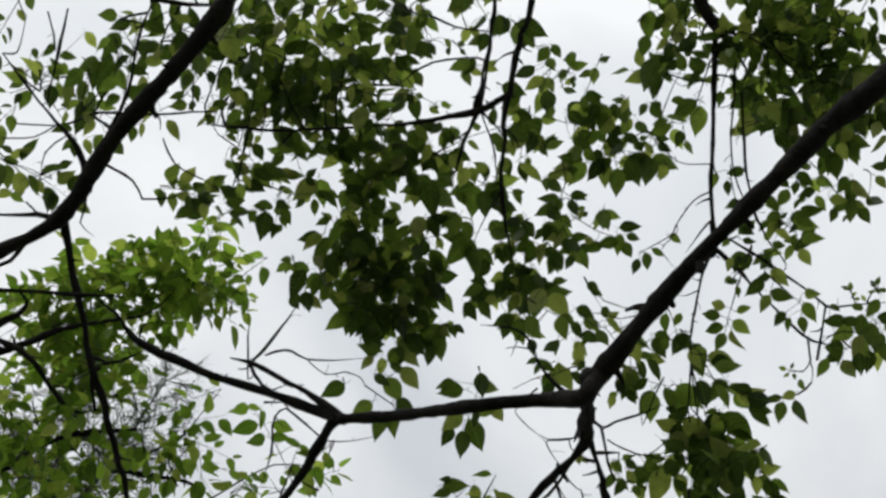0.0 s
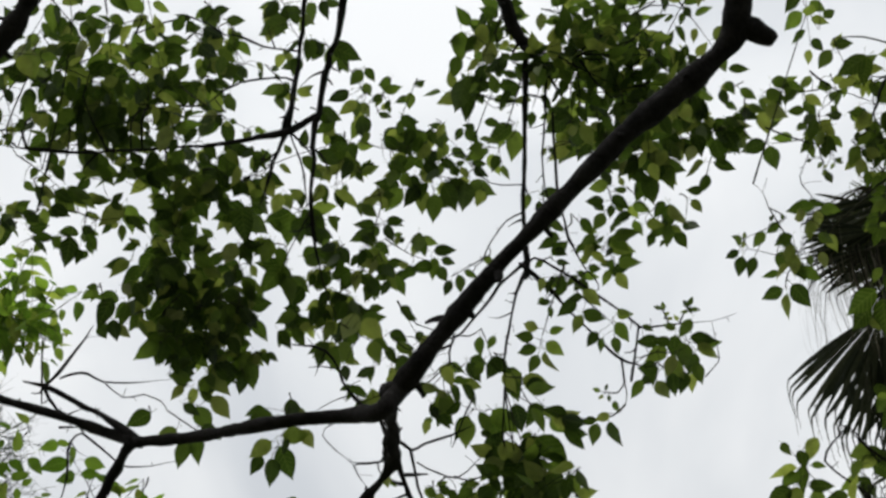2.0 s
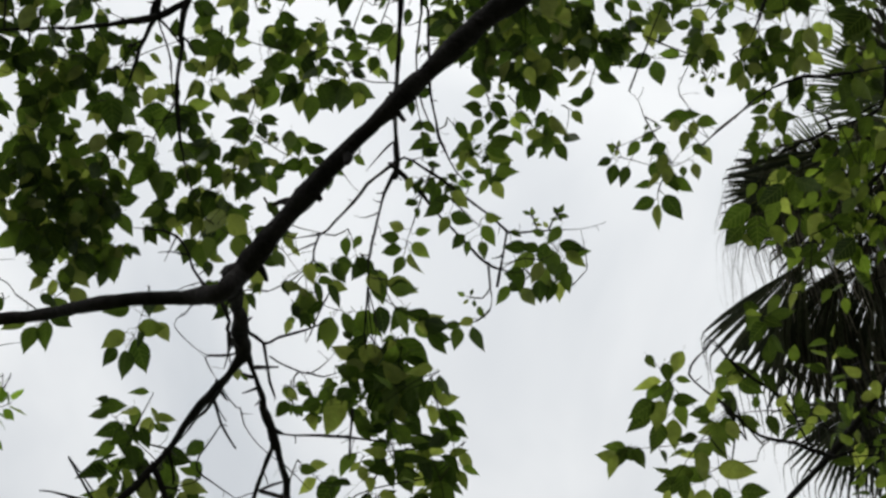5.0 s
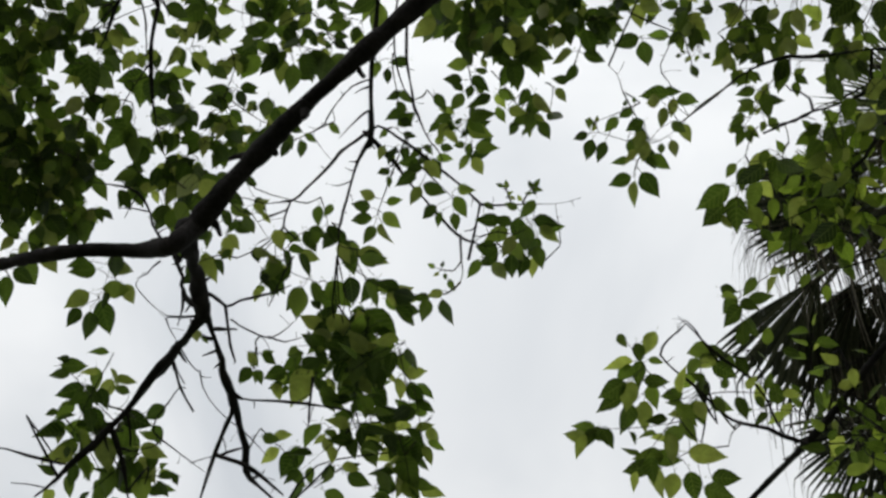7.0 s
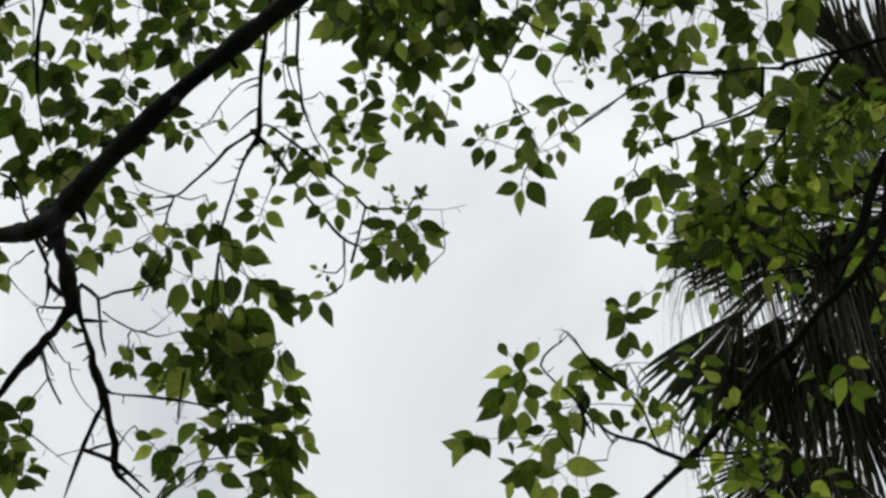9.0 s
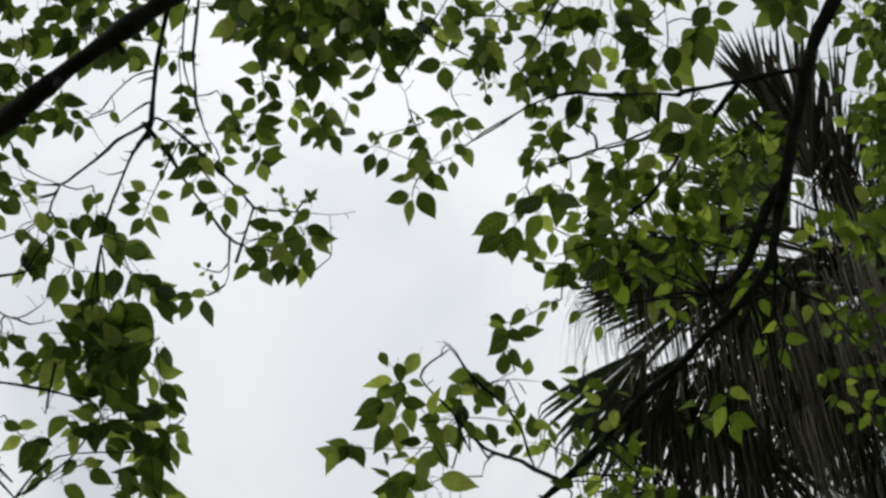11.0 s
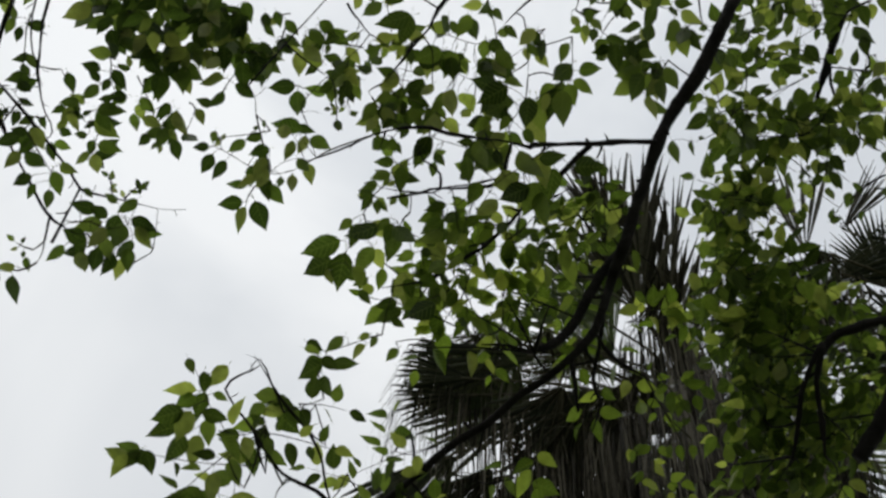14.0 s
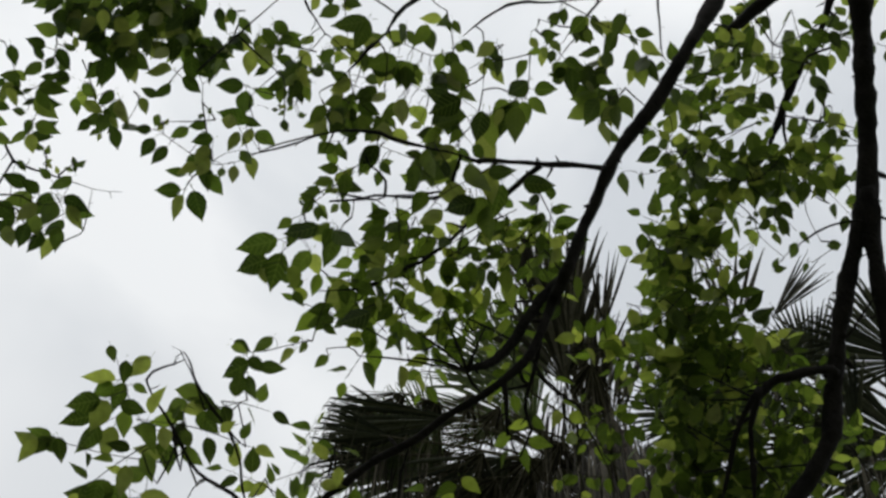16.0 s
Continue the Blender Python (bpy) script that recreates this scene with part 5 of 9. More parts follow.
shoot("right", [(1.263, 1.775, 5.025), (1.256, 1.796, 5.019), (1.225, 1.820, 5.018), (1.225, 1.849, 5.006)],
      (1.212, 1.810, 5.021, 145, 0.063), (1.216, 1.815, 5.005, 105, 0.071), (1.248, 1.834, 5.036, 62, 0.048), (1.210, 1.845, 5.019, 133, 0.060), (1.249, 1.794, 4.958, 78, 0.053), (1.236, 1.841, 4.959, 65, 0.058), (1.254, 1.796, 5.054, 100, 0.054), (1.268, 1.799, 5.041, 51, 0.057), more=1.2)
shoot("right", [(1.295, 1.693, 5.075), (1.289, 1.706, 5.072), (1.280, 1.726, 5.067)],
      (1.280, 1.726, 5.067, 55, 0.049), (1.289, 1.710, 5.088, 103, 0.061), (1.297, 1.713, 5.085, 36, 0.058), more=1.2)
shoot("right", [(1.428, 1.859, 5.077), (1.423, 1.883, 5.068), (1.444, 1.925, 5.043), (1.399, 1.964, 5.041)],
      (1.358, 1.981, 5.057, 59, 0.053), (1.395, 1.960, 5.040, 76, 0.034), (1.408, 1.946, 5.036, -20, 0.017), (1.430, 1.913, 5.095, 140, 0.064), (1.406, 1.873, 4.989, 60, 0.035), (1.454, 1.929, 5.033, 122, 0.039), (1.465, 1.943, 5.030, 106, 0.054), (1.413, 1.859, 5.025, 141, 0.037), (1.379, 1.873, 5.100, 137, 0.032), more=0.2)
shoot("right", [(1.647, 1.868, 5.511), (1.613, 1.904, 5.509), (1.554, 1.920, 5.522), (1.530, 1.939, 5.522)],
      (1.532, 1.950, 5.551, 125, 0.038), (1.537, 1.938, 5.515, 109, 0.049), (1.549, 1.918, 5.551, 33, 0.070), (1.577, 1.943, 5.553, 93, 0.058), (1.601, 1.940, 5.514, 30, 0.043), (1.570, 1.840, 5.512, 109, 0.045), (1.625, 1.876, 5.456, 135, 0.033), more=1.3)
shoot("right", [(1.588, 1.761, 5.647), (1.633, 1.765, 5.632), (1.705, 1.765, 5.607), (1.748, 1.749, 5.597)],
      (1.606, 1.735, 5.646, 101, 0.080), (1.612, 1.741, 5.619, 70, 0.061), (1.642, 1.784, 5.628, 76, 0.061), (1.673, 1.751, 5.616, 75, 0.068), (1.673, 1.811, 5.636, 122, 0.058), (1.710, 1.766, 5.606, 77, 0.054), (1.741, 1.766, 5.594, 78, 0.047), (1.753, 1.734, 5.572, 70, 0.053), (1.751, 1.710, 5.627, 30, 0.041), (1.713, 1.827, 5.542, 96, 0.051), more=1.3)
shoot("right", [(1.703, 1.855, 5.540), (1.719, 1.862, 5.531), (1.777, 1.892, 5.499)],
      (1.722, 1.901, 5.576, 90, 0.066), (1.716, 1.824, 5.486, 40, 0.054), (1.748, 1.864, 5.423, -179, 0.023), more=1.3)
shoot("right", [(1.794, 1.625, 5.581), (1.785, 1.654, 5.576), (1.836, 1.636, 5.562)],
      (1.810, 1.685, 5.656, 100, 0.042), (1.830, 1.621, 5.530, 99, 0.040), more=1.3)
shoot("right", [(1.839, 1.744, 5.350), (1.863, 1.781, 5.326), (1.834, 1.830, 5.320), (1.876, 1.881, 5.283)],
      (1.807, 1.839, 5.352, 100, 0.058), (1.797, 1.805, 5.311, 130, 0.041), (1.824, 1.832, 5.304, 90, 0.062), (1.819, 1.851, 5.305, 24, 0.036), (1.857, 1.868, 5.318, -3, 0.047), (1.862, 1.781, 5.311, 92, 0.055), (1.885, 1.788, 5.326, 4, 0.030), (1.889, 1.792, 5.305, 91, 0.040), (1.856, 1.741, 5.310, 120, 0.054), (1.910, 1.847, 5.269, 80, 0.038), (1.875, 1.880, 5.245, 45, 0.043), (1.880, 1.909, 5.270, 55, 0.047), more=0.6)
shoot("right", [(1.762, 2.053, 5.262), (1.783, 2.065, 5.249), (1.804, 2.086, 5.230), (1.872, 2.101, 5.195)],
      (1.770, 2.033, 5.224, -176, 0.023), (1.832, 2.072, 5.285, 21, 0.027), (1.781, 2.082, 5.240, 52, 0.041), (1.790, 2.125, 5.216, 55, 0.025), (1.894, 2.064, 5.223, 101, 0.044), (1.855, 2.132, 5.170, -30, 0.030), more=0.6)
shoot("right", [(1.947, 2.037, 5.223), (1.982, 2.025, 5.212), (1.945, 2.089, 5.200)],
      (1.942, 2.101, 5.213, 87, 0.025), (1.994, 2.023, 5.219, 150, 0.041), more=0.6)
shoot("right", [(1.533, 2.017, 5.360), (1.567, 1.997, 5.357), (1.606, 2.012, 5.338), (1.672, 1.995, 5.321)],
      (1.558, 2.023, 5.382, 97, 0.051), (1.567, 2.028, 5.320, 91, 0.063), (1.578, 1.987, 5.315, 56, 0.054), (1.606, 2.019, 5.299, 91, 0.063), (1.580, 1.964, 5.351, 23, 0.037), (1.642, 1.999, 5.395, 41, 0.055), (1.549, 1.951, 5.336, 110, 0.046), (1.597, 2.076, 5.319, 87, 0.055), (1.634, 1.997, 5.248, 85, 0.060), (1.673, 1.969, 5.331, 41, 0.053), (1.680, 1.954, 5.371, 109, 0.047), (1.684, 2.022, 5.296, 79, 0.053), more=1)
shoot("right", [(1.575, 2.232, 5.266), (1.586, 2.243, 5.257), (1.648, 2.299, 5.206)],
      (1.578, 2.258, 5.262, 136, 0.045), (1.604, 2.242, 5.280, 85, 0.069), (1.651, 2.307, 5.228, 135, 0.058), (1.674, 2.330, 5.262, 107, 0.065), more=1)
shoot("right", [(1.695, 1.997, 5.359), (1.717, 1.970, 5.361), (1.786, 1.957, 5.340), (1.822, 1.949, 5.329)],
      (1.704, 1.945, 5.353, 36, 0.047), (1.726, 1.956, 5.359, 100, 0.060), (1.785, 1.957, 5.338, 103, 0.054), (1.782, 1.906, 5.367, 115, 0.051), (1.801, 1.922, 5.347, 21, 0.052), (1.817, 1.960, 5.334, 85, 0.061), (1.767, 1.977, 5.272, 31, 0.061), (1.852, 1.962, 5.345, 59, 0.062), (1.719, 2.021, 5.317, 37, 0.047), more=1)
shoot("right", [(0.669, 2.163, 4.669), (0.681, 2.188, 4.653), (0.652, 2.246, 4.623), (0.693, 2.283, 4.595)],
      (0.626, 2.293, 4.624, 56, 0.033), (0.634, 2.286, 4.655, 141, 0.071), (0.654, 2.251, 4.640, 87, 0.079), (0.637, 2.226, 4.643, 146, 0.087), (0.677, 2.240, 4.585, 60, 0.050), (0.720, 2.269, 4.719, 110, 0.068), (0.718, 2.289, 4.625, 138, 0.037), (0.698, 2.277, 4.551, 42, 0.036), (0.662, 2.168, 4.636, 94, 0.052), (0.650, 2.181, 4.665, 129, 0.036), (0.700, 2.146, 4.612, 140, 0.072), more=0.3)
shoot("right", [(0.779, 2.385, 4.566), (0.756, 2.397, 4.562), (0.693, 2.435, 4.546), (0.648, 2.453, 4.539)],
      (0.623, 2.431, 4.537, 15, 0.037), (0.674, 2.488, 4.564, 145, 0.058), (0.694, 2.481, 4.555, -8, 0.053), (0.686, 2.357, 4.483, 119, 0.045), (0.751, 2.414, 4.553, 127, 0.043), (0.745, 2.359, 4.520, 140, 0.027), (0.771, 2.412, 4.597, 97, 0.029), more=0.3)
shoot("right", [(0.770, 2.152, 4.708), (0.757, 2.183, 4.692), (0.823, 2.199, 4.672), (0.821, 2.256, 4.640)],
      (0.742, 2.192, 4.712, 96, 0.048), (0.737, 2.170, 4.660, 28, 0.062), (0.757, 2.222, 4.744, 88, 0.072), (0.812, 2.257, 4.723, 142, 0.044), (0.807, 2.194, 4.635, 11, 0.028), (0.852, 2.190, 4.688, 61, 0.036), (0.846, 2.155, 4.666, 142, 0.053), (0.844, 2.143, 4.700, 134, 0.055), (0.866, 2.193, 4.617, 135, 0.054), (0.819, 2.294, 4.694, 121, 0.070), (0.819, 2.246, 4.606, 7, 0.048), (0.797, 2.267, 4.625, 54, 0.041), more=0.3)
shoot("right", [(0.898, 2.267, 4.630), (0.878, 2.285, 4.624), (0.829, 2.321, 4.610), (0.793, 2.341, 4.604)],
      (0.791, 2.311, 4.596, 152, 0.048), (0.809, 2.334, 4.595, 150, 0.062), (0.788, 2.346, 4.578, 21, 0.032), (0.848, 2.302, 4.613, 142, 0.053), (0.869, 2.279, 4.580, 137, 0.072), (0.879, 2.263, 4.619, 64, 0.029), more=0.3)
shoot("right", [(0.810, 2.383, 4.549), (0.819, 2.392, 4.541)],
      (0.817, 2.386, 4.531, 118, 0.036), more=0.3)
shoot("right", [(0.875, 2.142, 4.691), (0.883, 2.153, 4.684)],
      (0.882, 2.148, 4.675, 122, 0.041), more=0.3)
shoot("main", [(-0.812, 2.127, 5.083), (-0.768, 2.150, 5.079), (-0.700, 2.191, 5.066), (-0.657, 2.213, 5.060)],
      (-0.810, 2.161, 5.097, 57, 0.057), (-0.771, 2.125, 5.108, 21, 0.045), (-0.735, 2.123, 5.048, 112, 0.053), (-0.769, 2.217, 5.073, 66, 0.041), (-0.721, 2.202, 5.074, 101, 0.082), (-0.697, 2.194, 5.042, 97, 0.065), (-0.691, 2.203, 5.085, 64, 0.062), (-0.686, 2.162, 5.102, 156, 0.040), (-0.687, 2.225, 5.059, 65, 0.048), (-0.658, 2.238, 5.044, 32, 0.044), (-0.640, 2.156, 5.122, 117, 0.053), (-0.624, 2.199, 5.044, 72, 0.044), more=1.6)
shoot("main", [(-0.571, 2.034, 5.167), (-0.573, 2.056, 5.154), (-0.589, 2.096, 5.127), (-0.603, 2.142, 5.097)],
      (-0.661, 2.092, 5.097, 41, 0.038), (-0.626, 2.119, 5.132, 79, 0.037), (-0.582, 2.086, 5.136, 121, 0.054), (-0.560, 2.090, 5.123, 115, 0.053), (-0.570, 2.051, 5.125, 152, 0.064), (-0.559, 2.054, 5.146, 73, 0.042), (-0.598, 2.040, 5.159, 128, 0.029), (-0.603, 2.150, 5.080, 32, 0.066), (-0.582, 2.181, 5.129, 120, 0.044), more=1.6)
shoot("main", [(-0.967, 2.199, 4.961), (-0.963, 2.213, 4.953)],
      (-0.942, 2.161, 4.876, 37, 0.055), more=1.7)
shoot("main", [(-0.726, 2.188, 4.921), (-0.759, 2.178, 4.920), (-0.817, 2.177, 4.907), (-0.842, 2.209, 4.880)],
      (-0.841, 2.160, 4.906, 120, 0.058), (-0.828, 2.163, 4.896, 68, 0.052), (-0.812, 2.171, 4.922, 123, 0.050), (-0.781, 2.174, 4.927, 84, 0.057), (-0.821, 2.258, 4.943, 66, 0.034), (-0.751, 2.151, 4.892, 121, 0.058), (-0.830, 2.223, 4.857, 66, 0.059), (-0.869, 2.256, 4.929, 167, 0.060), (-0.736, 2.240, 4.910, 137, 0.086), more=1.7)
shoot("main", [(-0.836, 2.324, 4.896), (-0.832, 2.337, 4.887)],
      (-0.829, 2.327, 4.872, -1, 0.057), more=1.7)
shoot("main", [(-0.585, 2.212, 4.940), (-0.603, 2.217, 4.933), (-0.645, 2.240, 4.910), (-0.697, 2.266, 4.882)],
      (-0.733, 2.259, 4.886, 77, 0.064), (-0.694, 2.283, 4.875, 130, 0.057), (-0.660, 2.233, 4.859, 115, 0.032), (-0.649, 2.241, 4.879, 74, 0.044), (-0.684, 2.221, 4.912, 24, 0.059), (-0.603, 2.207, 4.900, 117, 0.047), (-0.599, 2.230, 4.921, 101, 0.043), (-0.606, 2.211, 4.941, 159, 0.041), (-0.601, 2.215, 4.937, 61, 0.050), more=1.7)
shoot("main", [(-0.934, 2.065, 5.002), (-0.957, 2.088, 4.981), (-0.985, 2.127, 4.948), (-0.998, 2.156, 4.925)],
      (-1.030, 2.103, 4.976, 52, 0.062), (-1.008, 2.134, 4.975, 43, 0.053), (-0.977, 2.100, 4.981, 134, 0.058), (-0.980, 2.061, 4.957, 138, 0.062), (-0.955, 2.105, 5.002, 116, 0.062), (-0.973, 2.135, 4.925, -15, 0.054), (-0.997, 2.169, 4.955, 76, 0.051), (-0.975, 2.138, 4.897, 48, 0.039), (-1.047, 2.162, 4.946, 39, 0.058), (-0.930, 2.083, 4.991, 69, 0.052), (-0.905, 2.144, 4.905, -179, 0.040), more=2.4)
shoot("main", [(-1.057, 2.154, 4.915), (-1.053, 2.168, 4.907)],
      (-1.054, 2.169, 4.909, 23, 0.057), more=2.4)
shoot("main", [(-0.970, 2.216, 4.922), (-0.959, 2.233, 4.913), (-0.935, 2.274, 4.891)],
      (-0.958, 2.210, 4.886, 63, 0.055), (-0.943, 2.215, 4.881, -18, 0.027), (-0.943, 2.268, 4.902, 26, 0.052), (-0.925, 2.274, 4.873, -12, 0.041), more=2.4)
shoot("main", [(-0.869, 2.132, 5.003), (-0.844, 2.134, 5.007), (-0.809, 2.142, 5.010)],
      (-0.859, 2.152, 5.024, 106, 0.051), (-0.823, 2.099, 4.965, 92, 0.083), (-0.811, 2.148, 5.017, 84, 0.056), more=2.4)
shoot("main", [(-1.033, 1.953, 5.008), (-1.004, 1.975, 5.003), (-0.969, 2.006, 4.995), (-0.928, 2.023, 4.995)],
      (-1.010, 1.947, 5.006, 119, 0.053), (-0.982, 1.958, 4.986, 54, 0.045), (-1.026, 1.992, 5.018, 47, 0.055), (-1.004, 2.008, 4.994, 120, 0.054), (-0.972, 2.013, 5.027, 47, 0.056), (-0.960, 1.958, 5.011, 59, 0.048), (-0.942, 2.005, 4.940, 124, 0.048), (-1.003, 2.039, 4.960, 126, 0.044), (-0.963, 2.038, 4.957, 41, 0.051), (-0.921, 2.006, 5.040, -53, 0.035), (-0.911, 2.013, 5.014, 24, 0.050), (-0.911, 2.017, 4.935, 17, 0.047), more=2.4)
shoot("main", [(-0.895, 1.971, 4.948), (-0.865, 1.974, 4.954), (-0.820, 2.006, 4.946), (-0.776, 2.006, 4.956)],
      (-0.862, 1.965, 4.997, 47, 0.056), (-0.841, 1.953, 5.001, 54, 0.043), (-0.871, 1.980, 4.922, 135, 0.047), (-0.889, 2.001, 4.932, 62, 0.051), (-0.856, 2.029, 4.941, 152, 0.045), (-0.818, 2.018, 4.958, 61, 0.040), (-0.807, 2.032, 4.969, 136, 0.040), (-0.793, 2.049, 4.936, -24, 0.036), (-0.759, 2.008, 4.954, 67, 0.052), (-0.773, 1.949, 4.980, 65, 0.045), more=2.4)
shoot("main", [(-1.028, 2.150, 4.854), (-1.003, 2.185, 4.837), (-0.989, 2.237, 4.805), (-0.939, 2.263, 4.801)],
      (-1.008, 2.121, 4.781, 38, 0.055), (-1.003, 2.203, 4.819, 114, 0.051), (-0.986, 2.193, 4.839, 54, 0.044), (-0.966, 2.145, 4.814, 126, 0.058), (-0.970, 2.217, 4.839, 48, 0.048), (-0.969, 2.218, 4.796, 66, 0.046), (-0.957, 2.262, 4.835, 146, 0.038), (-1.011, 2.249, 4.784, 47, 0.047), (-0.937, 2.272, 4.825, 139, 0.053), (-0.960, 2.301, 4.821, 59, 0.050), (-0.922, 2.278, 4.812, 57, 0.059), (-1.023, 2.247, 4.749, 48, 0.047), more=2.6)
shoot("main", [(-0.885, 2.207, 4.759), (-0.864, 2.217, 4.758), (-0.832, 2.231, 4.755), (-0.816, 2.243, 4.751)],
      (-0.876, 2.235, 4.818, 32, 0.053), (-0.851, 2.221, 4.753, 120, 0.055), (-0.873, 2.216, 4.725, 132, 0.038), (-0.842, 2.248, 4.747, 110, 0.046), (-0.827, 2.232, 4.747, 58, 0.049), (-0.828, 2.233, 4.793, 104, 0.056), (-0.804, 2.250, 4.750, 99, 0.042), more=2.6)
shoot("main", [(-0.714, 2.284, 4.803), (-0.709, 2.297, 4.794)],
      (-0.705, 2.282, 4.774, 161, 0.052), more=2.6)
shoot("main", [(-0.538, 2.052, 5.148), (-0.480, 2.076, 5.142), (-0.419, 2.083, 5.145), (-0.378, 2.087, 5.147)],
      (-0.511, 2.015, 5.131, 111, 0.033), (-0.476, 2.066, 5.175, 45, 0.051), (-0.438, 2.091, 5.200, 59, 0.051), (-0.469, 2.080, 5.078, 27, 0.046), (-0.451, 2.075, 5.044, 114, 0.042), (-0.409, 2.111, 5.154, 125, 0.051), (-0.442, 2.180, 5.188, 137, 0.042), (-0.402, 2.024, 5.140, 117, 0.046), (-0.382, 2.038, 5.124, 118, 0.047), (-0.381, 2.100, 5.162, 48, 0.040), (-0.378, 2.097, 5.106, 56, 0.050), (-0.364, 2.070, 5.137, 130, 0.045), more=1.7)
shoot("main", [(-0.545, 2.091, 5.095), (-0.537, 2.104, 5.088), (-0.544, 2.106, 5.085)],
      (-0.548, 2.116, 5.101, 58, 0.027), (-0.534, 2.097, 5.076, -15, 0.043), more=1.7)
shoot("main", [(-0.259, 2.139, 5.117), (-0.298, 2.158, 5.103), (-0.348, 2.146, 5.106), (-0.407, 2.156, 5.094)],
      (-0.440, 2.158, 5.082, 128, 0.067), (-0.398, 2.142, 5.069, 128, 0.061), (-0.406, 2.131, 5.097, 100, 0.042), (-0.377, 2.138, 5.069, 120, 0.048), (-0.361, 2.182, 5.083, 95, 0.070), (-0.337, 2.141, 5.064, 67, 0.070), (-0.349, 2.108, 5.084, 131, 0.046), (-0.329, 2.191, 5.140, 130, 0.037), (-0.338, 2.111, 5.127, 39, 0.045), (-0.283, 2.165, 5.097, 95, 0.070), (-0.272, 2.176, 5.115, -178, 0.037), (-0.323, 2.070, 5.138, 118, 0.048), more=1.7)
shoot("main", [(-0.343, 2.018, 5.166), (-0.327, 2.030, 5.161), (-0.347, 2.045, 5.150)],
      (-0.351, 2.053, 5.162, 63, 0.047), (-0.324, 2.035, 5.170, 122, 0.039), more=1.7)
shoot("main", [(-0.245, 2.150, 5.061), (-0.241, 2.163, 5.052)],
      (-0.242, 2.179, 5.077, 113, 0.043), more=1.7)
shoot("main", [(-0.150, 2.044, 5.127), (-0.194, 2.076, 5.106), (-0.239, 2.068, 5.108), (-0.293, 2.101, 5.085)],
      (-0.272, 2.007, 5.099, 52, 0.045), (-0.232, 2.046, 5.085, 164, 0.038), (-0.230, 2.068, 5.093, 154, 0.054), (-0.217, 2.120, 5.145, 66, 0.055), (-0.200, 2.067, 5.063, 111, 0.040), (-0.259, 2.115, 5.084, 37, 0.038), (-0.291, 2.064, 5.019, 61, 0.032), (-0.316, 2.104, 5.080, 55, 0.030), (-0.167, 2.064, 5.151, 135, 0.043), more=0.8)
shoot("main", [(-0.162, 2.021, 5.152), (-0.158, 2.035, 5.144)],
      (-0.157, 2.024, 5.125, 150, 0.072), more=0.8)
shoot("main", [(-0.505, 2.252, 4.944), (-0.537, 2.269, 4.928), (-0.579, 2.301, 4.898), (-0.630, 2.323, 4.874)],
      (-0.634, 2.285, 4.931, 115, 0.048), (-0.633, 2.323, 4.902, 130, 0.046), (-0.627, 2.356, 4.937, 59, 0.051), (-0.613, 2.342, 4.872, 118, 0.047), (-0.653, 2.322, 4.845, 111, 0.044), (-0.577, 2.338, 4.866, 58, 0.049), (-0.576, 2.280, 4.911, 124, 0.050), (-0.557, 2.280, 4.922, 107, 0.052), (-0.539, 2.300, 4.904, 51, 0.056), (-0.525, 2.311, 4.908, 118, 0.049), (-0.511, 2.226, 4.890, 121, 0.042), (-0.541, 2.257, 4.971, 50, 0.064), more=2.2)
shoot("main", [(-0.497, 2.099, 5.017), (-0.490, 2.140, 4.992), (-0.515, 2.196, 4.952), (-0.505, 2.233, 4.928)],
      (-0.534, 2.111, 4.956, 41, 0.044), (-0.494, 2.137, 5.020, 55, 0.034), (-0.482, 2.140, 5.049, 154, 0.049), (-0.483, 2.191, 4.980, 72, 0.045), (-0.519, 2.190, 4.962, 153, 0.055), (-0.540, 2.175, 4.922, 49, 0.035), (-0.513, 2.275, 5.021, 47, 0.041), (-0.454, 2.228, 4.976, 117, 0.024), (-0.541, 2.198, 4.898, 103, 0.043), (-0.491, 2.242, 4.890, 64, 0.043), more=2.2)
shoot("main", [(-0.482, 2.286, 4.918), (-0.488, 2.301, 4.907), (-0.467, 2.299, 4.911)],
      (-0.485, 2.271, 4.862, 114, 0.039), (-0.465, 2.302, 4.917, 75, 0.050), more=2.2)
shoot("main", [(-0.402, 2.208, 4.962), (-0.397, 2.222, 4.953)],
      (-0.401, 2.246, 4.989, 83, 0.048), more=2.2)
shoot("main", [(-0.240, 2.106, 4.721), (-0.279, 2.119, 4.709), (-0.329, 2.137, 4.692)],
      (-0.333, 2.085, 4.613, 115, 0.036), (-0.316, 2.137, 4.696, 82, 0.043), (-0.301, 2.095, 4.656, 32, 0.030), (-0.255, 2.133, 4.749, 34, 0.032))
shoot("main", [(-1.029, 2.259, 4.718), (-0.998, 2.267, 4.721), (-0.963, 2.284, 4.719), (-0.924, 2.302, 4.717)],
      (-1.012, 2.253, 4.752, 110, 0.041), (-0.968, 2.225, 4.714, 114, 0.049), (-0.961, 2.296, 4.792, 54, 0.044), (-0.974, 2.320, 4.780, 112, 0.059), (-0.951, 2.272, 4.684, 53, 0.040), (-0.987, 2.303, 4.715, 59, 0.049), (-1.008, 2.266, 4.688, 105, 0.055), (-0.927, 2.293, 4.722, 114, 0.052), (-0.988, 2.291, 4.649, 81, 0.035), (-0.956, 2.366, 4.743, 48, 0.039), (-0.909, 2.295, 4.683, 65, 0.046), (-0.907, 2.259, 4.741, 59, 0.049), more=2.4)
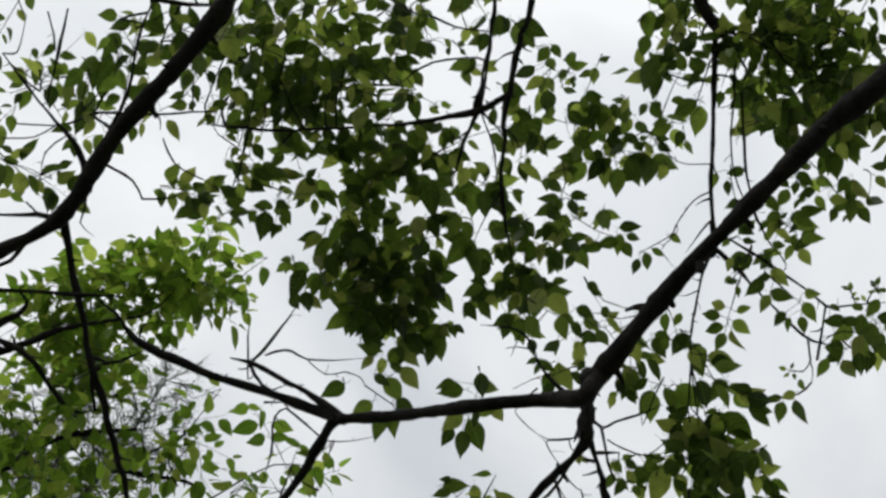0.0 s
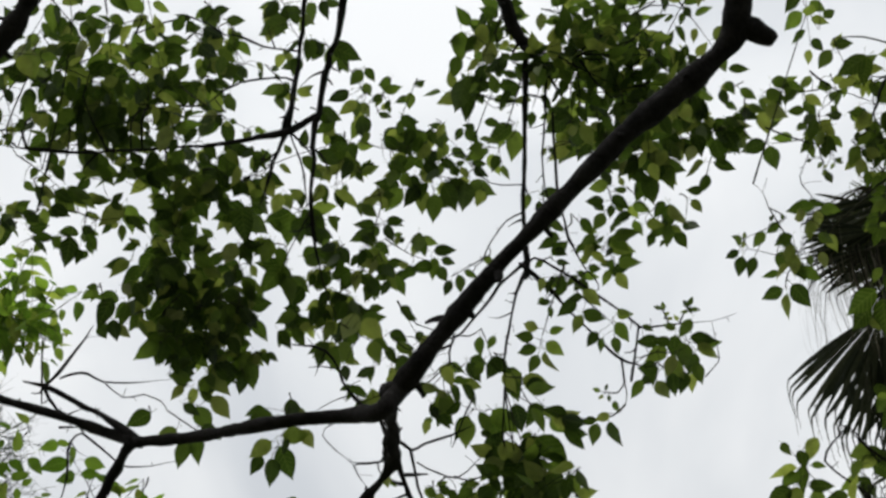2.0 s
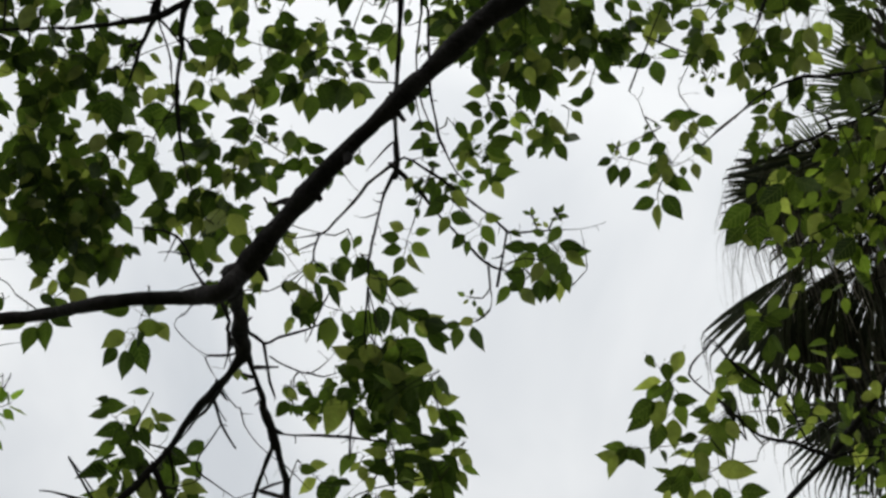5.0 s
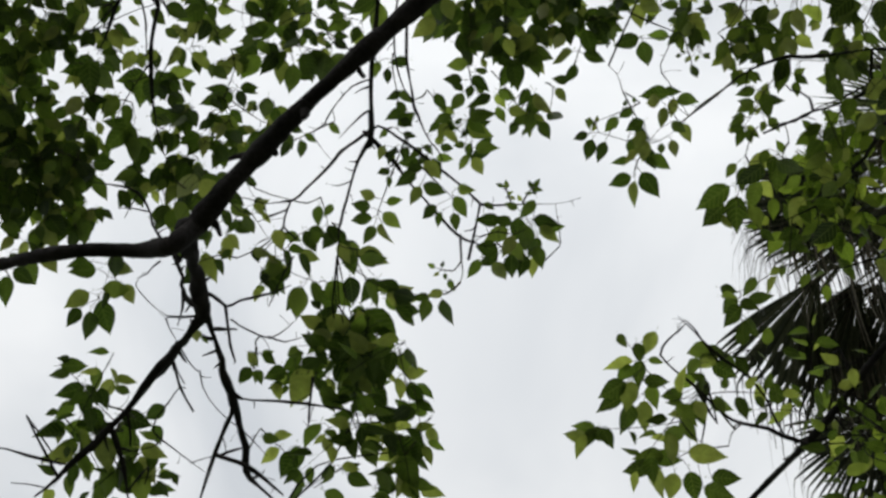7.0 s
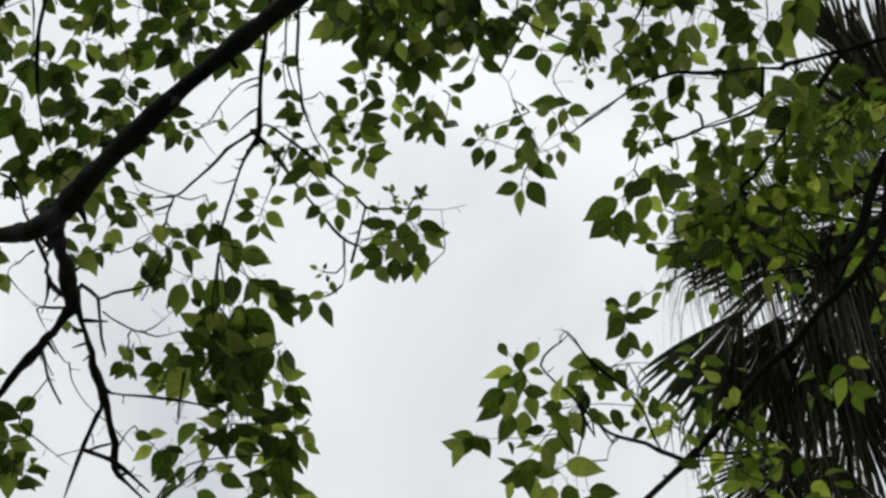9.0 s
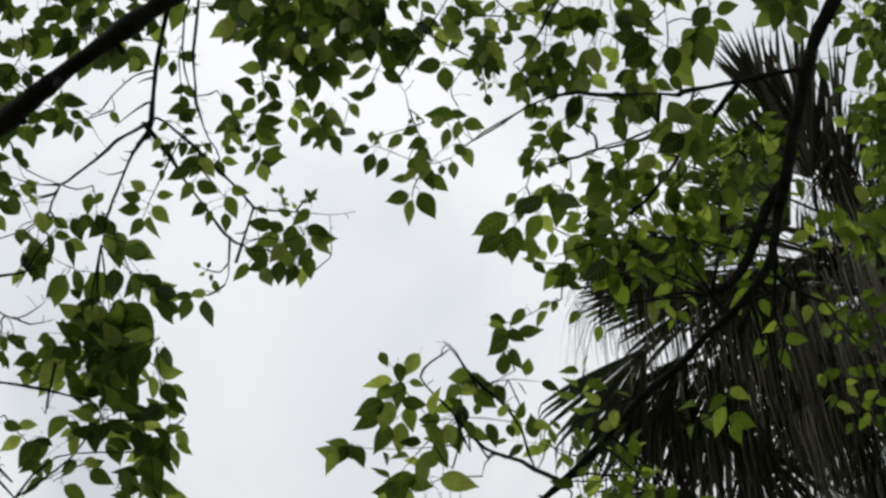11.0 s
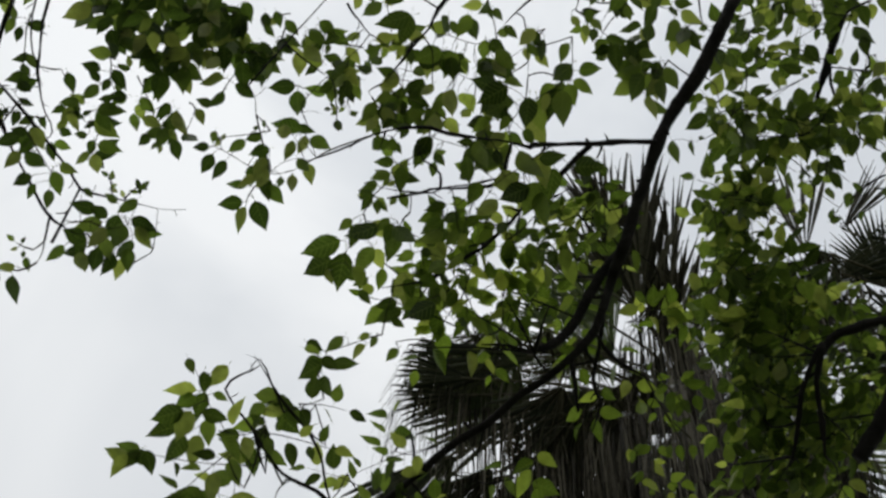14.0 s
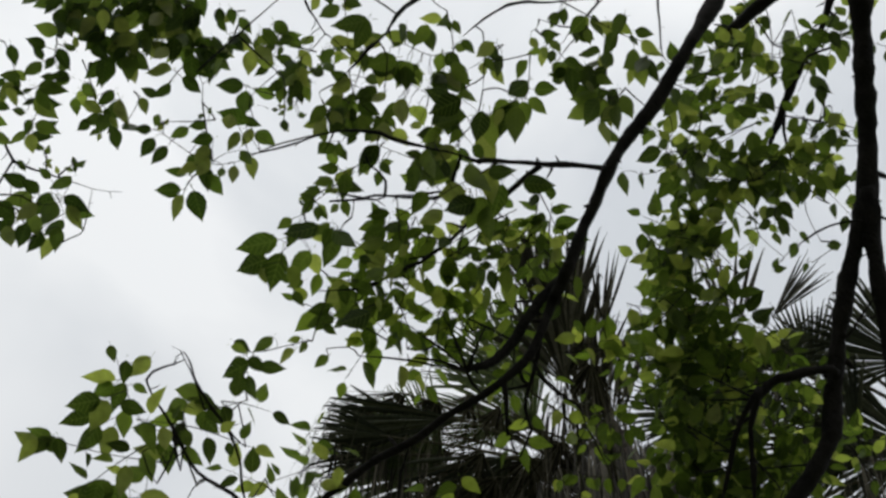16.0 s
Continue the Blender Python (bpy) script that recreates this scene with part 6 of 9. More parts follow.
shoot("main", [(-1.005, 2.335, 4.681), (-1.007, 2.348, 4.669), (-0.984, 2.380, 4.652)],
      (-1.003, 2.336, 4.650, 19, 0.055), (-0.980, 2.373, 4.647, 139, 0.041), more=2.4)
shoot("main", [(-0.863, 2.243, 4.750), (-0.851, 2.264, 4.737), (-0.860, 2.316, 4.695), (-0.820, 2.337, 4.690)],
      (-0.886, 2.272, 4.716, 48, 0.048), (-0.860, 2.264, 4.683, 60, 0.048), (-0.851, 2.250, 4.728, 114, 0.038), (-0.842, 2.266, 4.729, 42, 0.043), (-0.822, 2.246, 4.744, 54, 0.044), (-0.874, 2.324, 4.688, 126, 0.056), (-0.816, 2.319, 4.691, 125, 0.049), (-0.867, 2.354, 4.699, 104, 0.058), (-0.824, 2.338, 4.674, 78, 0.062), (-0.799, 2.330, 4.695, 122, 0.041), (-0.784, 2.318, 4.683, 78, 0.033), (-0.896, 2.319, 4.660, 48, 0.065), more=2.4)
shoot("main", [(-0.837, 2.338, 4.657), (-0.833, 2.351, 4.648)],
      (-0.837, 2.362, 4.662, 101, 0.049), more=2.4)
shoot("main", [(-0.893, 2.323, 4.659), (-0.912, 2.335, 4.644), (-0.956, 2.372, 4.601)],
      (-0.970, 2.361, 4.571, 42, 0.043), (-0.937, 2.375, 4.621, 45, 0.043), (-0.923, 2.348, 4.649, 100, 0.053), (-0.912, 2.326, 4.633, 52, 0.066), (-0.887, 2.288, 4.596, 46, 0.036), more=0.4)
shoot("main", [(-0.570, 2.332, 4.835), (-0.602, 2.338, 4.825), (-0.652, 2.331, 4.821), (-0.708, 2.349, 4.796)],
      (-0.758, 2.350, 4.796, 58, 0.050), (-0.716, 2.314, 4.758, 63, 0.047), (-0.697, 2.368, 4.818, 129, 0.038), (-0.649, 2.320, 4.798, 122, 0.034), (-0.659, 2.289, 4.801, 108, 0.044), (-0.640, 2.317, 4.838, 47, 0.049), (-0.625, 2.344, 4.808, 125, 0.051), (-0.648, 2.391, 4.786, 150, 0.047), (-0.630, 2.359, 4.732, 79, 0.058), (-0.609, 2.394, 4.862, 105, 0.059), (-0.584, 2.318, 4.816, 48, 0.048), (-0.592, 2.277, 4.804, 115, 0.053), more=2.4)
shoot("main", [(-0.575, 2.324, 4.847), (-0.560, 2.336, 4.841), (-0.571, 2.368, 4.815)],
      (-0.554, 2.329, 4.831, 64, 0.047), (-0.576, 2.374, 4.824, 107, 0.052), more=2.4)
shoot("main", [(-0.883, 1.719, 5.302), (-0.868, 1.733, 5.296), (-0.835, 1.764, 5.284)],
      (-0.872, 1.729, 5.296, 112, 0.046), (-0.866, 1.741, 5.302, 66, 0.042), (-0.831, 1.751, 5.261, 10, 0.045), more=1)
shoot("main", [(-0.713, 1.737, 5.350), (-0.695, 1.764, 5.337), (-0.683, 1.809, 5.313), (-0.653, 1.858, 5.287)],
      (-0.725, 1.754, 5.320, 125, 0.043), (-0.709, 1.737, 5.315, 128, 0.053), (-0.679, 1.769, 5.339, 71, 0.055), (-0.693, 1.805, 5.332, 152, 0.081), (-0.729, 1.806, 5.300, 109, 0.038), (-0.644, 1.774, 5.301, 58, 0.037), (-0.638, 1.776, 5.360, 71, 0.056), (-0.665, 1.809, 5.243, 119, 0.056), (-0.634, 1.826, 5.266, 102, 0.051), (-0.708, 1.861, 5.281, 60, 0.050), (-0.664, 1.852, 5.234, 111, 0.053), (-0.609, 1.853, 5.295, 123, 0.050), more=1)
shoot("main", [(-0.604, 1.738, 5.334), (-0.600, 1.753, 5.326)],
      (-0.602, 1.768, 5.354, 75, 0.047), more=1)
shoot("main", [(-0.602, 1.830, 5.252), (-0.552, 1.880, 5.227), (-0.510, 1.943, 5.190), (-0.470, 1.955, 5.184)],
      (-0.586, 1.827, 5.230, 26, 0.077), (-0.569, 1.866, 5.247, 65, 0.045), (-0.510, 1.850, 5.146, 131, 0.045), (-0.517, 1.979, 5.295, 68, 0.035), (-0.550, 1.921, 5.173, 152, 0.055), (-0.533, 1.943, 5.159, 143, 0.050), (-0.523, 1.976, 5.204, 72, 0.040), (-0.471, 1.949, 5.187, 145, 0.029), (-0.463, 1.910, 5.139, -9, 0.043), (-0.447, 1.928, 5.228, 152, 0.034), (-0.524, 2.003, 5.187, 89, 0.061), (-0.452, 1.955, 5.167, 130, 0.024), more=1)
shoot("main", [(-0.649, 1.969, 5.186), (-0.625, 1.981, 5.180), (-0.592, 1.998, 5.172)],
      (-0.636, 1.986, 5.196, 25, 0.061), (-0.612, 1.967, 5.152, 43, 0.037), (-0.593, 2.007, 5.185, 142, 0.054), more=1)
shoot("main", [(-0.488, 1.990, 5.201), (-0.484, 2.004, 5.192)],
      (-0.483, 1.992, 5.172, 19, 0.032), more=1)
shoot("main", [(-0.904, 1.767, 5.235), (-0.870, 1.784, 5.231), (-0.826, 1.801, 5.227), (-0.794, 1.845, 5.206)],
      (-0.886, 1.767, 5.229, 55, 0.055), (-0.842, 1.761, 5.212, 125, 0.058), (-0.839, 1.807, 5.263, 73, 0.040), (-0.808, 1.790, 5.242, 125, 0.043), (-0.842, 1.844, 5.232, 111, 0.053), (-0.893, 1.825, 5.208, 57, 0.046), (-0.828, 1.854, 5.207, 56, 0.046), (-0.763, 1.831, 5.186, 61, 0.027), more=1.4)
shoot("main", [(-0.930, 1.922, 5.211), (-0.901, 1.943, 5.203), (-0.866, 1.978, 5.187), (-0.805, 2.013, 5.173)],
      (-0.932, 1.970, 5.255, 25, 0.069), (-0.908, 1.930, 5.197, 45, 0.056), (-0.875, 1.963, 5.170, 133, 0.063), (-0.852, 1.935, 5.209, 66, 0.043), (-0.857, 1.977, 5.168, 74, 0.024), (-0.818, 2.003, 5.148, 42, 0.029), (-0.790, 2.013, 5.181, 45, 0.026), more=1.4)
shoot("main", [(-0.751, 1.868, 5.236), (-0.724, 1.897, 5.222), (-0.699, 1.931, 5.204)],
      (-0.741, 1.903, 5.276, 23, 0.025), (-0.710, 1.916, 5.212, 156, 0.056), (-0.722, 1.938, 5.210, 84, 0.045), (-0.682, 1.948, 5.234, 22, 0.040), more=1.4)
shoot("main", [(-0.382, 1.932, 5.224), (-0.395, 1.953, 5.210), (-0.426, 2.005, 5.176)],
      (-0.403, 1.987, 5.248, 96, 0.041), (-0.388, 1.933, 5.197, -12, 0.025), (-0.425, 1.990, 5.152, 52, 0.050), more=1.4)
shoot("main", [(-1.280, 1.932, 4.902), (-1.269, 1.968, 4.881), (-1.293, 2.023, 4.834), (-1.274, 2.053, 4.818)],
      (-1.344, 1.967, 4.853, 41, 0.048), (-1.298, 1.960, 4.816, 34, 0.045), (-1.300, 2.021, 4.832, -5, 0.046), (-1.282, 2.005, 4.777, 41, 0.048), (-1.347, 2.079, 4.839, 35, 0.031), (-1.271, 2.052, 4.816, 136, 0.030), (-1.241, 2.035, 4.813, 69, 0.032), (-1.240, 1.972, 4.847, 34, 0.045), (-1.277, 1.938, 4.882, 62, 0.049), (-1.230, 1.961, 4.887, 56, 0.062), (-1.200, 2.034, 4.808, 107, 0.067), more=1.2)
shoot("main", [(-1.233, 1.987, 4.857), (-1.185, 2.003, 4.859), (-1.145, 2.024, 4.855), (-1.084, 2.032, 4.864)],
      (-1.201, 1.947, 4.886, 51, 0.057), (-1.175, 1.966, 4.865, 39, 0.048), (-1.170, 2.030, 4.885, 20, 0.028), (-1.187, 2.055, 4.872, 38, 0.034), (-1.168, 2.048, 4.832, 64, 0.041), (-1.117, 2.046, 4.867, 136, 0.032), (-1.177, 2.044, 4.773, 108, 0.036), (-1.095, 2.056, 4.873, 90, 0.040), (-1.085, 2.005, 4.882, 139, 0.066), (-1.073, 2.042, 4.881, 53, 0.051), more=1.2)
shoot("main", [(-1.165, 2.187, 4.824), (-1.159, 2.210, 4.808), (-1.155, 2.261, 4.768)],
      (-1.163, 2.151, 4.749, 143, 0.032), (-1.138, 2.226, 4.813, 128, 0.075), (-1.132, 2.236, 4.744, 85, 0.050), (-1.177, 2.276, 4.777, 64, 0.042), more=1.2)
shoot("main", [(-1.074, 2.065, 4.828), (-1.060, 2.078, 4.822), (-1.073, 2.108, 4.796)],
      (-1.054, 2.069, 4.808, 161, 0.034), (-1.078, 2.111, 4.802, 148, 0.057), more=1.2)
shoot("main", [(-1.003, 2.193, 4.885), (-1.022, 2.214, 4.865), (-1.070, 2.232, 4.840), (-1.085, 2.270, 4.806)],
      (-1.120, 2.215, 4.844, 37, 0.041), (-1.081, 2.197, 4.829, 67, 0.062), (-1.105, 2.240, 4.799, 113, 0.050), (-1.083, 2.282, 4.837, 123, 0.057), (-1.055, 2.240, 4.836, 133, 0.052), (-1.081, 2.250, 4.746, 57, 0.047), (-1.058, 2.302, 4.825, 68, 0.049), (-1.026, 2.265, 4.842, 126, 0.052), (-1.014, 2.256, 4.873, 61, 0.049), (-1.030, 2.195, 4.863, 80, 0.059), (-1.076, 2.202, 4.899, 138, 0.059), (-0.987, 2.196, 4.838, 130, 0.069), more=2.2)
shoot("main", [(-1.029, 2.146, 4.913), (-1.000, 2.190, 4.887), (-0.954, 2.254, 4.847), (-0.943, 2.292, 4.818)],
      (-1.039, 2.157, 4.881, 137, 0.058), (-1.008, 2.198, 4.909, 61, 0.052), (-0.973, 2.254, 4.888, 73, 0.061), (-0.921, 2.191, 4.868, 39, 0.050), (-0.984, 2.271, 4.824, 123, 0.057), (-0.903, 2.254, 4.858, 123, 0.055), (-0.964, 2.313, 4.851, 128, 0.053), (-0.943, 2.316, 4.831, -23, 0.045), more=2.2)
shoot("main", [(-0.901, 2.303, 4.746), (-0.959, 2.295, 4.742), (-1.029, 2.300, 4.722)],
      (-1.034, 2.309, 4.735, 150, 0.066), (-1.032, 2.322, 4.738, 84, 0.041), (-1.018, 2.328, 4.799, 83, 0.076), (-0.945, 2.255, 4.700, 87, 0.072), (-0.913, 2.299, 4.723, 73, 0.057), more=2.2)
shoot("main", [(-0.851, 2.230, 4.913), (-0.864, 2.270, 4.880), (-0.862, 2.327, 4.834)],
      (-0.856, 2.212, 4.866, 108, 0.056), (-0.832, 2.240, 4.855, 55, 0.053), (-0.884, 2.314, 4.864, 114, 0.058), (-0.895, 2.345, 4.860, 55, 0.054), (-0.827, 2.317, 4.818, 114, 0.058), more=2.2)
shoot("main", [(-0.042, 1.883, 4.826), (-0.073, 1.888, 4.822), (-0.098, 1.891, 4.818)],
      (-0.099, 1.905, 4.843, 107, 0.023), (-0.091, 1.896, 4.829, 54, 0.018), (-0.054, 1.863, 4.784, 40, 0.020))
shoot("main", [(-0.110, 1.971, 4.790), (-0.110, 2.003, 4.770), (-0.097, 2.069, 4.729), (-0.099, 2.113, 4.701)],
      (-0.142, 1.994, 4.792, 107, 0.036), (-0.121, 1.989, 4.756, 89, 0.033), (-0.077, 1.996, 4.800, 171, 0.039), (-0.097, 2.049, 4.757, 145, 0.034), (-0.096, 2.048, 4.755, 43, 0.035), (-0.101, 2.062, 4.735, 51, 0.031), (-0.083, 2.090, 4.739, 161, 0.047), (-0.094, 2.079, 4.692, 30, 0.030), (-0.100, 2.102, 4.701, -35, 0.045), (-0.123, 2.103, 4.685, 133, 0.024), (-0.089, 2.133, 4.713, 13, 0.028))
shoot("main", [(-0.025, 2.129, 4.663), (-0.042, 2.134, 4.659), (-0.090, 2.133, 4.656), (-0.118, 2.155, 4.640)],
      (-0.126, 2.162, 4.621, 148, 0.020), (-0.106, 2.130, 4.624, 119, 0.017), (-0.103, 2.124, 4.651, 107, 0.023), (-0.080, 2.130, 4.660, 99, 0.033), (-0.047, 2.130, 4.649, 141, 0.033), (-0.043, 2.155, 4.699, 41, 0.027), (-0.035, 2.166, 4.680, 128, 0.029))
shoot("main", [(-0.037, 2.146, 4.911), (0.004, 2.189, 4.885), (0.021, 2.215, 4.869), (0.048, 2.233, 4.857)],
      (-0.017, 2.117, 4.852, 60, 0.044), (0.018, 2.192, 4.877, 153, 0.043), (0.012, 2.196, 4.864, 50, 0.038), (0.005, 2.213, 4.878, 106, 0.043), (-0.008, 2.215, 4.877, 137, 0.032), (0.028, 2.255, 4.931, -41, 0.021), (0.001, 2.206, 4.827, 33, 0.043), (0.060, 2.196, 4.866, -14, 0.059), (0.057, 2.259, 4.926, 20, 0.059), (0.058, 2.235, 4.883, 125, 0.026), (0.052, 2.265, 4.864, 168, 0.028), (-0.006, 2.246, 4.825, 11, 0.031), more=0.5)
shoot("main", [(-0.049, 2.281, 4.860), (-0.056, 2.297, 4.849), (-0.030, 2.299, 4.848)],
      (-0.059, 2.301, 4.853, 119, 0.047), (-0.026, 2.300, 4.852, 58, 0.041), more=0.5)
shoot("main", [(0.047, 2.109, 4.990), (0.063, 2.136, 4.973), (0.067, 2.161, 4.958), (0.096, 2.194, 4.937)],
      (0.058, 2.107, 4.963, 175, 0.050), (0.068, 2.143, 4.966, 41, 0.050), (0.045, 2.135, 4.935, -178, 0.042), (0.066, 2.161, 4.953, 104, 0.030), (0.046, 2.180, 4.949, 126, 0.045), (0.104, 2.136, 4.975, -167, 0.030), (0.085, 2.191, 4.918, 171, 0.029), (0.113, 2.197, 4.960, 169, 0.042), more=0.5)
shoot("main", [(0.069, 2.299, 4.943), (0.069, 2.317, 4.931), (0.066, 2.338, 4.917)],
      (0.064, 2.319, 4.944, 99, 0.036), (0.076, 2.305, 4.905, -2, 0.053), (0.058, 2.349, 4.940, 112, 0.040), (0.072, 2.330, 4.901, 61, 0.047), more=0.5)
shoot("main", [(0.118, 2.211, 5.096), (0.155, 2.248, 5.072), (0.188, 2.289, 5.045), (0.222, 2.306, 5.033)],
      (0.141, 2.192, 5.063, 103, 0.017), (0.136, 2.268, 5.098, 28, 0.045), (0.132, 2.284, 5.049, 69, 0.042), (0.157, 2.266, 5.008, 7, 0.044), (0.208, 2.241, 5.062, 120, 0.048), (0.205, 2.283, 5.051, 70, 0.026), (0.226, 2.260, 5.074, 59, 0.063), (0.213, 2.276, 5.012, 97, 0.052), (0.221, 2.276, 5.007, 36, 0.031), (0.182, 2.318, 5.034, 122, 0.038), (0.206, 2.318, 5.006, 124, 0.024), (0.234, 2.317, 5.035, 61, 0.048), more=0.5)
shoot("main", [(0.249, 2.232, 5.076), (0.267, 2.242, 5.069), (0.259, 2.293, 5.036)],
      (0.270, 2.212, 5.019, 46, 0.036), (0.255, 2.298, 5.044, 33, 0.050), more=0.5)
shoot("main", [(-0.032, 2.009, 5.222), (-0.014, 2.037, 5.207), (-0.010, 2.068, 5.190), (0.008, 2.095, 5.175)],
      (-0.048, 2.042, 5.191, 134, 0.031), (-0.020, 2.043, 5.171, 148, 0.066), (-0.008, 2.075, 5.216, 28, 0.041), (-0.008, 2.043, 5.214, 133, 0.049), (-0.022, 2.096, 5.210, 120, 0.048), (0.007, 2.068, 5.176, 128, 0.043), (0.014, 2.019, 5.158, 20, 0.052), (0.000, 2.090, 5.173, 104, 0.051), (0.023, 2.072, 5.171, 53, 0.043), (-0.023, 2.034, 5.239, 54, 0.049), (0.021, 2.107, 5.177, 109, 0.060), (-0.018, 2.081, 5.116, 148, 0.063), more=1.7)
shoot("main", [(0.052, 1.969, 5.163), (0.051, 2.020, 5.135), (0.066, 2.068, 5.108), (0.063, 2.107, 5.086)],
      (0.047, 1.998, 5.183, 124, 0.042), (0.047, 2.020, 5.162, 38, 0.049), (0.062, 2.021, 5.109, 109, 0.038), (0.049, 2.055, 5.115, 133, 0.048), (0.083, 2.062, 5.130, 65, 0.067), (0.069, 2.074, 5.123, 109, 0.059), (0.036, 2.100, 5.125, 144, 0.041), (0.080, 2.099, 5.100, 113, 0.040), (0.037, 2.105, 5.082, 62, 0.051), (0.065, 2.114, 5.071, 25, 0.044), more=1.7)
shoot("main", [(0.122, 2.022, 5.234), (0.147, 2.038, 5.226), (0.174, 2.061, 5.213), (0.194, 2.087, 5.198)],
      (0.115, 2.011, 5.150, 58, 0.054), (0.142, 2.041, 5.219, 30, 0.064), (0.148, 2.025, 5.234, 125, 0.054), (0.156, 2.036, 5.170, 104, 0.050), (0.183, 2.053, 5.230, 46, 0.064), (0.143, 2.073, 5.180, 120, 0.047), (0.185, 2.098, 5.226, 131, 0.041), (0.197, 2.063, 5.206, 123, 0.049), (0.197, 2.032, 5.255, 56, 0.052), (0.199, 2.115, 5.230, 118, 0.057), (0.172, 2.114, 5.198, 127, 0.056), (0.224, 2.043, 5.186, 121, 0.051), more=2)
shoot("main", [(0.100, 2.087, 5.109), (0.136, 2.099, 5.102), (0.153, 2.135, 5.081), (0.203, 2.134, 5.081)],
      (0.130, 2.101, 5.173, 101, 0.056), (0.158, 2.090, 5.103, 31, 0.050), (0.118, 2.093, 5.078, 113, 0.053), (0.145, 2.118, 5.097, 133, 0.068), (0.139, 2.124, 5.080, 109, 0.050), (0.186, 2.118, 5.125, 121, 0.045), (0.126, 2.146, 5.076, 36, 0.057), (0.199, 2.126, 5.086, 144, 0.049), (0.199, 2.124, 5.057, 107, 0.042), (0.167, 2.170, 5.079, 82, 0.069), (0.211, 2.089, 5.065, 122, 0.048), (0.214, 2.154, 5.095, 75, 0.058), more=2)
shoot("main", [(0.218, 2.096, 5.208), (0.220, 2.110, 5.200), (0.242, 2.149, 5.177)],
      (0.219, 2.086, 5.152, 43, 0.050), (0.239, 2.103, 5.103, 77, 0.042), more=2)
shoot("main", [(0.221, 2.035, 5.245), (0.250, 2.047, 5.238), (0.291, 2.061, 5.228), (0.311, 2.094, 5.209)],
      (0.221, 2.110, 5.306, 102, 0.059), (0.237, 2.037, 5.204, 59, 0.056), (0.252, 2.067, 5.176, 115, 0.054), (0.280, 2.056, 5.255, 118, 0.056), (0.257, 2.015, 5.221, 112, 0.051), (0.294, 2.066, 5.205, 115, 0.062), (0.307, 2.045, 5.222, 66, 0.060), (0.282, 2.109, 5.223, 123, 0.053), (0.327, 2.055, 5.213, 112, 0.052), (0.313, 2.029, 5.256, 54, 0.049), (0.322, 2.094, 5.200, 37, 0.046), (0.315, 2.095, 5.174, 96, 0.049), more=2)
shoot("main", [(0.410, 2.096, 5.168), (0.384, 2.101, 5.167), (0.339, 2.113, 5.163), (0.270, 2.124, 5.161)],
      (0.226, 2.106, 5.134, 64, 0.053), (0.268, 2.127, 5.159, 104, 0.051), (0.288, 2.118, 5.118, 115, 0.045), (0.294, 2.095, 5.132, 73, 0.057), (0.325, 2.144, 5.205, 61, 0.046), (0.344, 2.128, 5.152, 72, 0.064), (0.343, 2.111, 5.162, -50, 0.041), (0.350, 2.109, 5.186, 43, 0.049), (0.369, 2.103, 5.150, 61, 0.063), (0.375, 2.077, 5.173, 43, 0.039), (0.391, 2.099, 5.185, 24, 0.047), (0.398, 2.120, 5.167, 28, 0.041), more=2)
shoot("main", [(0.420, 2.027, 5.177), (0.418, 2.048, 5.166), (0.416, 2.107, 5.132)],
      (0.410, 2.069, 5.188, 31, 0.050), (0.426, 2.031, 5.150, 28, 0.041), (0.414, 2.088, 5.100, 106, 0.044), more=2)
shoot("main", [(0.425, 2.012, 5.228), (0.402, 2.022, 5.224), (0.371, 2.040, 5.217)],
      (0.367, 2.021, 5.212, 71, 0.042), (0.391, 2.042, 5.279, 53, 0.037), (0.373, 2.034, 5.173, 34, 0.032), (0.417, 2.031, 5.225, 38, 0.045), more=0.1)
shoot("main", [(0.333, 2.150, 5.114), (0.326, 2.165, 5.105), (0.311, 2.204, 5.082)],
      (0.313, 2.163, 5.107, 142, 0.064), (0.341, 2.182, 5.130, 26, 0.054), (0.319, 2.184, 5.084, 116, 0.050), (0.303, 2.209, 5.053, -175, 0.038), more=0.1)
shoot("main", [(0.570, 2.158, 5.169), (0.521, 2.165, 5.171), (0.480, 2.166, 5.175)],
      (0.482, 2.177, 5.197, 161, 0.060), (0.491, 2.184, 5.190, 79, 0.062), (0.561, 2.194, 5.230, -179, 0.050), more=0.1)
shoot("right", [(0.611, 2.033, 5.200), (0.571, 2.038, 5.202), (0.515, 2.040, 5.208), (0.475, 2.049, 5.207)],
      (0.475, 2.025, 5.197, 23, 0.054), (0.471, 2.047, 5.203, 37, 0.039), (0.477, 2.067, 5.194, 39, 0.060), (0.512, 2.052, 5.206, 113, 0.033), (0.496, 2.009, 5.225, 29, 0.048), (0.525, 2.028, 5.220, 14, 0.051), (0.546, 2.004, 5.157, 143, 0.041), (0.530, 2.105, 5.203, 175, 0.039), (0.570, 2.036, 5.180, 36, 0.049), (0.564, 2.055, 5.146, 179, 0.040), (0.594, 2.015, 5.237, 128, 0.042), more=0.6)
shoot("right", [(0.644, 2.016, 5.242), (0.650, 2.030, 5.234), (0.661, 2.055, 5.218)],
      (0.652, 2.040, 5.248, 0, 0.038), (0.661, 2.057, 5.224, 128, 0.042), more=0.6)
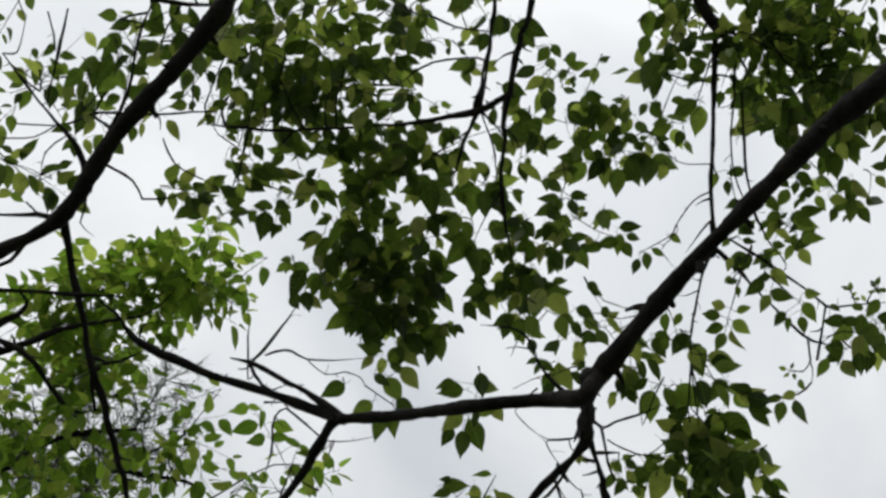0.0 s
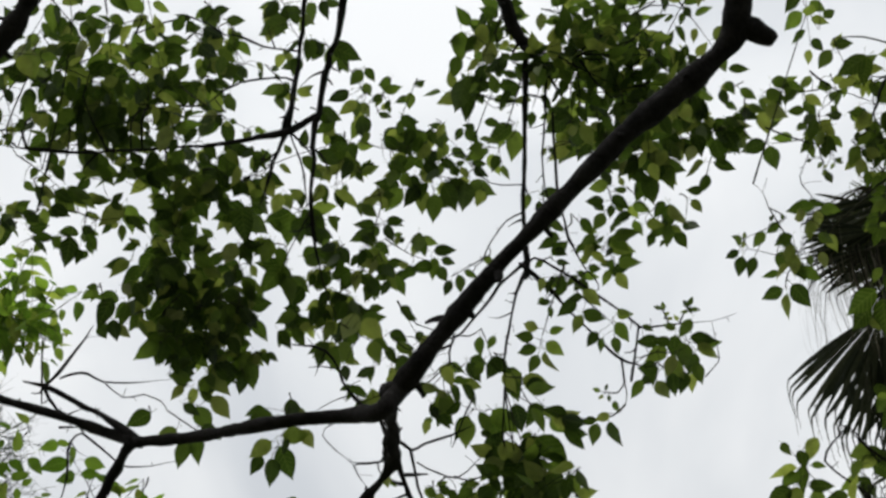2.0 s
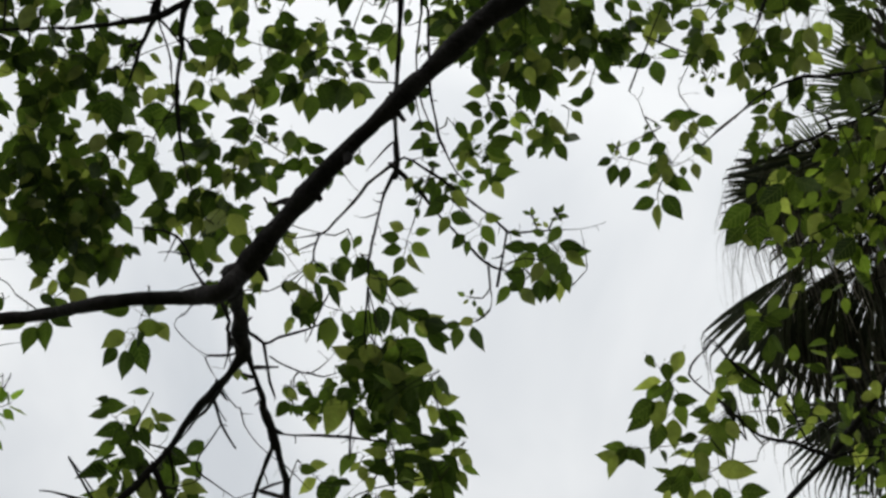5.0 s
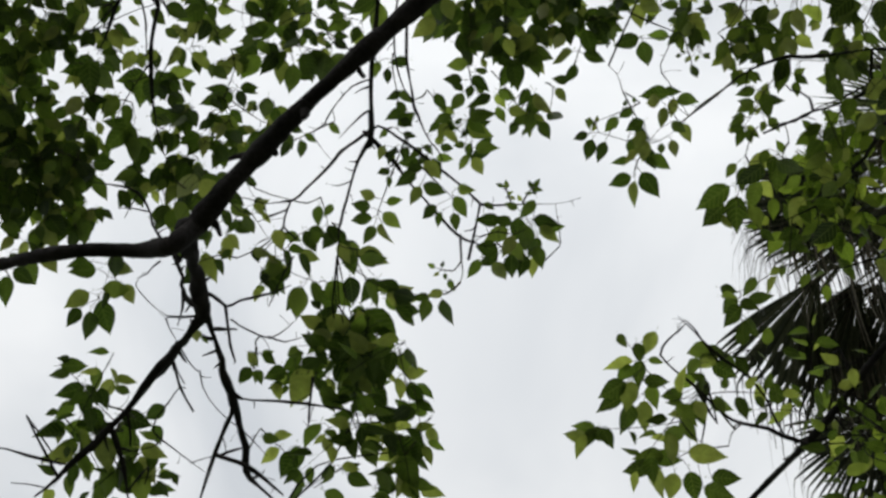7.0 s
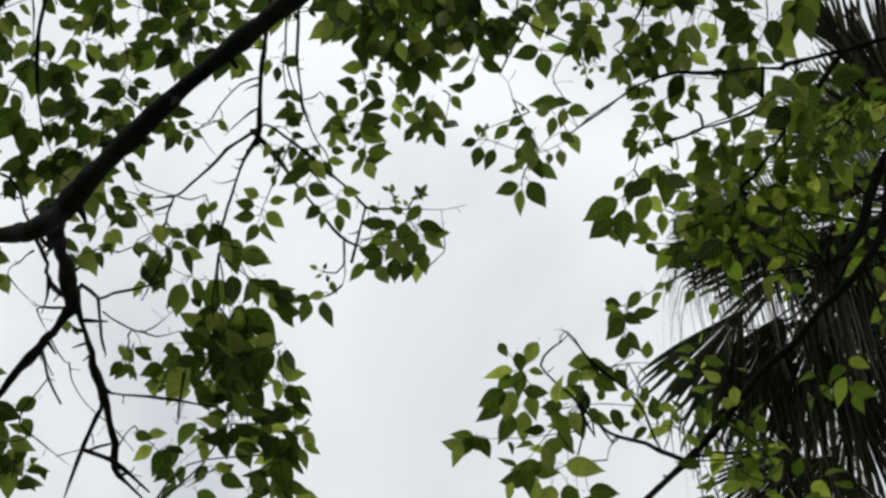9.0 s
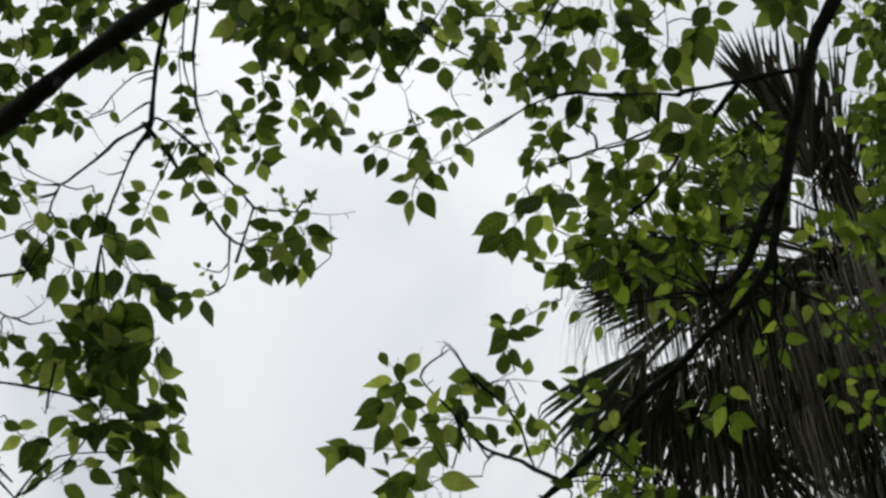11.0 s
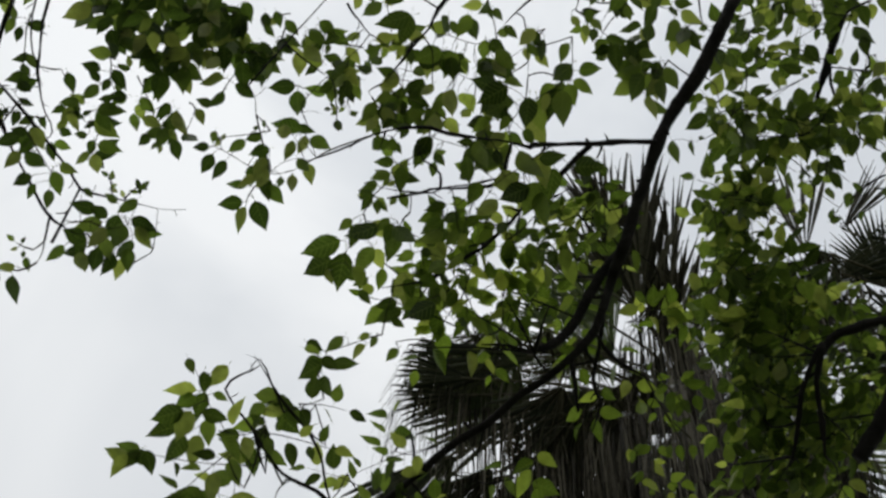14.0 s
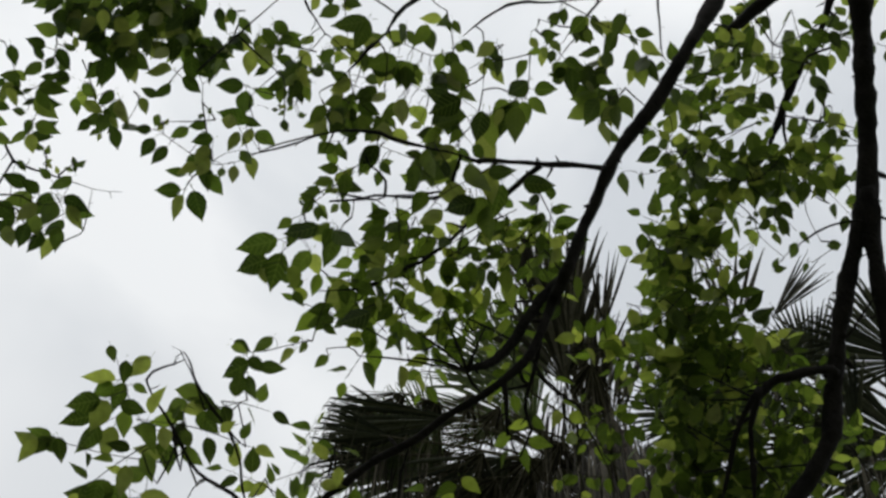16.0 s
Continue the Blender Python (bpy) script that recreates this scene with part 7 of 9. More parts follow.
shoot("right", [(0.571, 1.989, 5.040), (0.572, 2.013, 5.027), (0.578, 2.032, 5.015), (0.593, 2.067, 4.992)],
      (0.563, 2.073, 5.110, 160, 0.033), (0.561, 2.053, 5.041, 120, 0.037), (0.566, 2.007, 4.984, 105, 0.043), (0.573, 2.002, 5.001, 46, 0.039), (0.563, 2.007, 5.035, 110, 0.052), (0.578, 2.010, 4.964, 95, 0.048), (0.553, 2.054, 5.012, 134, 0.039), (0.595, 2.034, 4.993, 51, 0.035), (0.611, 2.045, 5.052, 113, 0.038), (0.632, 2.017, 5.055, -174, 0.036), (0.582, 2.044, 4.896, 127, 0.016), (0.606, 2.090, 4.978, 38, 0.021), more=1.3)
shoot("right", [(0.566, 2.072, 4.968), (0.572, 2.085, 4.960), (0.579, 2.106, 4.946)],
      (0.577, 2.106, 4.992, 127, 0.017), (0.580, 2.108, 4.952, 72, 0.029), more=1.3)
shoot("right", [(0.701, 1.928, 5.082), (0.704, 1.970, 5.059), (0.705, 2.027, 5.027), (0.706, 2.061, 5.006)],
      (0.687, 1.925, 5.043, 49, 0.043), (0.723, 1.975, 5.127, 120, 0.029), (0.686, 2.030, 5.110, 96, 0.043), (0.690, 1.987, 5.009, 140, 0.053), (0.711, 2.027, 5.040, 97, 0.041), (0.746, 1.983, 5.017, 114, 0.052), (0.723, 2.036, 5.017, 15, 0.056), (0.685, 2.023, 4.980, 140, 0.043), (0.694, 2.084, 5.071, 38, 0.038), (0.694, 2.045, 4.978, 119, 0.038), (0.736, 2.052, 4.994, 44, 0.048), (0.715, 2.080, 5.014, 68, 0.044), more=1.6)
shoot("right", [(0.643, 2.045, 4.984), (0.666, 2.061, 4.971), (0.719, 2.079, 4.951), (0.711, 2.107, 4.935)],
      (0.654, 2.049, 4.970, 112, 0.051), (0.672, 2.047, 4.955, 50, 0.044), (0.662, 2.078, 4.956, 107, 0.043), (0.702, 2.055, 4.920, 140, 0.033), (0.707, 2.101, 4.922, 61, 0.031), (0.704, 2.110, 4.926, 133, 0.040), (0.738, 2.066, 4.942, 143, 0.040), more=1.6)
shoot("right", [(0.765, 1.977, 5.027), (0.770, 1.990, 5.019)],
      (0.769, 1.985, 5.010, 116, 0.041), more=1.6)
shoot("right", [(0.712, 1.964, 5.068), (0.777, 1.958, 5.059), (0.840, 1.963, 5.044), (0.890, 1.964, 5.033)],
      (0.725, 1.962, 5.054, -18, 0.055), (0.778, 1.941, 5.064, 59, 0.040), (0.792, 1.924, 5.048, 64, 0.052), (0.818, 1.924, 5.049, 39, 0.034), (0.812, 1.974, 4.992, 83, 0.065), (0.855, 2.000, 5.041, 53, 0.045), (0.795, 2.006, 4.982, 110, 0.037), (0.861, 1.913, 5.037, 42, 0.046), (0.888, 1.948, 5.057, 44, 0.030), (0.871, 2.025, 5.019, 119, 0.032), (0.888, 1.910, 5.047, 23, 0.059), (0.900, 1.950, 4.956, 112, 0.046), more=1.2)
shoot("right", [(0.759, 2.041, 5.004), (0.785, 2.045, 4.997), (0.820, 2.047, 4.989)],
      (0.776, 2.045, 5.009, 54, 0.049), (0.786, 2.025, 4.950, 73, 0.056), (0.825, 2.060, 5.012, 38, 0.044), more=1.2)
shoot("right", [(0.931, 1.902, 5.007), (0.927, 1.941, 4.986), (0.926, 1.993, 4.956)],
      (0.919, 1.897, 4.967, 23, 0.036), (0.930, 1.939, 4.990, 156, 0.051), (0.923, 1.968, 4.964, 57, 0.039), (0.940, 1.984, 4.967, 53, 0.033), (0.904, 1.978, 4.904, 134, 0.054), more=1.2)
shoot("right", [(0.795, 2.138, 4.988), (0.765, 2.175, 4.971), (0.737, 2.224, 4.945), (0.708, 2.263, 4.924)],
      (0.687, 2.249, 4.912, 140, 0.017), (0.700, 2.235, 4.880, 111, 0.040), (0.724, 2.275, 4.940, 76, 0.033), (0.711, 2.234, 4.928, 153, 0.040), (0.755, 2.226, 4.954, 141, 0.026), (0.729, 2.202, 4.946, 148, 0.041), (0.769, 2.235, 4.929, 51, 0.037), (0.738, 2.189, 4.977, 168, 0.043), (0.752, 2.175, 4.942, 75, 0.057), (0.767, 2.182, 4.995, 113, 0.025), (0.791, 2.145, 4.965, 121, 0.028), more=1.2)
shoot("right", [(0.969, 2.050, 4.906), (0.930, 2.049, 4.917), (0.893, 2.068, 4.914), (0.798, 2.076, 4.930)],
      (0.795, 2.042, 4.954, 121, 0.046), (0.789, 2.085, 4.945, 100, 0.072), (0.809, 2.099, 4.904, 40, 0.036), (0.873, 2.057, 4.889, 69, 0.060), (0.907, 2.060, 4.941, 118, 0.040), (0.896, 2.001, 4.880, 43, 0.048), (0.915, 2.050, 4.876, 112, 0.045), (0.900, 2.109, 4.889, 131, 0.041), (0.924, 2.010, 4.885, 110, 0.065), (0.955, 2.054, 4.909, 110, 0.052), more=1.2)
shoot("right", [(0.958, 2.007, 4.964), (0.962, 2.020, 4.955), (0.976, 2.048, 4.935)],
      (0.969, 2.037, 4.981, 27, 0.045), (0.969, 2.031, 4.909, 115, 0.043), more=1.2)
shoot("olive", [(0.983, 2.165, 4.777), (0.951, 2.172, 4.782), (0.906, 2.178, 4.789), (0.859, 2.194, 4.789)],
      (0.848, 2.192, 4.808, 144, 0.048), (0.844, 2.124, 4.734, 149, 0.046), (0.893, 2.263, 4.868, 136, 0.049), (0.886, 2.159, 4.777, 132, 0.049), (0.903, 2.169, 4.764, 118, 0.053), (0.907, 2.162, 4.836, 154, 0.038), (0.932, 2.162, 4.791, 125, 0.042), (0.909, 2.173, 4.715, 123, 0.043), (0.865, 2.239, 4.785, 126, 0.041), (0.953, 2.231, 4.778, 121, 0.046), (0.953, 2.135, 4.786, 125, 0.041), (0.968, 2.174, 4.764, 121, 0.046), more=1.6)
shoot("olive", [(1.002, 2.156, 4.820), (1.002, 2.170, 4.810), (1.026, 2.202, 4.782)],
      (0.994, 2.155, 4.783, 114, 0.043), (1.031, 2.208, 4.795, 125, 0.042), more=1.6)
shoot("main", [(0.637, 2.009, 4.733), (0.557, 2.053, 4.698), (0.501, 2.096, 4.663), (0.439, 2.115, 4.648), (0.341, 2.096, 4.663)],
      (0.318, 2.059, 4.668, 90, 0.025), (0.314, 2.080, 4.636, 159, 0.032), (0.325, 2.104, 4.649, 105, 0.044), (0.355, 2.117, 4.659, 110, 0.045), (0.384, 2.084, 4.707, 129, 0.042), (0.415, 2.057, 4.698, 149, 0.035), (0.493, 2.024, 4.704, -179, 0.062), (0.473, 2.030, 4.693, 164, 0.049), (0.483, 2.035, 4.734, 0, 0.037), (0.517, 2.059, 4.742, 10, 0.050), (0.504, 2.041, 4.716, 95, 0.040), (0.479, 2.037, 4.674, 100, 0.042), (0.436, 2.063, 4.661, 149, 0.042), (0.427, 2.103, 4.706, 60, 0.042), (0.522, 2.084, 4.679, 60, 0.044), (0.495, 2.085, 4.620, 80, 0.037))
shoot("main", [(0.452, 2.110, 4.652), (0.425, 2.144, 4.625), (0.417, 2.168, 4.605)],
      (0.476, 2.113, 4.647, 90, 0.027), (0.440, 2.093, 4.631, 100, 0.049), (0.427, 2.122, 4.624, 149, 0.047), (0.438, 2.116, 4.633, 60, 0.049), (0.449, 2.127, 4.617, 30, 0.049), (0.411, 2.151, 4.636, 169, 0.040), (0.411, 2.170, 4.602, 159, 0.049), (0.418, 2.170, 4.586, 95, 0.054), (0.435, 2.169, 4.617, 55, 0.062), (0.417, 2.116, 4.672, 90, 0.045), (0.433, 2.071, 4.634, 110, 0.046), (0.499, 2.074, 4.673, 40, 0.037))
shoot("main", [(-0.078, 2.087, 4.640), (-0.103, 2.135, 4.602), (-0.130, 2.193, 4.556), (-0.142, 2.217, 4.537)],
      (-0.146, 2.179, 4.537, -159, 0.037), (-0.157, 2.207, 4.539, -169, 0.039), (-0.152, 2.209, 4.504, 174, 0.046), (-0.150, 2.241, 4.518, 119, 0.042), (-0.133, 2.235, 4.521, 69, 0.054), (-0.130, 2.215, 4.529, 40, 0.047), (-0.122, 2.187, 4.529, -10, 0.034), (-0.114, 2.142, 4.584, 169, 0.027), (-0.119, 2.142, 4.564, 79, 0.024), (-0.127, 2.086, 4.600, 109, 0.032), (-0.113, 2.115, 4.625, 99, 0.029))
shoot("main", [(-0.054, 2.126, 4.589), (-0.017, 2.155, 4.566), (0.020, 2.184, 4.543), (0.038, 2.212, 4.520)],
      (-0.042, 2.119, 4.584, 40, 0.049), (-0.059, 2.125, 4.561, 139, 0.049), (-0.044, 2.118, 4.561, -179, 0.032), (-0.043, 2.169, 4.568, 20, 0.049), (-0.049, 2.150, 4.538, 119, 0.041), (0.025, 2.164, 4.521, 60, 0.048), (0.023, 2.218, 4.534, 80, 0.037), (-0.014, 2.181, 4.510, 139, 0.039), (-0.005, 2.203, 4.518, 99, 0.032), (0.032, 2.167, 4.556, 10, 0.037))
shoot("main", [(0.081, 2.274, 4.521), (0.118, 2.265, 4.528), (0.156, 2.269, 4.524), (0.193, 2.255, 4.536)],
      (0.126, 2.239, 4.535, -179, 0.052), (0.150, 2.246, 4.529, -159, 0.042), (0.089, 2.206, 4.553, 30, 0.025), (0.199, 2.204, 4.561, 125, 0.047), (0.197, 2.246, 4.548, 10, 0.054), (0.209, 2.251, 4.528, 40, 0.052), (0.141, 2.261, 4.534, 149, 0.052), (0.168, 2.267, 4.584, 100, 0.052), (0.181, 2.259, 4.547, 90, 0.057), (0.155, 2.249, 4.494, 120, 0.051), (0.210, 2.299, 4.552, 110, 0.052), (0.120, 2.302, 4.509, -169, 0.052), (0.162, 2.212, 4.542, -159, 0.029))
shoot("main", [(0.119, 2.294, 4.525), (0.144, 2.313, 4.510), (0.169, 2.327, 4.498)],
      (0.118, 2.313, 4.537, 100, 0.047), (0.208, 2.300, 4.521, 80, 0.047), (0.080, 2.313, 4.491, 119, 0.044), (0.113, 2.317, 4.488, 60, 0.047), (0.149, 2.298, 4.491, 90, 0.049), (0.179, 2.315, 4.510, 100, 0.047), (0.203, 2.332, 4.526, 95, 0.045), (0.221, 2.262, 4.541, 0, 0.042), (0.150, 2.297, 4.535, 60, 0.050), (0.121, 2.341, 4.543, 149, 0.045))
shoot("main", [(-0.708, 2.269, 4.445), (-0.720, 2.302, 4.418), (-0.739, 2.340, 4.388)],
      (-0.749, 2.302, 4.445, 174, 0.056), (-0.720, 2.301, 4.460, 19, 0.051), (-0.748, 2.293, 4.354, 149, 0.055), (-0.776, 2.347, 4.366, 129, 0.044), (-0.756, 2.354, 4.365, 94, 0.058), (-0.739, 2.351, 4.399, 69, 0.076), (-0.722, 2.323, 4.398, 99, 0.039), (-0.729, 2.320, 4.397, 0, 0.056), (-0.686, 2.314, 4.407, 59, 0.046), (-0.769, 2.303, 4.473, 169, 0.044))
shoot("main", [(-0.946, 2.134, 4.303), (-0.888, 2.170, 4.274), (-0.877, 2.188, 4.260)],
      (-0.885, 2.198, 4.316, 39, 0.049), (-0.882, 2.170, 4.258, 99, 0.059), (-0.903, 2.172, 4.244, 119, 0.057), (-0.940, 2.208, 4.324, 149, 0.054))
shoot("main", [(-0.657, 2.475, 4.180), (-0.728, 2.457, 4.195), (-0.770, 2.420, 4.224), (-0.800, 2.396, 4.243)],
      (-0.779, 2.372, 4.233, -179, 0.026), (-0.800, 2.390, 4.231, 0, 0.054), (-0.781, 2.408, 4.235, 169, 0.043), (-0.731, 2.409, 4.248, 89, 0.048), (-0.757, 2.450, 4.231, 164, 0.062), (-0.698, 2.426, 4.231, 109, 0.050), (-0.684, 2.407, 4.208, 0, 0.042), (-0.660, 2.451, 4.214, -160, 0.036), (-0.776, 2.462, 4.198, 139, 0.050), (-0.761, 2.470, 4.240, 89, 0.055), (-0.809, 2.471, 4.182, 159, 0.026), (-0.742, 2.408, 4.194, 69, 0.049))
shoot("main", [(-0.669, 2.489, 4.169), (-0.740, 2.512, 4.150), (-0.799, 2.540, 4.128)],
      (-0.786, 2.478, 4.147, 170, 0.052), (-0.755, 2.519, 4.188, 170, 0.046), (-0.763, 2.519, 4.129, 170, 0.045), (-0.765, 2.506, 4.092, 165, 0.061), (-0.735, 2.508, 4.136, 129, 0.043), (-0.740, 2.465, 4.188, 79, 0.062), (-0.717, 2.506, 4.191, 99, 0.055), (-0.768, 2.525, 4.109, 59, 0.061), (-0.714, 2.523, 4.162, 79, 0.074), (-0.776, 2.572, 4.126, 99, 0.048))
shoot("main", [(-0.664, 2.512, 4.201), (-0.652, 2.558, 4.163), (-0.652, 2.614, 4.118)],
      (-0.679, 2.496, 4.192, 19, 0.062), (-0.588, 2.489, 4.213, 149, 0.050), (-0.623, 2.553, 4.220, 59, 0.046), (-0.685, 2.559, 4.214, 69, 0.075), (-0.647, 2.589, 4.164, 59, 0.063), (-0.648, 2.601, 4.139, 79, 0.074), (-0.717, 2.605, 4.160, 89, 0.075), (-0.605, 2.613, 4.115, 59, 0.038), (-0.670, 2.514, 4.196, 99, 0.062), (-0.637, 2.543, 4.150, 29, 0.055), (-0.666, 2.574, 4.151, 109, 0.060), (-0.570, 2.606, 4.123, 79, 0.024))
shoot("right", [(0.566, 2.599, 4.291), (0.491, 2.550, 4.330), (0.442, 2.512, 4.361), (0.417, 2.482, 4.384)],
      (0.382, 2.438, 4.387, 60, 0.032), (0.466, 2.445, 4.403, 118, 0.054), (0.416, 2.494, 4.359, 170, 0.064), (0.436, 2.511, 4.383, 100, 0.057), (0.452, 2.506, 4.379, 15, 0.032), (0.401, 2.533, 4.335, 150, 0.064), (0.439, 2.525, 4.330, 0, 0.052), (0.416, 2.534, 4.341, 100, 0.065), (0.396, 2.584, 4.342, 150, 0.060), (0.417, 2.581, 4.316, 110, 0.065), (0.444, 2.579, 4.326, 90, 0.065), (0.455, 2.538, 4.335, 80, 0.052), (0.422, 2.450, 4.371, 80, 0.044), (0.414, 2.499, 4.350, 130, 0.054))
shoot("right", [(0.566, 2.599, 4.291), (0.454, 2.613, 4.279), (0.367, 2.618, 4.276)],
      (0.336, 2.626, 4.289, -179, 0.047), (0.319, 2.635, 4.265, -170, 0.052), (0.312, 2.613, 4.252, 110, 0.052), (0.346, 2.590, 4.249, 60, 0.047), (0.322, 2.620, 4.277, 29, 0.047), (0.334, 2.612, 4.270, 120, 0.045), (0.409, 2.617, 4.266, 60, 0.030))
shoot("right", [(0.640, 2.618, 4.276), (0.591, 2.570, 4.314), (0.566, 2.521, 4.353), (0.566, 2.492, 4.376)],
      (0.526, 2.551, 4.319, 170, 0.047), (0.563, 2.533, 4.352, 160, 0.057), (0.589, 2.483, 4.392, 170, 0.057), (0.605, 2.507, 4.393, 150, 0.052), (0.575, 2.498, 4.399, 10, 0.052), (0.596, 2.526, 4.389, 30, 0.058), (0.575, 2.543, 4.360, 90, 0.052), (0.584, 2.565, 4.308, 20, 0.052), (0.558, 2.584, 4.301, 170, 0.060), (0.558, 2.576, 4.324, 70, 0.057), (0.565, 2.494, 4.365, 140, 0.050), (0.612, 2.499, 4.388, 40, 0.047))
shoot("right", [(0.633, 2.669, 4.275), (0.546, 2.679, 4.267), (0.483, 2.708, 4.243)],
      (0.537, 2.658, 4.319, 150, 0.058), (0.489, 2.641, 4.273, -179, 0.030), (0.537, 2.650, 4.237, 7, 0.079), (0.599, 2.744, 4.251, 4, 0.066), (0.490, 2.687, 4.261, 175, 0.065), (0.466, 2.701, 4.271, 0, 0.063), (0.460, 2.682, 4.225, 170, 0.062), (0.476, 2.728, 4.280, 90, 0.076), (0.549, 2.725, 4.252, 80, 0.065), (0.577, 2.739, 4.215, 19, 0.065), (0.512, 2.710, 4.232, 100, 0.057))
shoot("right", [(0.683, 2.484, 4.423), (0.658, 2.445, 4.454), (0.646, 2.415, 4.478)],
      (0.616, 2.412, 4.484, 0, 0.035), (0.662, 2.425, 4.465, 140, 0.060), (0.656, 2.415, 4.469, 20, 0.042), (0.667, 2.431, 4.432, 60, 0.047))
shoot("right", [(1.022, 1.938, 4.772), (0.974, 1.982, 4.737), (0.926, 2.024, 4.703), (0.897, 2.081, 4.657)],
      (0.847, 1.985, 4.716, 72, 0.057), (0.865, 1.965, 4.763, 62, 0.062), (0.957, 1.957, 4.751, 42, 0.074), (1.007, 1.951, 4.760, 73, 0.074), (0.992, 1.938, 4.698, -19, 0.054), (1.069, 1.932, 4.696, -14, 0.062), (1.000, 2.018, 4.718, 141, 0.074), (1.017, 2.007, 4.727, 103, 0.074), (0.978, 2.021, 4.747, 151, 0.075), (1.046, 1.980, 4.760, 83, 0.075), (1.027, 2.019, 4.714, 73, 0.074), (0.891, 2.030, 4.699, 102, 0.052), (0.930, 2.034, 4.652, 132, 0.054))
shoot("olive", [(1.341, 2.186, 4.831), (1.402, 2.220, 4.804), (1.483, 2.215, 4.808)],
      (1.440, 2.246, 4.792, 84, 0.063), (1.504, 2.236, 4.818, 92, 0.069), (1.408, 2.224, 4.786, 142, 0.047), (1.494, 2.216, 4.796, 30, 0.052), (1.346, 2.260, 4.746, 151, 0.047))
shoot("olive", [(1.284, 2.358, 4.693), (1.303, 2.428, 4.638), (1.318, 2.477, 4.598)],
      (1.309, 2.478, 4.586, 61, 0.054), (1.328, 2.492, 4.636, -8, 0.050), (1.273, 2.470, 4.593, 142, 0.049), (1.314, 2.458, 4.649, 152, 0.045), (1.317, 2.440, 4.653, 20, 0.042), (1.287, 2.508, 4.596, 102, 0.039))
shoot("olive", [(1.199, 2.521, 4.563), (1.197, 2.572, 4.522), (1.207, 2.602, 4.499)],
      (1.206, 2.630, 4.500, 11, 0.062), (1.185, 2.584, 4.483, 102, 0.067), (1.201, 2.573, 4.533, 21, 0.052), (1.202, 2.606, 4.543, 142, 0.052), (1.210, 2.618, 4.465, 71, 0.046))
shoot("main", [(-0.163, 1.679, 5.087), (-0.221, 1.758, 5.024), (-0.266, 1.827, 4.968)],
      (-0.269, 1.721, 5.073, 93, 0.068), (-0.217, 1.708, 5.079, 103, 0.068), (-0.202, 1.741, 5.045, 103, 0.055), (-0.169, 1.750, 4.983, 153, 0.054), (-0.264, 1.786, 4.975, 113, 0.081), (-0.263, 1.811, 5.025, 63, 0.058), (-0.260, 1.837, 4.985, 103, 0.061), (-0.277, 1.830, 4.981, 163, 0.058), (-0.215, 1.784, 5.022, 123, 0.053), (-0.283, 1.750, 5.014, 103, 0.047))
shoot("main", [(-0.483, 2.137, 4.851), (-0.418, 2.172, 4.823), (-0.372, 2.184, 4.813)],
      (-0.401, 2.134, 4.863, 98, 0.051), (-0.369, 2.152, 4.811, 3, 0.051), (-0.353, 2.187, 4.822, 23, 0.032), (-0.374, 2.181, 4.794, 173, 0.051), (-0.367, 2.175, 4.813, 103, 0.049), (-0.363, 2.200, 4.813, 63, 0.043), (-0.413, 2.190, 4.799, 153, 0.046), (-0.429, 2.199, 4.820, -166, 0.035))
shoot("left", [(-1.763, 1.677, 4.968), (-1.699, 1.717, 4.937), (-1.650, 1.781, 4.885), (-1.620, 1.824, 4.851)],
      (-1.587, 1.640, 5.030, 63, 0.042), (-1.672, 1.659, 5.023, 124, 0.037), (-1.697, 1.635, 4.967, 93, 0.026), (-1.696, 1.665, 4.961, 93, 0.055), (-1.740, 1.706, 4.979, 174, 0.040), (-1.739, 1.710, 4.951, 154, 0.034), (-1.673, 1.683, 4.964, 63, 0.042), (-1.621, 1.654, 4.927, 73, 0.026), (-1.633, 1.645, 4.939, 4, 0.039), (-1.645, 1.778, 4.909, 104, 0.034), (-1.642, 1.734, 4.933, 33, 0.032), (-1.622, 1.754, 4.898, -176, 0.034), (-1.622, 1.817, 4.844, 154, 0.034), (-1.642, 1.693, 4.904, 83, 0.037))
shoot("left", [(-1.446, 1.607, 5.024), (-1.472, 1.667, 4.976), (-1.499, 1.748, 4.912), (-1.545, 1.818, 4.856)],
      (-1.558, 1.682, 4.975, 154, 0.055), (-1.568, 1.690, 4.989, 104, 0.069), (-1.549, 1.684, 5.012, 83, 0.069), (-1.542, 1.699, 4.952, 93, 0.069), (-1.521, 1.695, 4.948, 63, 0.055), (-1.521, 1.624, 4.978, 63, 0.047), (-1.455, 1.692, 4.993, 104, 0.048), (-1.463, 1.736, 4.973, 98, 0.056), (-1.469, 1.604, 5.008, 154, 0.047), (-1.504, 1.605, 5.035, -175, 0.047), (-1.471, 1.610, 5.025, 63, 0.042), (-1.589, 1.735, 4.905, 93, 0.055), (-1.574, 1.734, 4.848, 114, 0.060), (-1.588, 1.756, 4.894, 73, 0.055), (-1.604, 1.830, 4.864, 73, 0.037))
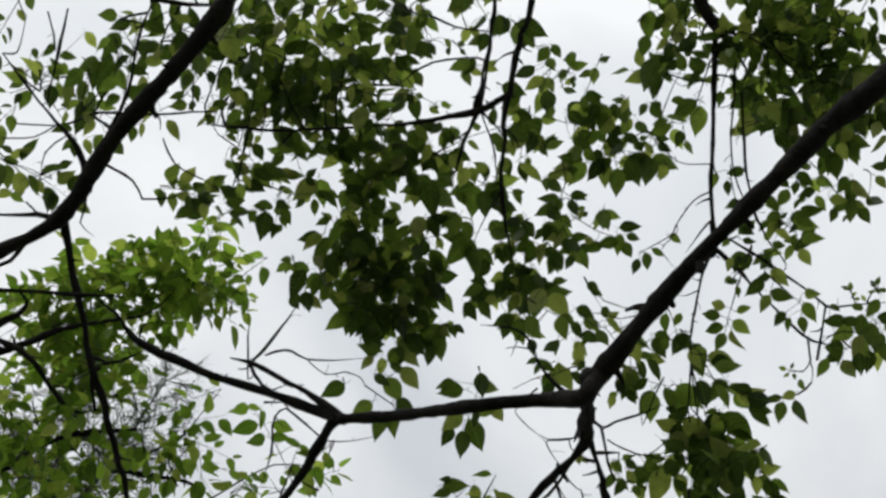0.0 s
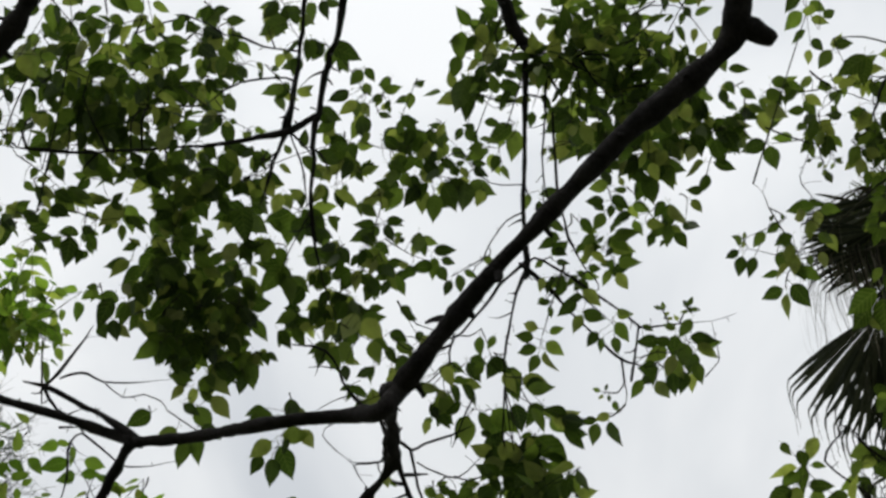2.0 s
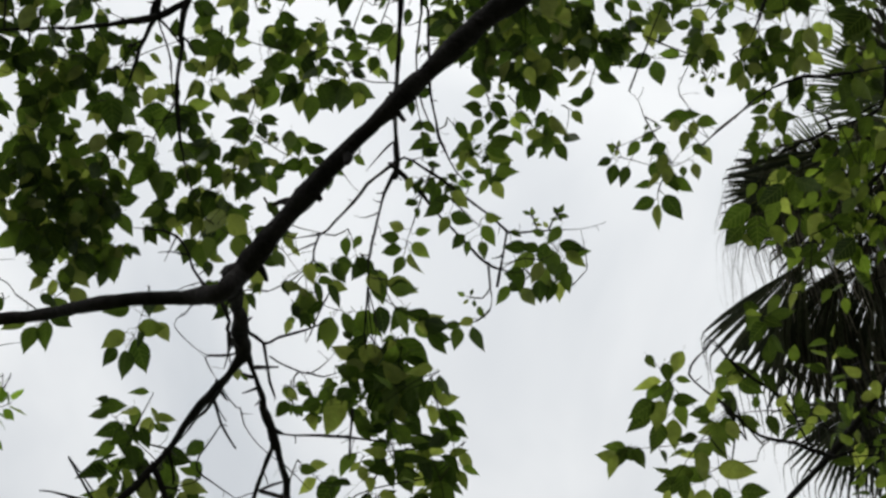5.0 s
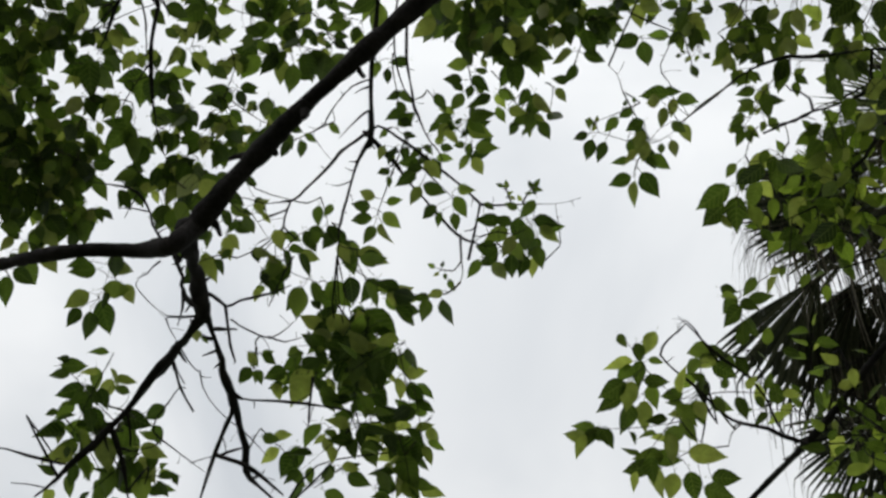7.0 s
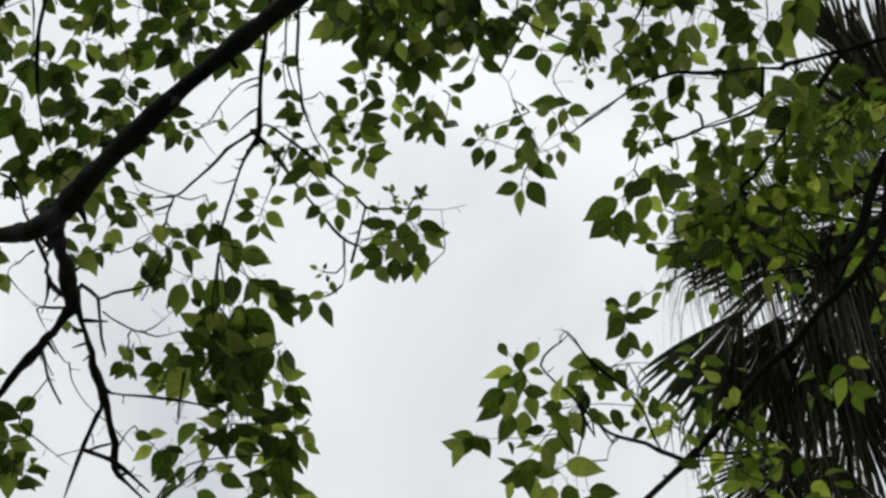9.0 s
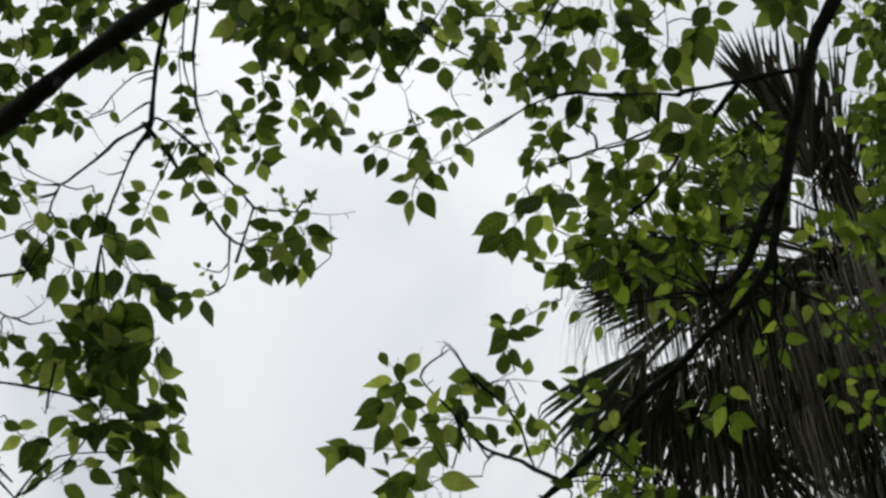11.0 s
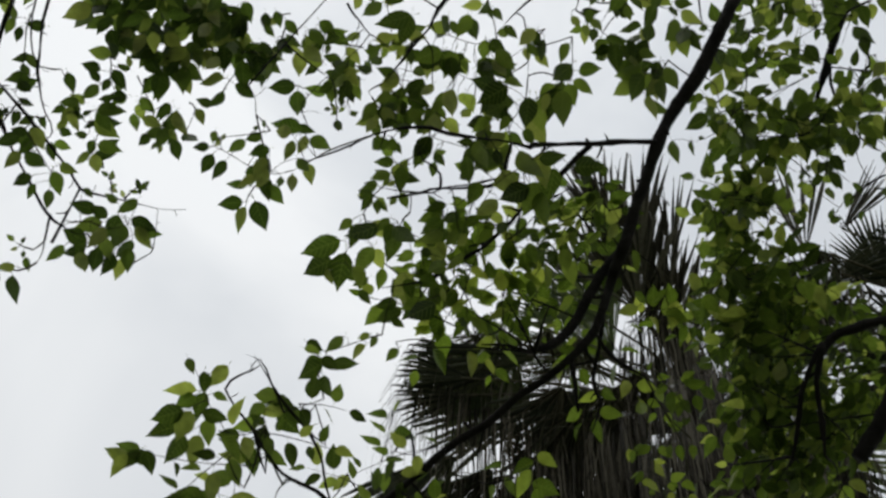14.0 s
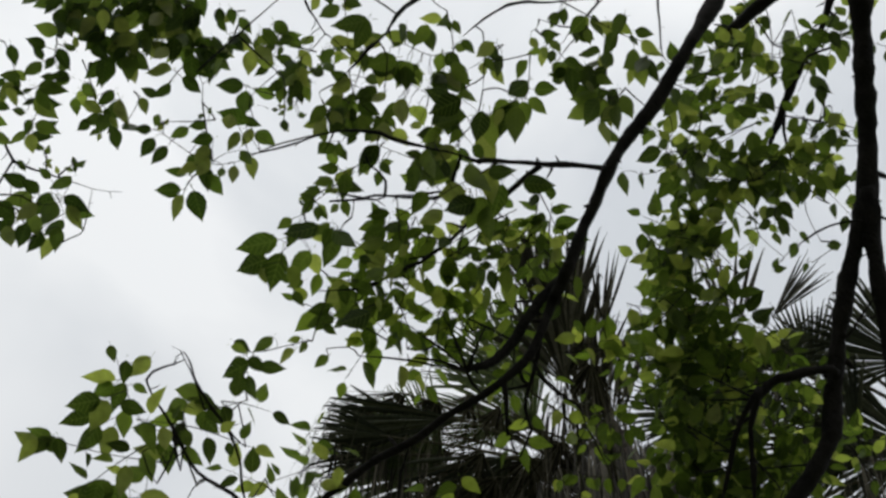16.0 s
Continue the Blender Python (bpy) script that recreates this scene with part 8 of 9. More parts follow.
shoot("left", [(-1.236, 1.661, 5.081), (-1.282, 1.721, 5.033), (-1.340, 1.770, 4.994), (-1.385, 1.809, 4.962)],
      (-1.380, 1.694, 5.012, 164, 0.061), (-1.352, 1.740, 4.993, 114, 0.056), (-1.324, 1.681, 4.967, 63, 0.047), (-1.282, 1.779, 5.025, 83, 0.043), (-1.269, 1.739, 5.034, -156, 0.062), (-1.271, 1.670, 5.076, 83, 0.083), (-1.262, 1.719, 5.027, 4, 0.056), (-1.371, 1.784, 4.963, 154, 0.035), (-1.370, 1.814, 4.957, 174, 0.043), (-1.314, 1.823, 4.942, 124, 0.035), (-1.308, 1.815, 4.950, 3, 0.037), (-1.351, 1.780, 4.985, 83, 0.040), (-1.381, 1.743, 5.019, 164, 0.040), (-1.493, 1.864, 4.965, 93, 0.035), (-1.492, 1.830, 4.902, 104, 0.035))
shoot("left", [(-1.830, 1.813, 4.859), (-1.779, 1.857, 4.824), (-1.728, 1.891, 4.797), (-1.658, 1.874, 4.811)],
      (-1.801, 1.855, 4.834, 3, 0.040), (-1.785, 1.849, 4.812, 93, 0.055), (-1.728, 1.877, 4.774, 164, 0.037), (-1.705, 1.859, 4.752, 63, 0.034), (-1.716, 1.931, 4.783, -6, 0.043), (-1.660, 1.854, 4.797, -15, 0.034), (-1.662, 1.864, 4.796, 83, 0.024), (-1.791, 1.918, 4.789, 33, 0.037), (-1.777, 1.891, 4.765, 154, 0.040), (-1.774, 1.837, 4.841, -156, 0.034))
shoot("main", [(-1.339, 1.993, 4.866), (-1.374, 1.996, 4.863), (-1.422, 1.994, 4.865)],
      (-1.427, 1.960, 4.890, 88, 0.038), (-1.478, 2.004, 4.880, 33, 0.030), (-1.422, 1.994, 4.894, 23, 0.049), (-1.383, 1.999, 4.835, -166, 0.043), (-1.410, 2.058, 4.841, -25, 0.084), (-1.385, 2.030, 4.833, 154, 0.043), (-1.369, 2.005, 4.860, 33, 0.049), (-1.346, 1.995, 4.857, -16, 0.046))
shoot("back", [(-1.243, 2.812, 4.641), (-1.281, 2.730, 4.706), (-1.321, 2.671, 4.754)],
      (-1.352, 2.659, 4.786, 163, 0.047), (-1.345, 2.626, 4.753, 12, 0.035), (-1.327, 2.687, 4.748, 168, 0.068), (-1.322, 2.674, 4.786, 83, 0.056), (-1.309, 2.705, 4.717, 163, 0.053), (-1.296, 2.716, 4.778, 22, 0.053), (-1.292, 2.699, 4.708, 2, 0.047), (-1.259, 2.722, 4.719, 22, 0.047), (-1.216, 2.720, 4.699, 63, 0.044), (-1.279, 2.735, 4.683, 153, 0.035))
shoot("main", [(0.149, 2.213, 4.560), (0.140, 2.193, 4.575), (0.131, 2.186, 4.581)],
      (0.131, 2.168, 4.562, -159, 0.017), (0.139, 2.179, 4.570, -99, 0.018), (0.140, 2.198, 4.570, -39, 0.015), (0.145, 2.190, 4.554, 20, 0.015))
shoot("main", [(0.174, 2.211, 4.561), (0.186, 2.194, 4.575), (0.200, 2.182, 4.584)],
      (0.198, 2.198, 4.598, -129, 0.020), (0.201, 2.205, 4.611, -59, 0.022), (0.196, 2.165, 4.552, 20, 0.020), (0.196, 2.207, 4.589, -179, 0.017), (0.195, 2.189, 4.584, 60, 0.017), (0.171, 2.212, 4.568, -119, 0.015))
shoot("main", [(0.429, 2.041, 4.697), (0.391, 2.055, 4.686), (0.329, 2.074, 4.671)],
      (0.336, 2.108, 4.717, -159, 0.023), (0.337, 2.090, 4.694, -79, 0.017), (0.334, 2.082, 4.674, 120, 0.017), (0.312, 2.099, 4.656, 170, 0.020), (0.413, 2.013, 4.655, -109, 0.015), (0.396, 2.056, 4.708, -59, 0.015))
shoot("main", [(0.023, 2.327, 4.469), (0.004, 2.326, 4.469), (-0.012, 2.323, 4.472)],
      (-0.017, 2.310, 4.459, -155, 0.018), (-0.009, 2.332, 4.470, 144, 0.015), (-0.003, 2.323, 4.475, -76, 0.015), (0.004, 2.345, 4.483, 83, 0.015))
# a lone small leaf that stands in for a hanging seed pod
shoot("right", [(1.814, 1.776, 5.300), (1.812, 1.747, 5.323), (1.789, 1.709, 5.353)],
      (1.772, 1.692, 5.307, 68, 0.046))

# foliage: middle, half width, half length, leaves
clump("main", (-0.24, 1.83, 4.97), 0.066, 0.052, 16)
clump("back", (-2.03, 2.92, 4.81), 0.109, 0.078, 37)
clump("back", (-1.86, 2.94, 4.79), 0.108, 0.077, 37)
clump("back", (-1.69, 2.87, 4.84), 0.093, 0.077, 26)
clump("back", (-2.05, 2.81, 4.90), 0.078, 0.078, 26)
clump("back", (-1.73, 2.73, 4.95), 0.093, 0.069, 29)
clump("back", (-1.89, 2.73, 4.96), 0.093, 0.077, 29)
clump("back", (-1.98, 2.83, 4.87), 0.109, 0.078, 26)
clump("back", (-1.62, 2.93, 4.79), 0.092, 0.062, 17)
clump("main", (-0.19, 1.73, 5.03), 0.065, 0.052, 13)
clump("main", (-0.02, 1.78, 4.99), 0.117, 0.104, 80)
clump("main", (0.09, 1.83, 4.95), 0.117, 0.130, 96)
clump("main", (0.17, 1.77, 4.99), 0.091, 0.091, 45)
clump("main", (-0.03, 1.69, 5.06), 0.078, 0.045, 18)
clump("main", (0.10, 1.71, 5.04), 0.104, 0.052, 34)
clump("main", (0.15, 1.82, 4.95), 0.065, 0.052, 18)
clump("main", (0.26, 1.70, 5.05), 0.052, 0.026, 7)
clump("main", (-0.19, 1.71, 5.04), 0.078, 0.065, 16)
clump("main", (0.56, 1.79, 5.18), 0.081, 0.034, 13)
clump("left", (-1.41, 1.58, 4.75), 0.043, 0.062, 16)
clump("left", (-1.53, 1.64, 4.70), 0.056, 0.037, 12)
clump("left", (-1.34, 1.50, 4.81), 0.055, 0.049, 13)
clump("left", (-1.62, 1.56, 4.76), 0.062, 0.056, 11)
clump("left", (-1.61, 1.75, 4.61), 0.075, 0.050, 11)
clump("left", (-1.25, 1.52, 4.79), 0.049, 0.062, 13)
clump("left", (-1.31, 1.78, 4.59), 0.062, 0.037, 11)
clump("back", (-1.57, 2.58, 5.23), 0.189, 0.134, 272)
clump("back", (-1.78, 2.60, 5.21), 0.174, 0.142, 197)
clump("back", (-1.96, 2.65, 5.17), 0.143, 0.143, 148)
clump("back", (-1.82, 2.75, 5.09), 0.127, 0.079, 87)
clump("back", (-2.02, 2.82, 5.04), 0.111, 0.127, 53)
clump("left", (-1.77, 1.67, 5.17), 0.082, 0.041, 11)
clump("left", (-1.83, 1.87, 5.01), 0.041, 0.055, 8)
clump("back", (-1.54, 2.75, 4.79), 0.097, 0.120, 46)
clump("back", (-1.89, 2.77, 4.77), 0.151, 0.106, 70)
clump("back", (-1.19, 2.84, 4.72), 0.075, 0.089, 25)
clump("back", (-1.39, 2.86, 4.70), 0.075, 0.045, 14)
clump("right", (0.76, 2.55, 4.28), 0.043, 0.055, 8)
clump("right", (0.82, 2.64, 4.21), 0.061, 0.043, 10)
clump("right", (1.05, 2.19, 4.84), 0.117, 0.104, 20)
clump("right", (1.18, 2.13, 4.89), 0.104, 0.104, 20)
clump("right", (0.93, 2.69, 4.44), 0.071, 0.071, 10)
clump("right", (1.18, 2.62, 4.50), 0.059, 0.046, 3)
clump("right", (1.18, 2.14, 4.86), 0.114, 0.076, 28)
clump("right", (1.05, 2.12, 4.89), 0.069, 0.051, 6)
clump("right", (1.79, 2.32, 4.96), 0.116, 0.102, 100)
clump("right", (1.77, 2.47, 4.84), 0.128, 0.101, 86)
clump("right", (1.96, 2.40, 4.90), 0.143, 0.116, 86)
clump("right", (2.20, 2.36, 4.93), 0.048, 0.055, 17)
clump("right", (1.65, 2.37, 4.92), 0.054, 0.067, 29)
clump("right", (2.08, 2.46, 4.85), 0.109, 0.068, 43)
clump("right", (1.90, 2.52, 4.80), 0.095, 0.054, 37)
clump("right", (1.98, 2.28, 4.99), 0.083, 0.069, 29)
clump("right", (1.77, 2.40, 4.92), 0.097, 0.111, 48)
clump("right", (1.76, 2.51, 4.83), 0.083, 0.069, 24)
clump("olive", (0.91, 2.60, 4.24), 0.061, 0.067, 13)
clump("olive", (1.01, 2.65, 4.21), 0.061, 0.049, 8)
clump("olive", (0.97, 2.72, 4.14), 0.086, 0.061, 13)
clump("olive", (1.10, 2.67, 4.18), 0.061, 0.049, 7)
clump("right", (0.89, 2.66, 4.53), 0.073, 0.079, 15)
clump("right", (0.96, 2.78, 4.44), 0.059, 0.093, 15)
clump("right", (1.91, 2.51, 4.83), 0.104, 0.111, 48)
clump("right", (2.01, 2.62, 4.74), 0.076, 0.083, 29)
clump("right", (1.82, 2.63, 4.73), 0.069, 0.083, 17)
clump("right", (1.87, 2.61, 4.76), 0.083, 0.083, 25)
clump("right", (2.02, 2.49, 4.85), 0.042, 0.084, 13)
clump("right", (1.80, 2.44, 4.89), 0.109, 0.123, 43)
clump("right", (2.00, 2.49, 4.85), 0.110, 0.083, 35)
clump("right", (1.73, 2.59, 4.77), 0.068, 0.054, 15)
clump("main", (-0.73, 1.90, 4.91), 0.077, 0.064, 11)
clump("main", (-0.75, 2.46, 4.22), 0.066, 0.048, 10)
clump("main", (-0.70, 2.56, 4.14), 0.077, 0.066, 18)
clump("main", (-0.81, 2.58, 4.13), 0.048, 0.048, 6)
clump("main", (-0.63, 2.61, 4.10), 0.060, 0.036, 9)
clump("right", (1.76, 2.68, 4.70), 0.069, 0.055, 15)
clump("right", (1.93, 2.66, 4.72), 0.083, 0.055, 18)
clump("right", (1.21, 2.22, 4.93), 0.073, 0.087, 20)
clump("right", (1.15, 2.32, 4.85), 0.079, 0.053, 15)
clump("right", (0.57, 2.50, 4.31), 0.070, 0.059, 11)
clump("right", (0.66, 2.45, 4.35), 0.047, 0.035, 5)
clump("right", (0.51, 2.56, 4.25), 0.070, 0.047, 10)
clump("right", (1.57, 2.32, 4.99), 0.062, 0.104, 23)
clump("right", (1.66, 2.39, 4.93), 0.069, 0.069, 15)
clump("main", (-0.18, 1.68, 5.09), 0.065, 0.052, 11)
clump("main", (0.03, 1.68, 5.09), 0.078, 0.039, 11)
clump("main", (0.19, 1.71, 5.06), 0.065, 0.046, 9)
clump("olive", (0.96, 2.30, 4.79), 0.137, 0.111, 57)
clump("olive", (0.85, 2.39, 4.71), 0.065, 0.085, 19)
clump("olive", (1.13, 2.34, 4.75), 0.138, 0.098, 40)
clump("olive", (1.00, 2.41, 4.70), 0.118, 0.052, 17)
clump("olive", (1.37, 2.41, 4.72), 0.064, 0.064, 7)
clump("olive", (1.45, 2.30, 4.81), 0.071, 0.058, 13)
clump("right", (1.53, 1.79, 5.38), 0.111, 0.076, 39)
clump("right", (1.67, 1.69, 5.46), 0.119, 0.105, 53)
clump("right", (1.55, 1.94, 5.26), 0.103, 0.083, 45)
clump("right", (1.72, 1.96, 5.24), 0.145, 0.104, 80)
clump("right", (1.59, 2.11, 5.12), 0.075, 0.102, 92)
clump("right", (1.65, 2.26, 5.01), 0.075, 0.115, 100)
clump("right", (1.86, 1.84, 5.34), 0.091, 0.077, 27)
clump("right", (1.93, 1.95, 5.26), 0.056, 0.056, 9)
clump("right", (1.85, 1.61, 5.52), 0.085, 0.085, 21)
clump("right", (1.70, 2.25, 5.03), 0.111, 0.104, 46)
clump("right", (1.61, 2.14, 5.12), 0.077, 0.077, 20)
clump("right", (1.57, 2.21, 5.07), 0.042, 0.083, 9)
shoot("main", [(0.038, 2.336, 4.441), (0.007, 2.356, 4.426), (-0.054, 2.357, 4.424), (-0.115, 2.348, 4.432)],
      (-0.180, 2.278, 4.451, 5, 0.058), (-0.119, 2.365, 4.426, -20, 0.054), (-0.109, 2.350, 4.421, 15, 0.056), (-0.102, 2.361, 4.389, 49, 0.056), (-0.031, 2.350, 4.399, 109, 0.046), (-0.002, 2.365, 4.418, 75, 0.056), (-0.029, 2.369, 4.428, -179, 0.037), (-0.001, 2.343, 4.420, 159, 0.034), (-0.095, 2.349, 4.433, -159, 0.049), (0.012, 2.342, 4.458, 60, 0.030))
shoot("main", [(-0.178, 2.467, 4.366), (-0.116, 2.486, 4.351), (-0.067, 2.525, 4.320), (-0.048, 2.602, 4.259)],
      (-0.078, 2.467, 4.375, 69, 0.052), (-0.084, 2.522, 4.348, -9, 0.047), (-0.098, 2.521, 4.337, 89, 0.052), (-0.077, 2.536, 4.326, 49, 0.052), (-0.059, 2.555, 4.351, 29, 0.045), (-0.060, 2.564, 4.307, 29, 0.047), (-0.158, 2.544, 4.308, 39, 0.044), (-0.060, 2.617, 4.268, -24, 0.040), (-0.147, 2.563, 4.262, 0, 0.064), (-0.060, 2.563, 4.279, 150, 0.044), (-0.044, 2.642, 4.250, 69, 0.045), (-0.034, 2.633, 4.252, 29, 0.040))
shoot("main", [(-0.104, 2.602, 4.259), (-0.085, 2.640, 4.228), (-0.073, 2.688, 4.189)],
      (-0.050, 2.646, 4.270, 99, 0.052), (-0.096, 2.648, 4.222, 59, 0.076), (-0.139, 2.649, 4.177, 59, 0.049), (-0.049, 2.739, 4.207, 9, 0.052), (-0.089, 2.628, 4.271, 120, 0.062), (-0.082, 2.584, 4.241, 39, 0.056), (-0.086, 2.685, 4.233, 99, 0.070))
clump("main", (-0.21, 2.50, 4.41), 0.081, 0.079, 64)
clump("main", (-0.15, 2.51, 4.38), 0.068, 0.062, 16)
clump("main", (-0.20, 2.61, 4.30), 0.068, 0.075, 18)
clump("main", (-0.10, 2.67, 4.26), 0.062, 0.075, 16)
clump("main", (-1.10, 1.70, 5.05), 0.160, 0.106, 48)
clump("main", (-1.00, 1.80, 4.97), 0.212, 0.106, 88)
clump("main", (-1.18, 1.82, 4.95), 0.107, 0.080, 24)
clump("main", (-1.16, 1.64, 5.10), 0.104, 0.058, 20)
clump("main", (-1.25, 1.70, 5.05), 0.071, 0.052, 8)
clump("main", (-1.02, 1.67, 5.08), 0.091, 0.065, 14)
clump("main", (-1.26, 1.80, 4.97), 0.065, 0.078, 9)
clump("main", (-1.02, 1.81, 4.98), 0.115, 0.064, 10)
clump("main", (-1.08, 1.93, 4.89), 0.077, 0.064, 8)
# <<< plan of the trees


# ---- fan palms ----
def strip(points, widths, side, fold):
    """A folded, tapering blade along points: three columns of corners."""
    verts, faces = [], []
    for p, w in zip(points, widths):
        verts += [tuple(p - side * w + fold * w), tuple(p), tuple(p + side * w + fold * w)]
    for i in range(len(points) - 1):
        a = 3 * i
        faces += [(a, a + 1, a + 4, a + 3), (a + 1, a + 2, a + 5, a + 4)]
    return verts, faces


DOWN = np.array((0, 0, -1.0))
# segments, how far they are grown together, width of the free part, scatter, material, name
FAN = {
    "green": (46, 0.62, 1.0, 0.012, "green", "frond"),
    # green fan whose dark paint stands in for shade inside the crown
    "shaded": (30, 0.62, 1.0, 0.02, "shaded_green", "frond"),
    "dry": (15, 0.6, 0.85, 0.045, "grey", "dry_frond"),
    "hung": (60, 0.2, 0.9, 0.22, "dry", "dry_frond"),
}


def fan_leaf(palm, crown, hub, axis, normal, blade, spread, hang, look_kind, r):
    """One fan leaf: an arched stalk from the crown, a pleated half-joined fan, and tips that hang from its rim."""
    count, grown, wide, scatter, paint, name = FAN[look_kind]
    hub, axis, normal = (np.array(v, float) for v in (hub, axis, normal))
    axis /= np.linalg.norm(axis)
    normal -= axis * (normal @ axis)
    normal /= np.linalg.norm(normal)
    side = np.cross(normal, axis)
    arch = (crown + hub) / 2 + np.array((0, 0, 0.10 * np.linalg.norm(hub - crown)))
    stem = part(name, tube(glide([(*crown, 0.017), (*arch, 0.012), (*hub, 0.008), (*(hub + axis * blade * 0.12), 0.003)], 0.1), 6), PALM_STALK, palm)
    spread = radians(spread)
    if look_kind == "shaded":
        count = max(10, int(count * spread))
    if look_kind in ("dry", "hung"):
        count = max(9, int(count * min(1.0, 0.4 + spread)))
    step = 2 * spread / (count - 1)
    pieces = []
    for k in range(count):
        if look_kind in ("dry", "hung") and r.random() < 0.12:
            continue
        a = -spread + step * k + r.normal(0, scatter * 0.5)
        ray = axis * math.cos(a) + side * math.sin(a) + normal * (0.16 * abs(math.sin(a)) + r.normal(0, scatter))
        ray /= np.linalg.norm(ray)
        reach = blade * (0.74 + 0.26 * math.cos(a * 0.8)) * r.uniform(0.9, 1.08)
        fall = hang * r.uniform(0.35, 1.15)
        sag = r.uniform(0.04, 0.10) if look_kind != "dry" else r.uniform(-0.02, 0.10)
        pts, wid = [], []
        for q in (0.03, 0.2, 0.4, 0.6, 0.8, 0.92, 1.0):
            pts.append(hub + ray * reach * q + DOWN * sag * reach * q ** 3)
            full = max(0.0035, reach * q * math.tan(step / 2) * 1.04)
            free = 1.0 if q <= grown else max(0.2, 1 - ((q - grown) / (1.04 - grown)) ** 1.4)
            wid.append(min(full, 0.034) * (1.0 if q <= grown else wide * free))
        p, way = pts[-1].copy(), ray * 0.75 + DOWN * 0.25
        if fall > 0.05:
            # the thin tips bend over and hang
            pieces_n = 6
            for j in range(pieces_n):
                way = way * (0.45 if j < 3 else 0.2) + DOWN * 0.8 + r.normal(0, 0.05, 3)
                way /= np.linalg.norm(way)
                p = p + way * fall / pieces_n
                pts.append(p.copy())
                wid.append(max(0.0018, (0.0065 if look_kind == "hung" else wid[6]) * (0.95 - 0.12 * j)))
        else:
            # a short tip, sometimes bent like a hook
            bend = r.uniform(0.0, 1.0) ** 2
            for j in range(2):
                way = ray * (1 - bend * (j + 1) / 2) + DOWN * bend * (j + 1) / 2 + ray * 0.05
                p = p + way / np.linalg.norm(way) * reach * 0.06
                pts.append(p.copy())
                wid.append(0.0022 - 0.0006 * j)
        across = np.cross(normal, ray)
        across /= np.linalg.norm(across) + 1e-9
        pieces.append(strip(pts, wid, across, normal * (0.75 if k % 2 else 0.5)))
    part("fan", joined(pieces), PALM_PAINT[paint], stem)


def fan_palm(label, crown, lean, skirt, far_side, seed):
    """A fan palm: its trunk, a skirt of dead leaves and green ones on its far side; frond() adds the rest."""
    r = np.random.default_rng(seed)
    crown = np.array(crown)
    foot = np.array((crown[0] + lean[0], crown[1] + lean[1], 0.0))
    palm = thing("fan_palm", tuple(foot), label, "palm", "fan palms")
    top = crown - foot
    line = glide([(0, 0, -0.1, 0.24), (0, 0, 0.4, 0.18), (*(top * 0.5), 0.14), (*top, 0.135), (*(top + np.array((0, 0, 0.25))), 0.06)], 0.1)
    line[1::2, 3] *= 1.1
    part("trunk", tube(line, 18, 0.07, r), PALM_BARK, palm, "ringed brown fibrous palm trunk")
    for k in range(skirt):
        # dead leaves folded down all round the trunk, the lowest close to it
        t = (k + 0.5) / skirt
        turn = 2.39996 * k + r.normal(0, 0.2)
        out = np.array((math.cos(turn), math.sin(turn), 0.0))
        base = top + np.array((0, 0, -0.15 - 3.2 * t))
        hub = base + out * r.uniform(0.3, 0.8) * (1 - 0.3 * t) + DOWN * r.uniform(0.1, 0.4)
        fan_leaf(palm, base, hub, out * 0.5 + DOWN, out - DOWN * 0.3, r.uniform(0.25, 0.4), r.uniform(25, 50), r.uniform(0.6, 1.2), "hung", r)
    for turn, rise in far_side:
        a, h = radians(turn), radians(rise)
        out = np.array((math.cos(a) * math.cos(h), math.sin(a) * math.cos(h), math.sin(h)))
        fan_leaf(palm, top, top + out * r.uniform(0.8, 1.1), out + DOWN * 0.2, np.array((0, 0, 1.0)), r.uniform(0.75, 0.9), 85, 0.3, "green", r)
    return palm, foot, top, r


def frond(palm, hub, axis, normal, blade, spread, hang, look_kind):
    """One leaf that shows by itself: hub, axis, normal, length, half spread, hanging tips and kind."""
    ob, foot, top, r = palm
    base = top + np.array((0, 0, 0.1 if look_kind in ("green", "dry") else -0.25))
    fan_leaf(ob, base, np.array(hub) - foot, axis, normal, blade, spread, hang, look_kind, r)


TALL = fan_palm("tall fan palm with drooping split fronds and a dry skirt", (3.98, 6.40, 10.55), (0.12, 0.1), 96, [(20, 5), (50, -5), (75, 8), (100, -8), (35, 18), (65, 22)], 3)
frond(TALL, (2.84, 6.67, 10.45), (-0.88, 0.06, 0.47), (0.42, 0.57, 0.71), 0.70, 50, 0.15, "green")
frond(TALL, (2.44, 6.60, 10.48), (-0.97, 0.23, 0.06), (0.19, 0.57, 0.80), 0.47, 22, 1.40, "shaded")
frond(TALL, (2.42, 6.70, 10.42), (-0.93, 0.36, -0.05), (0.19, 0.58, 0.79), 0.45, 20, 1.70, "shaded")
frond(TALL, (2.94, 6.78, 10.60), (-0.84, 0.54, 0.03), (0.35, 0.51, 0.79), 0.79, 26, 0.50, "shaded")
frond(TALL, (2.39, 6.83, 9.96), (-0.46, 0.74, -0.49), (0.20, 0.62, 0.76), 0.79, 32, 0.50, "shaded")
frond(TALL, (2.66, 6.87, 9.98), (-0.36, 0.77, -0.52), (0.22, 0.62, 0.75), 0.96, 34, 0.45, "shaded")
frond(TALL, (2.89, 6.84, 9.93), (-0.11, 0.78, -0.61), (0.25, 0.62, 0.75), 1.00, 36, 0.45, "shaded")
frond(TALL, (3.04, 7.09, 9.47), (0.49, 0.55, -0.68), (0.27, 0.65, 0.72), 0.69, 40, 0.30, "shaded")
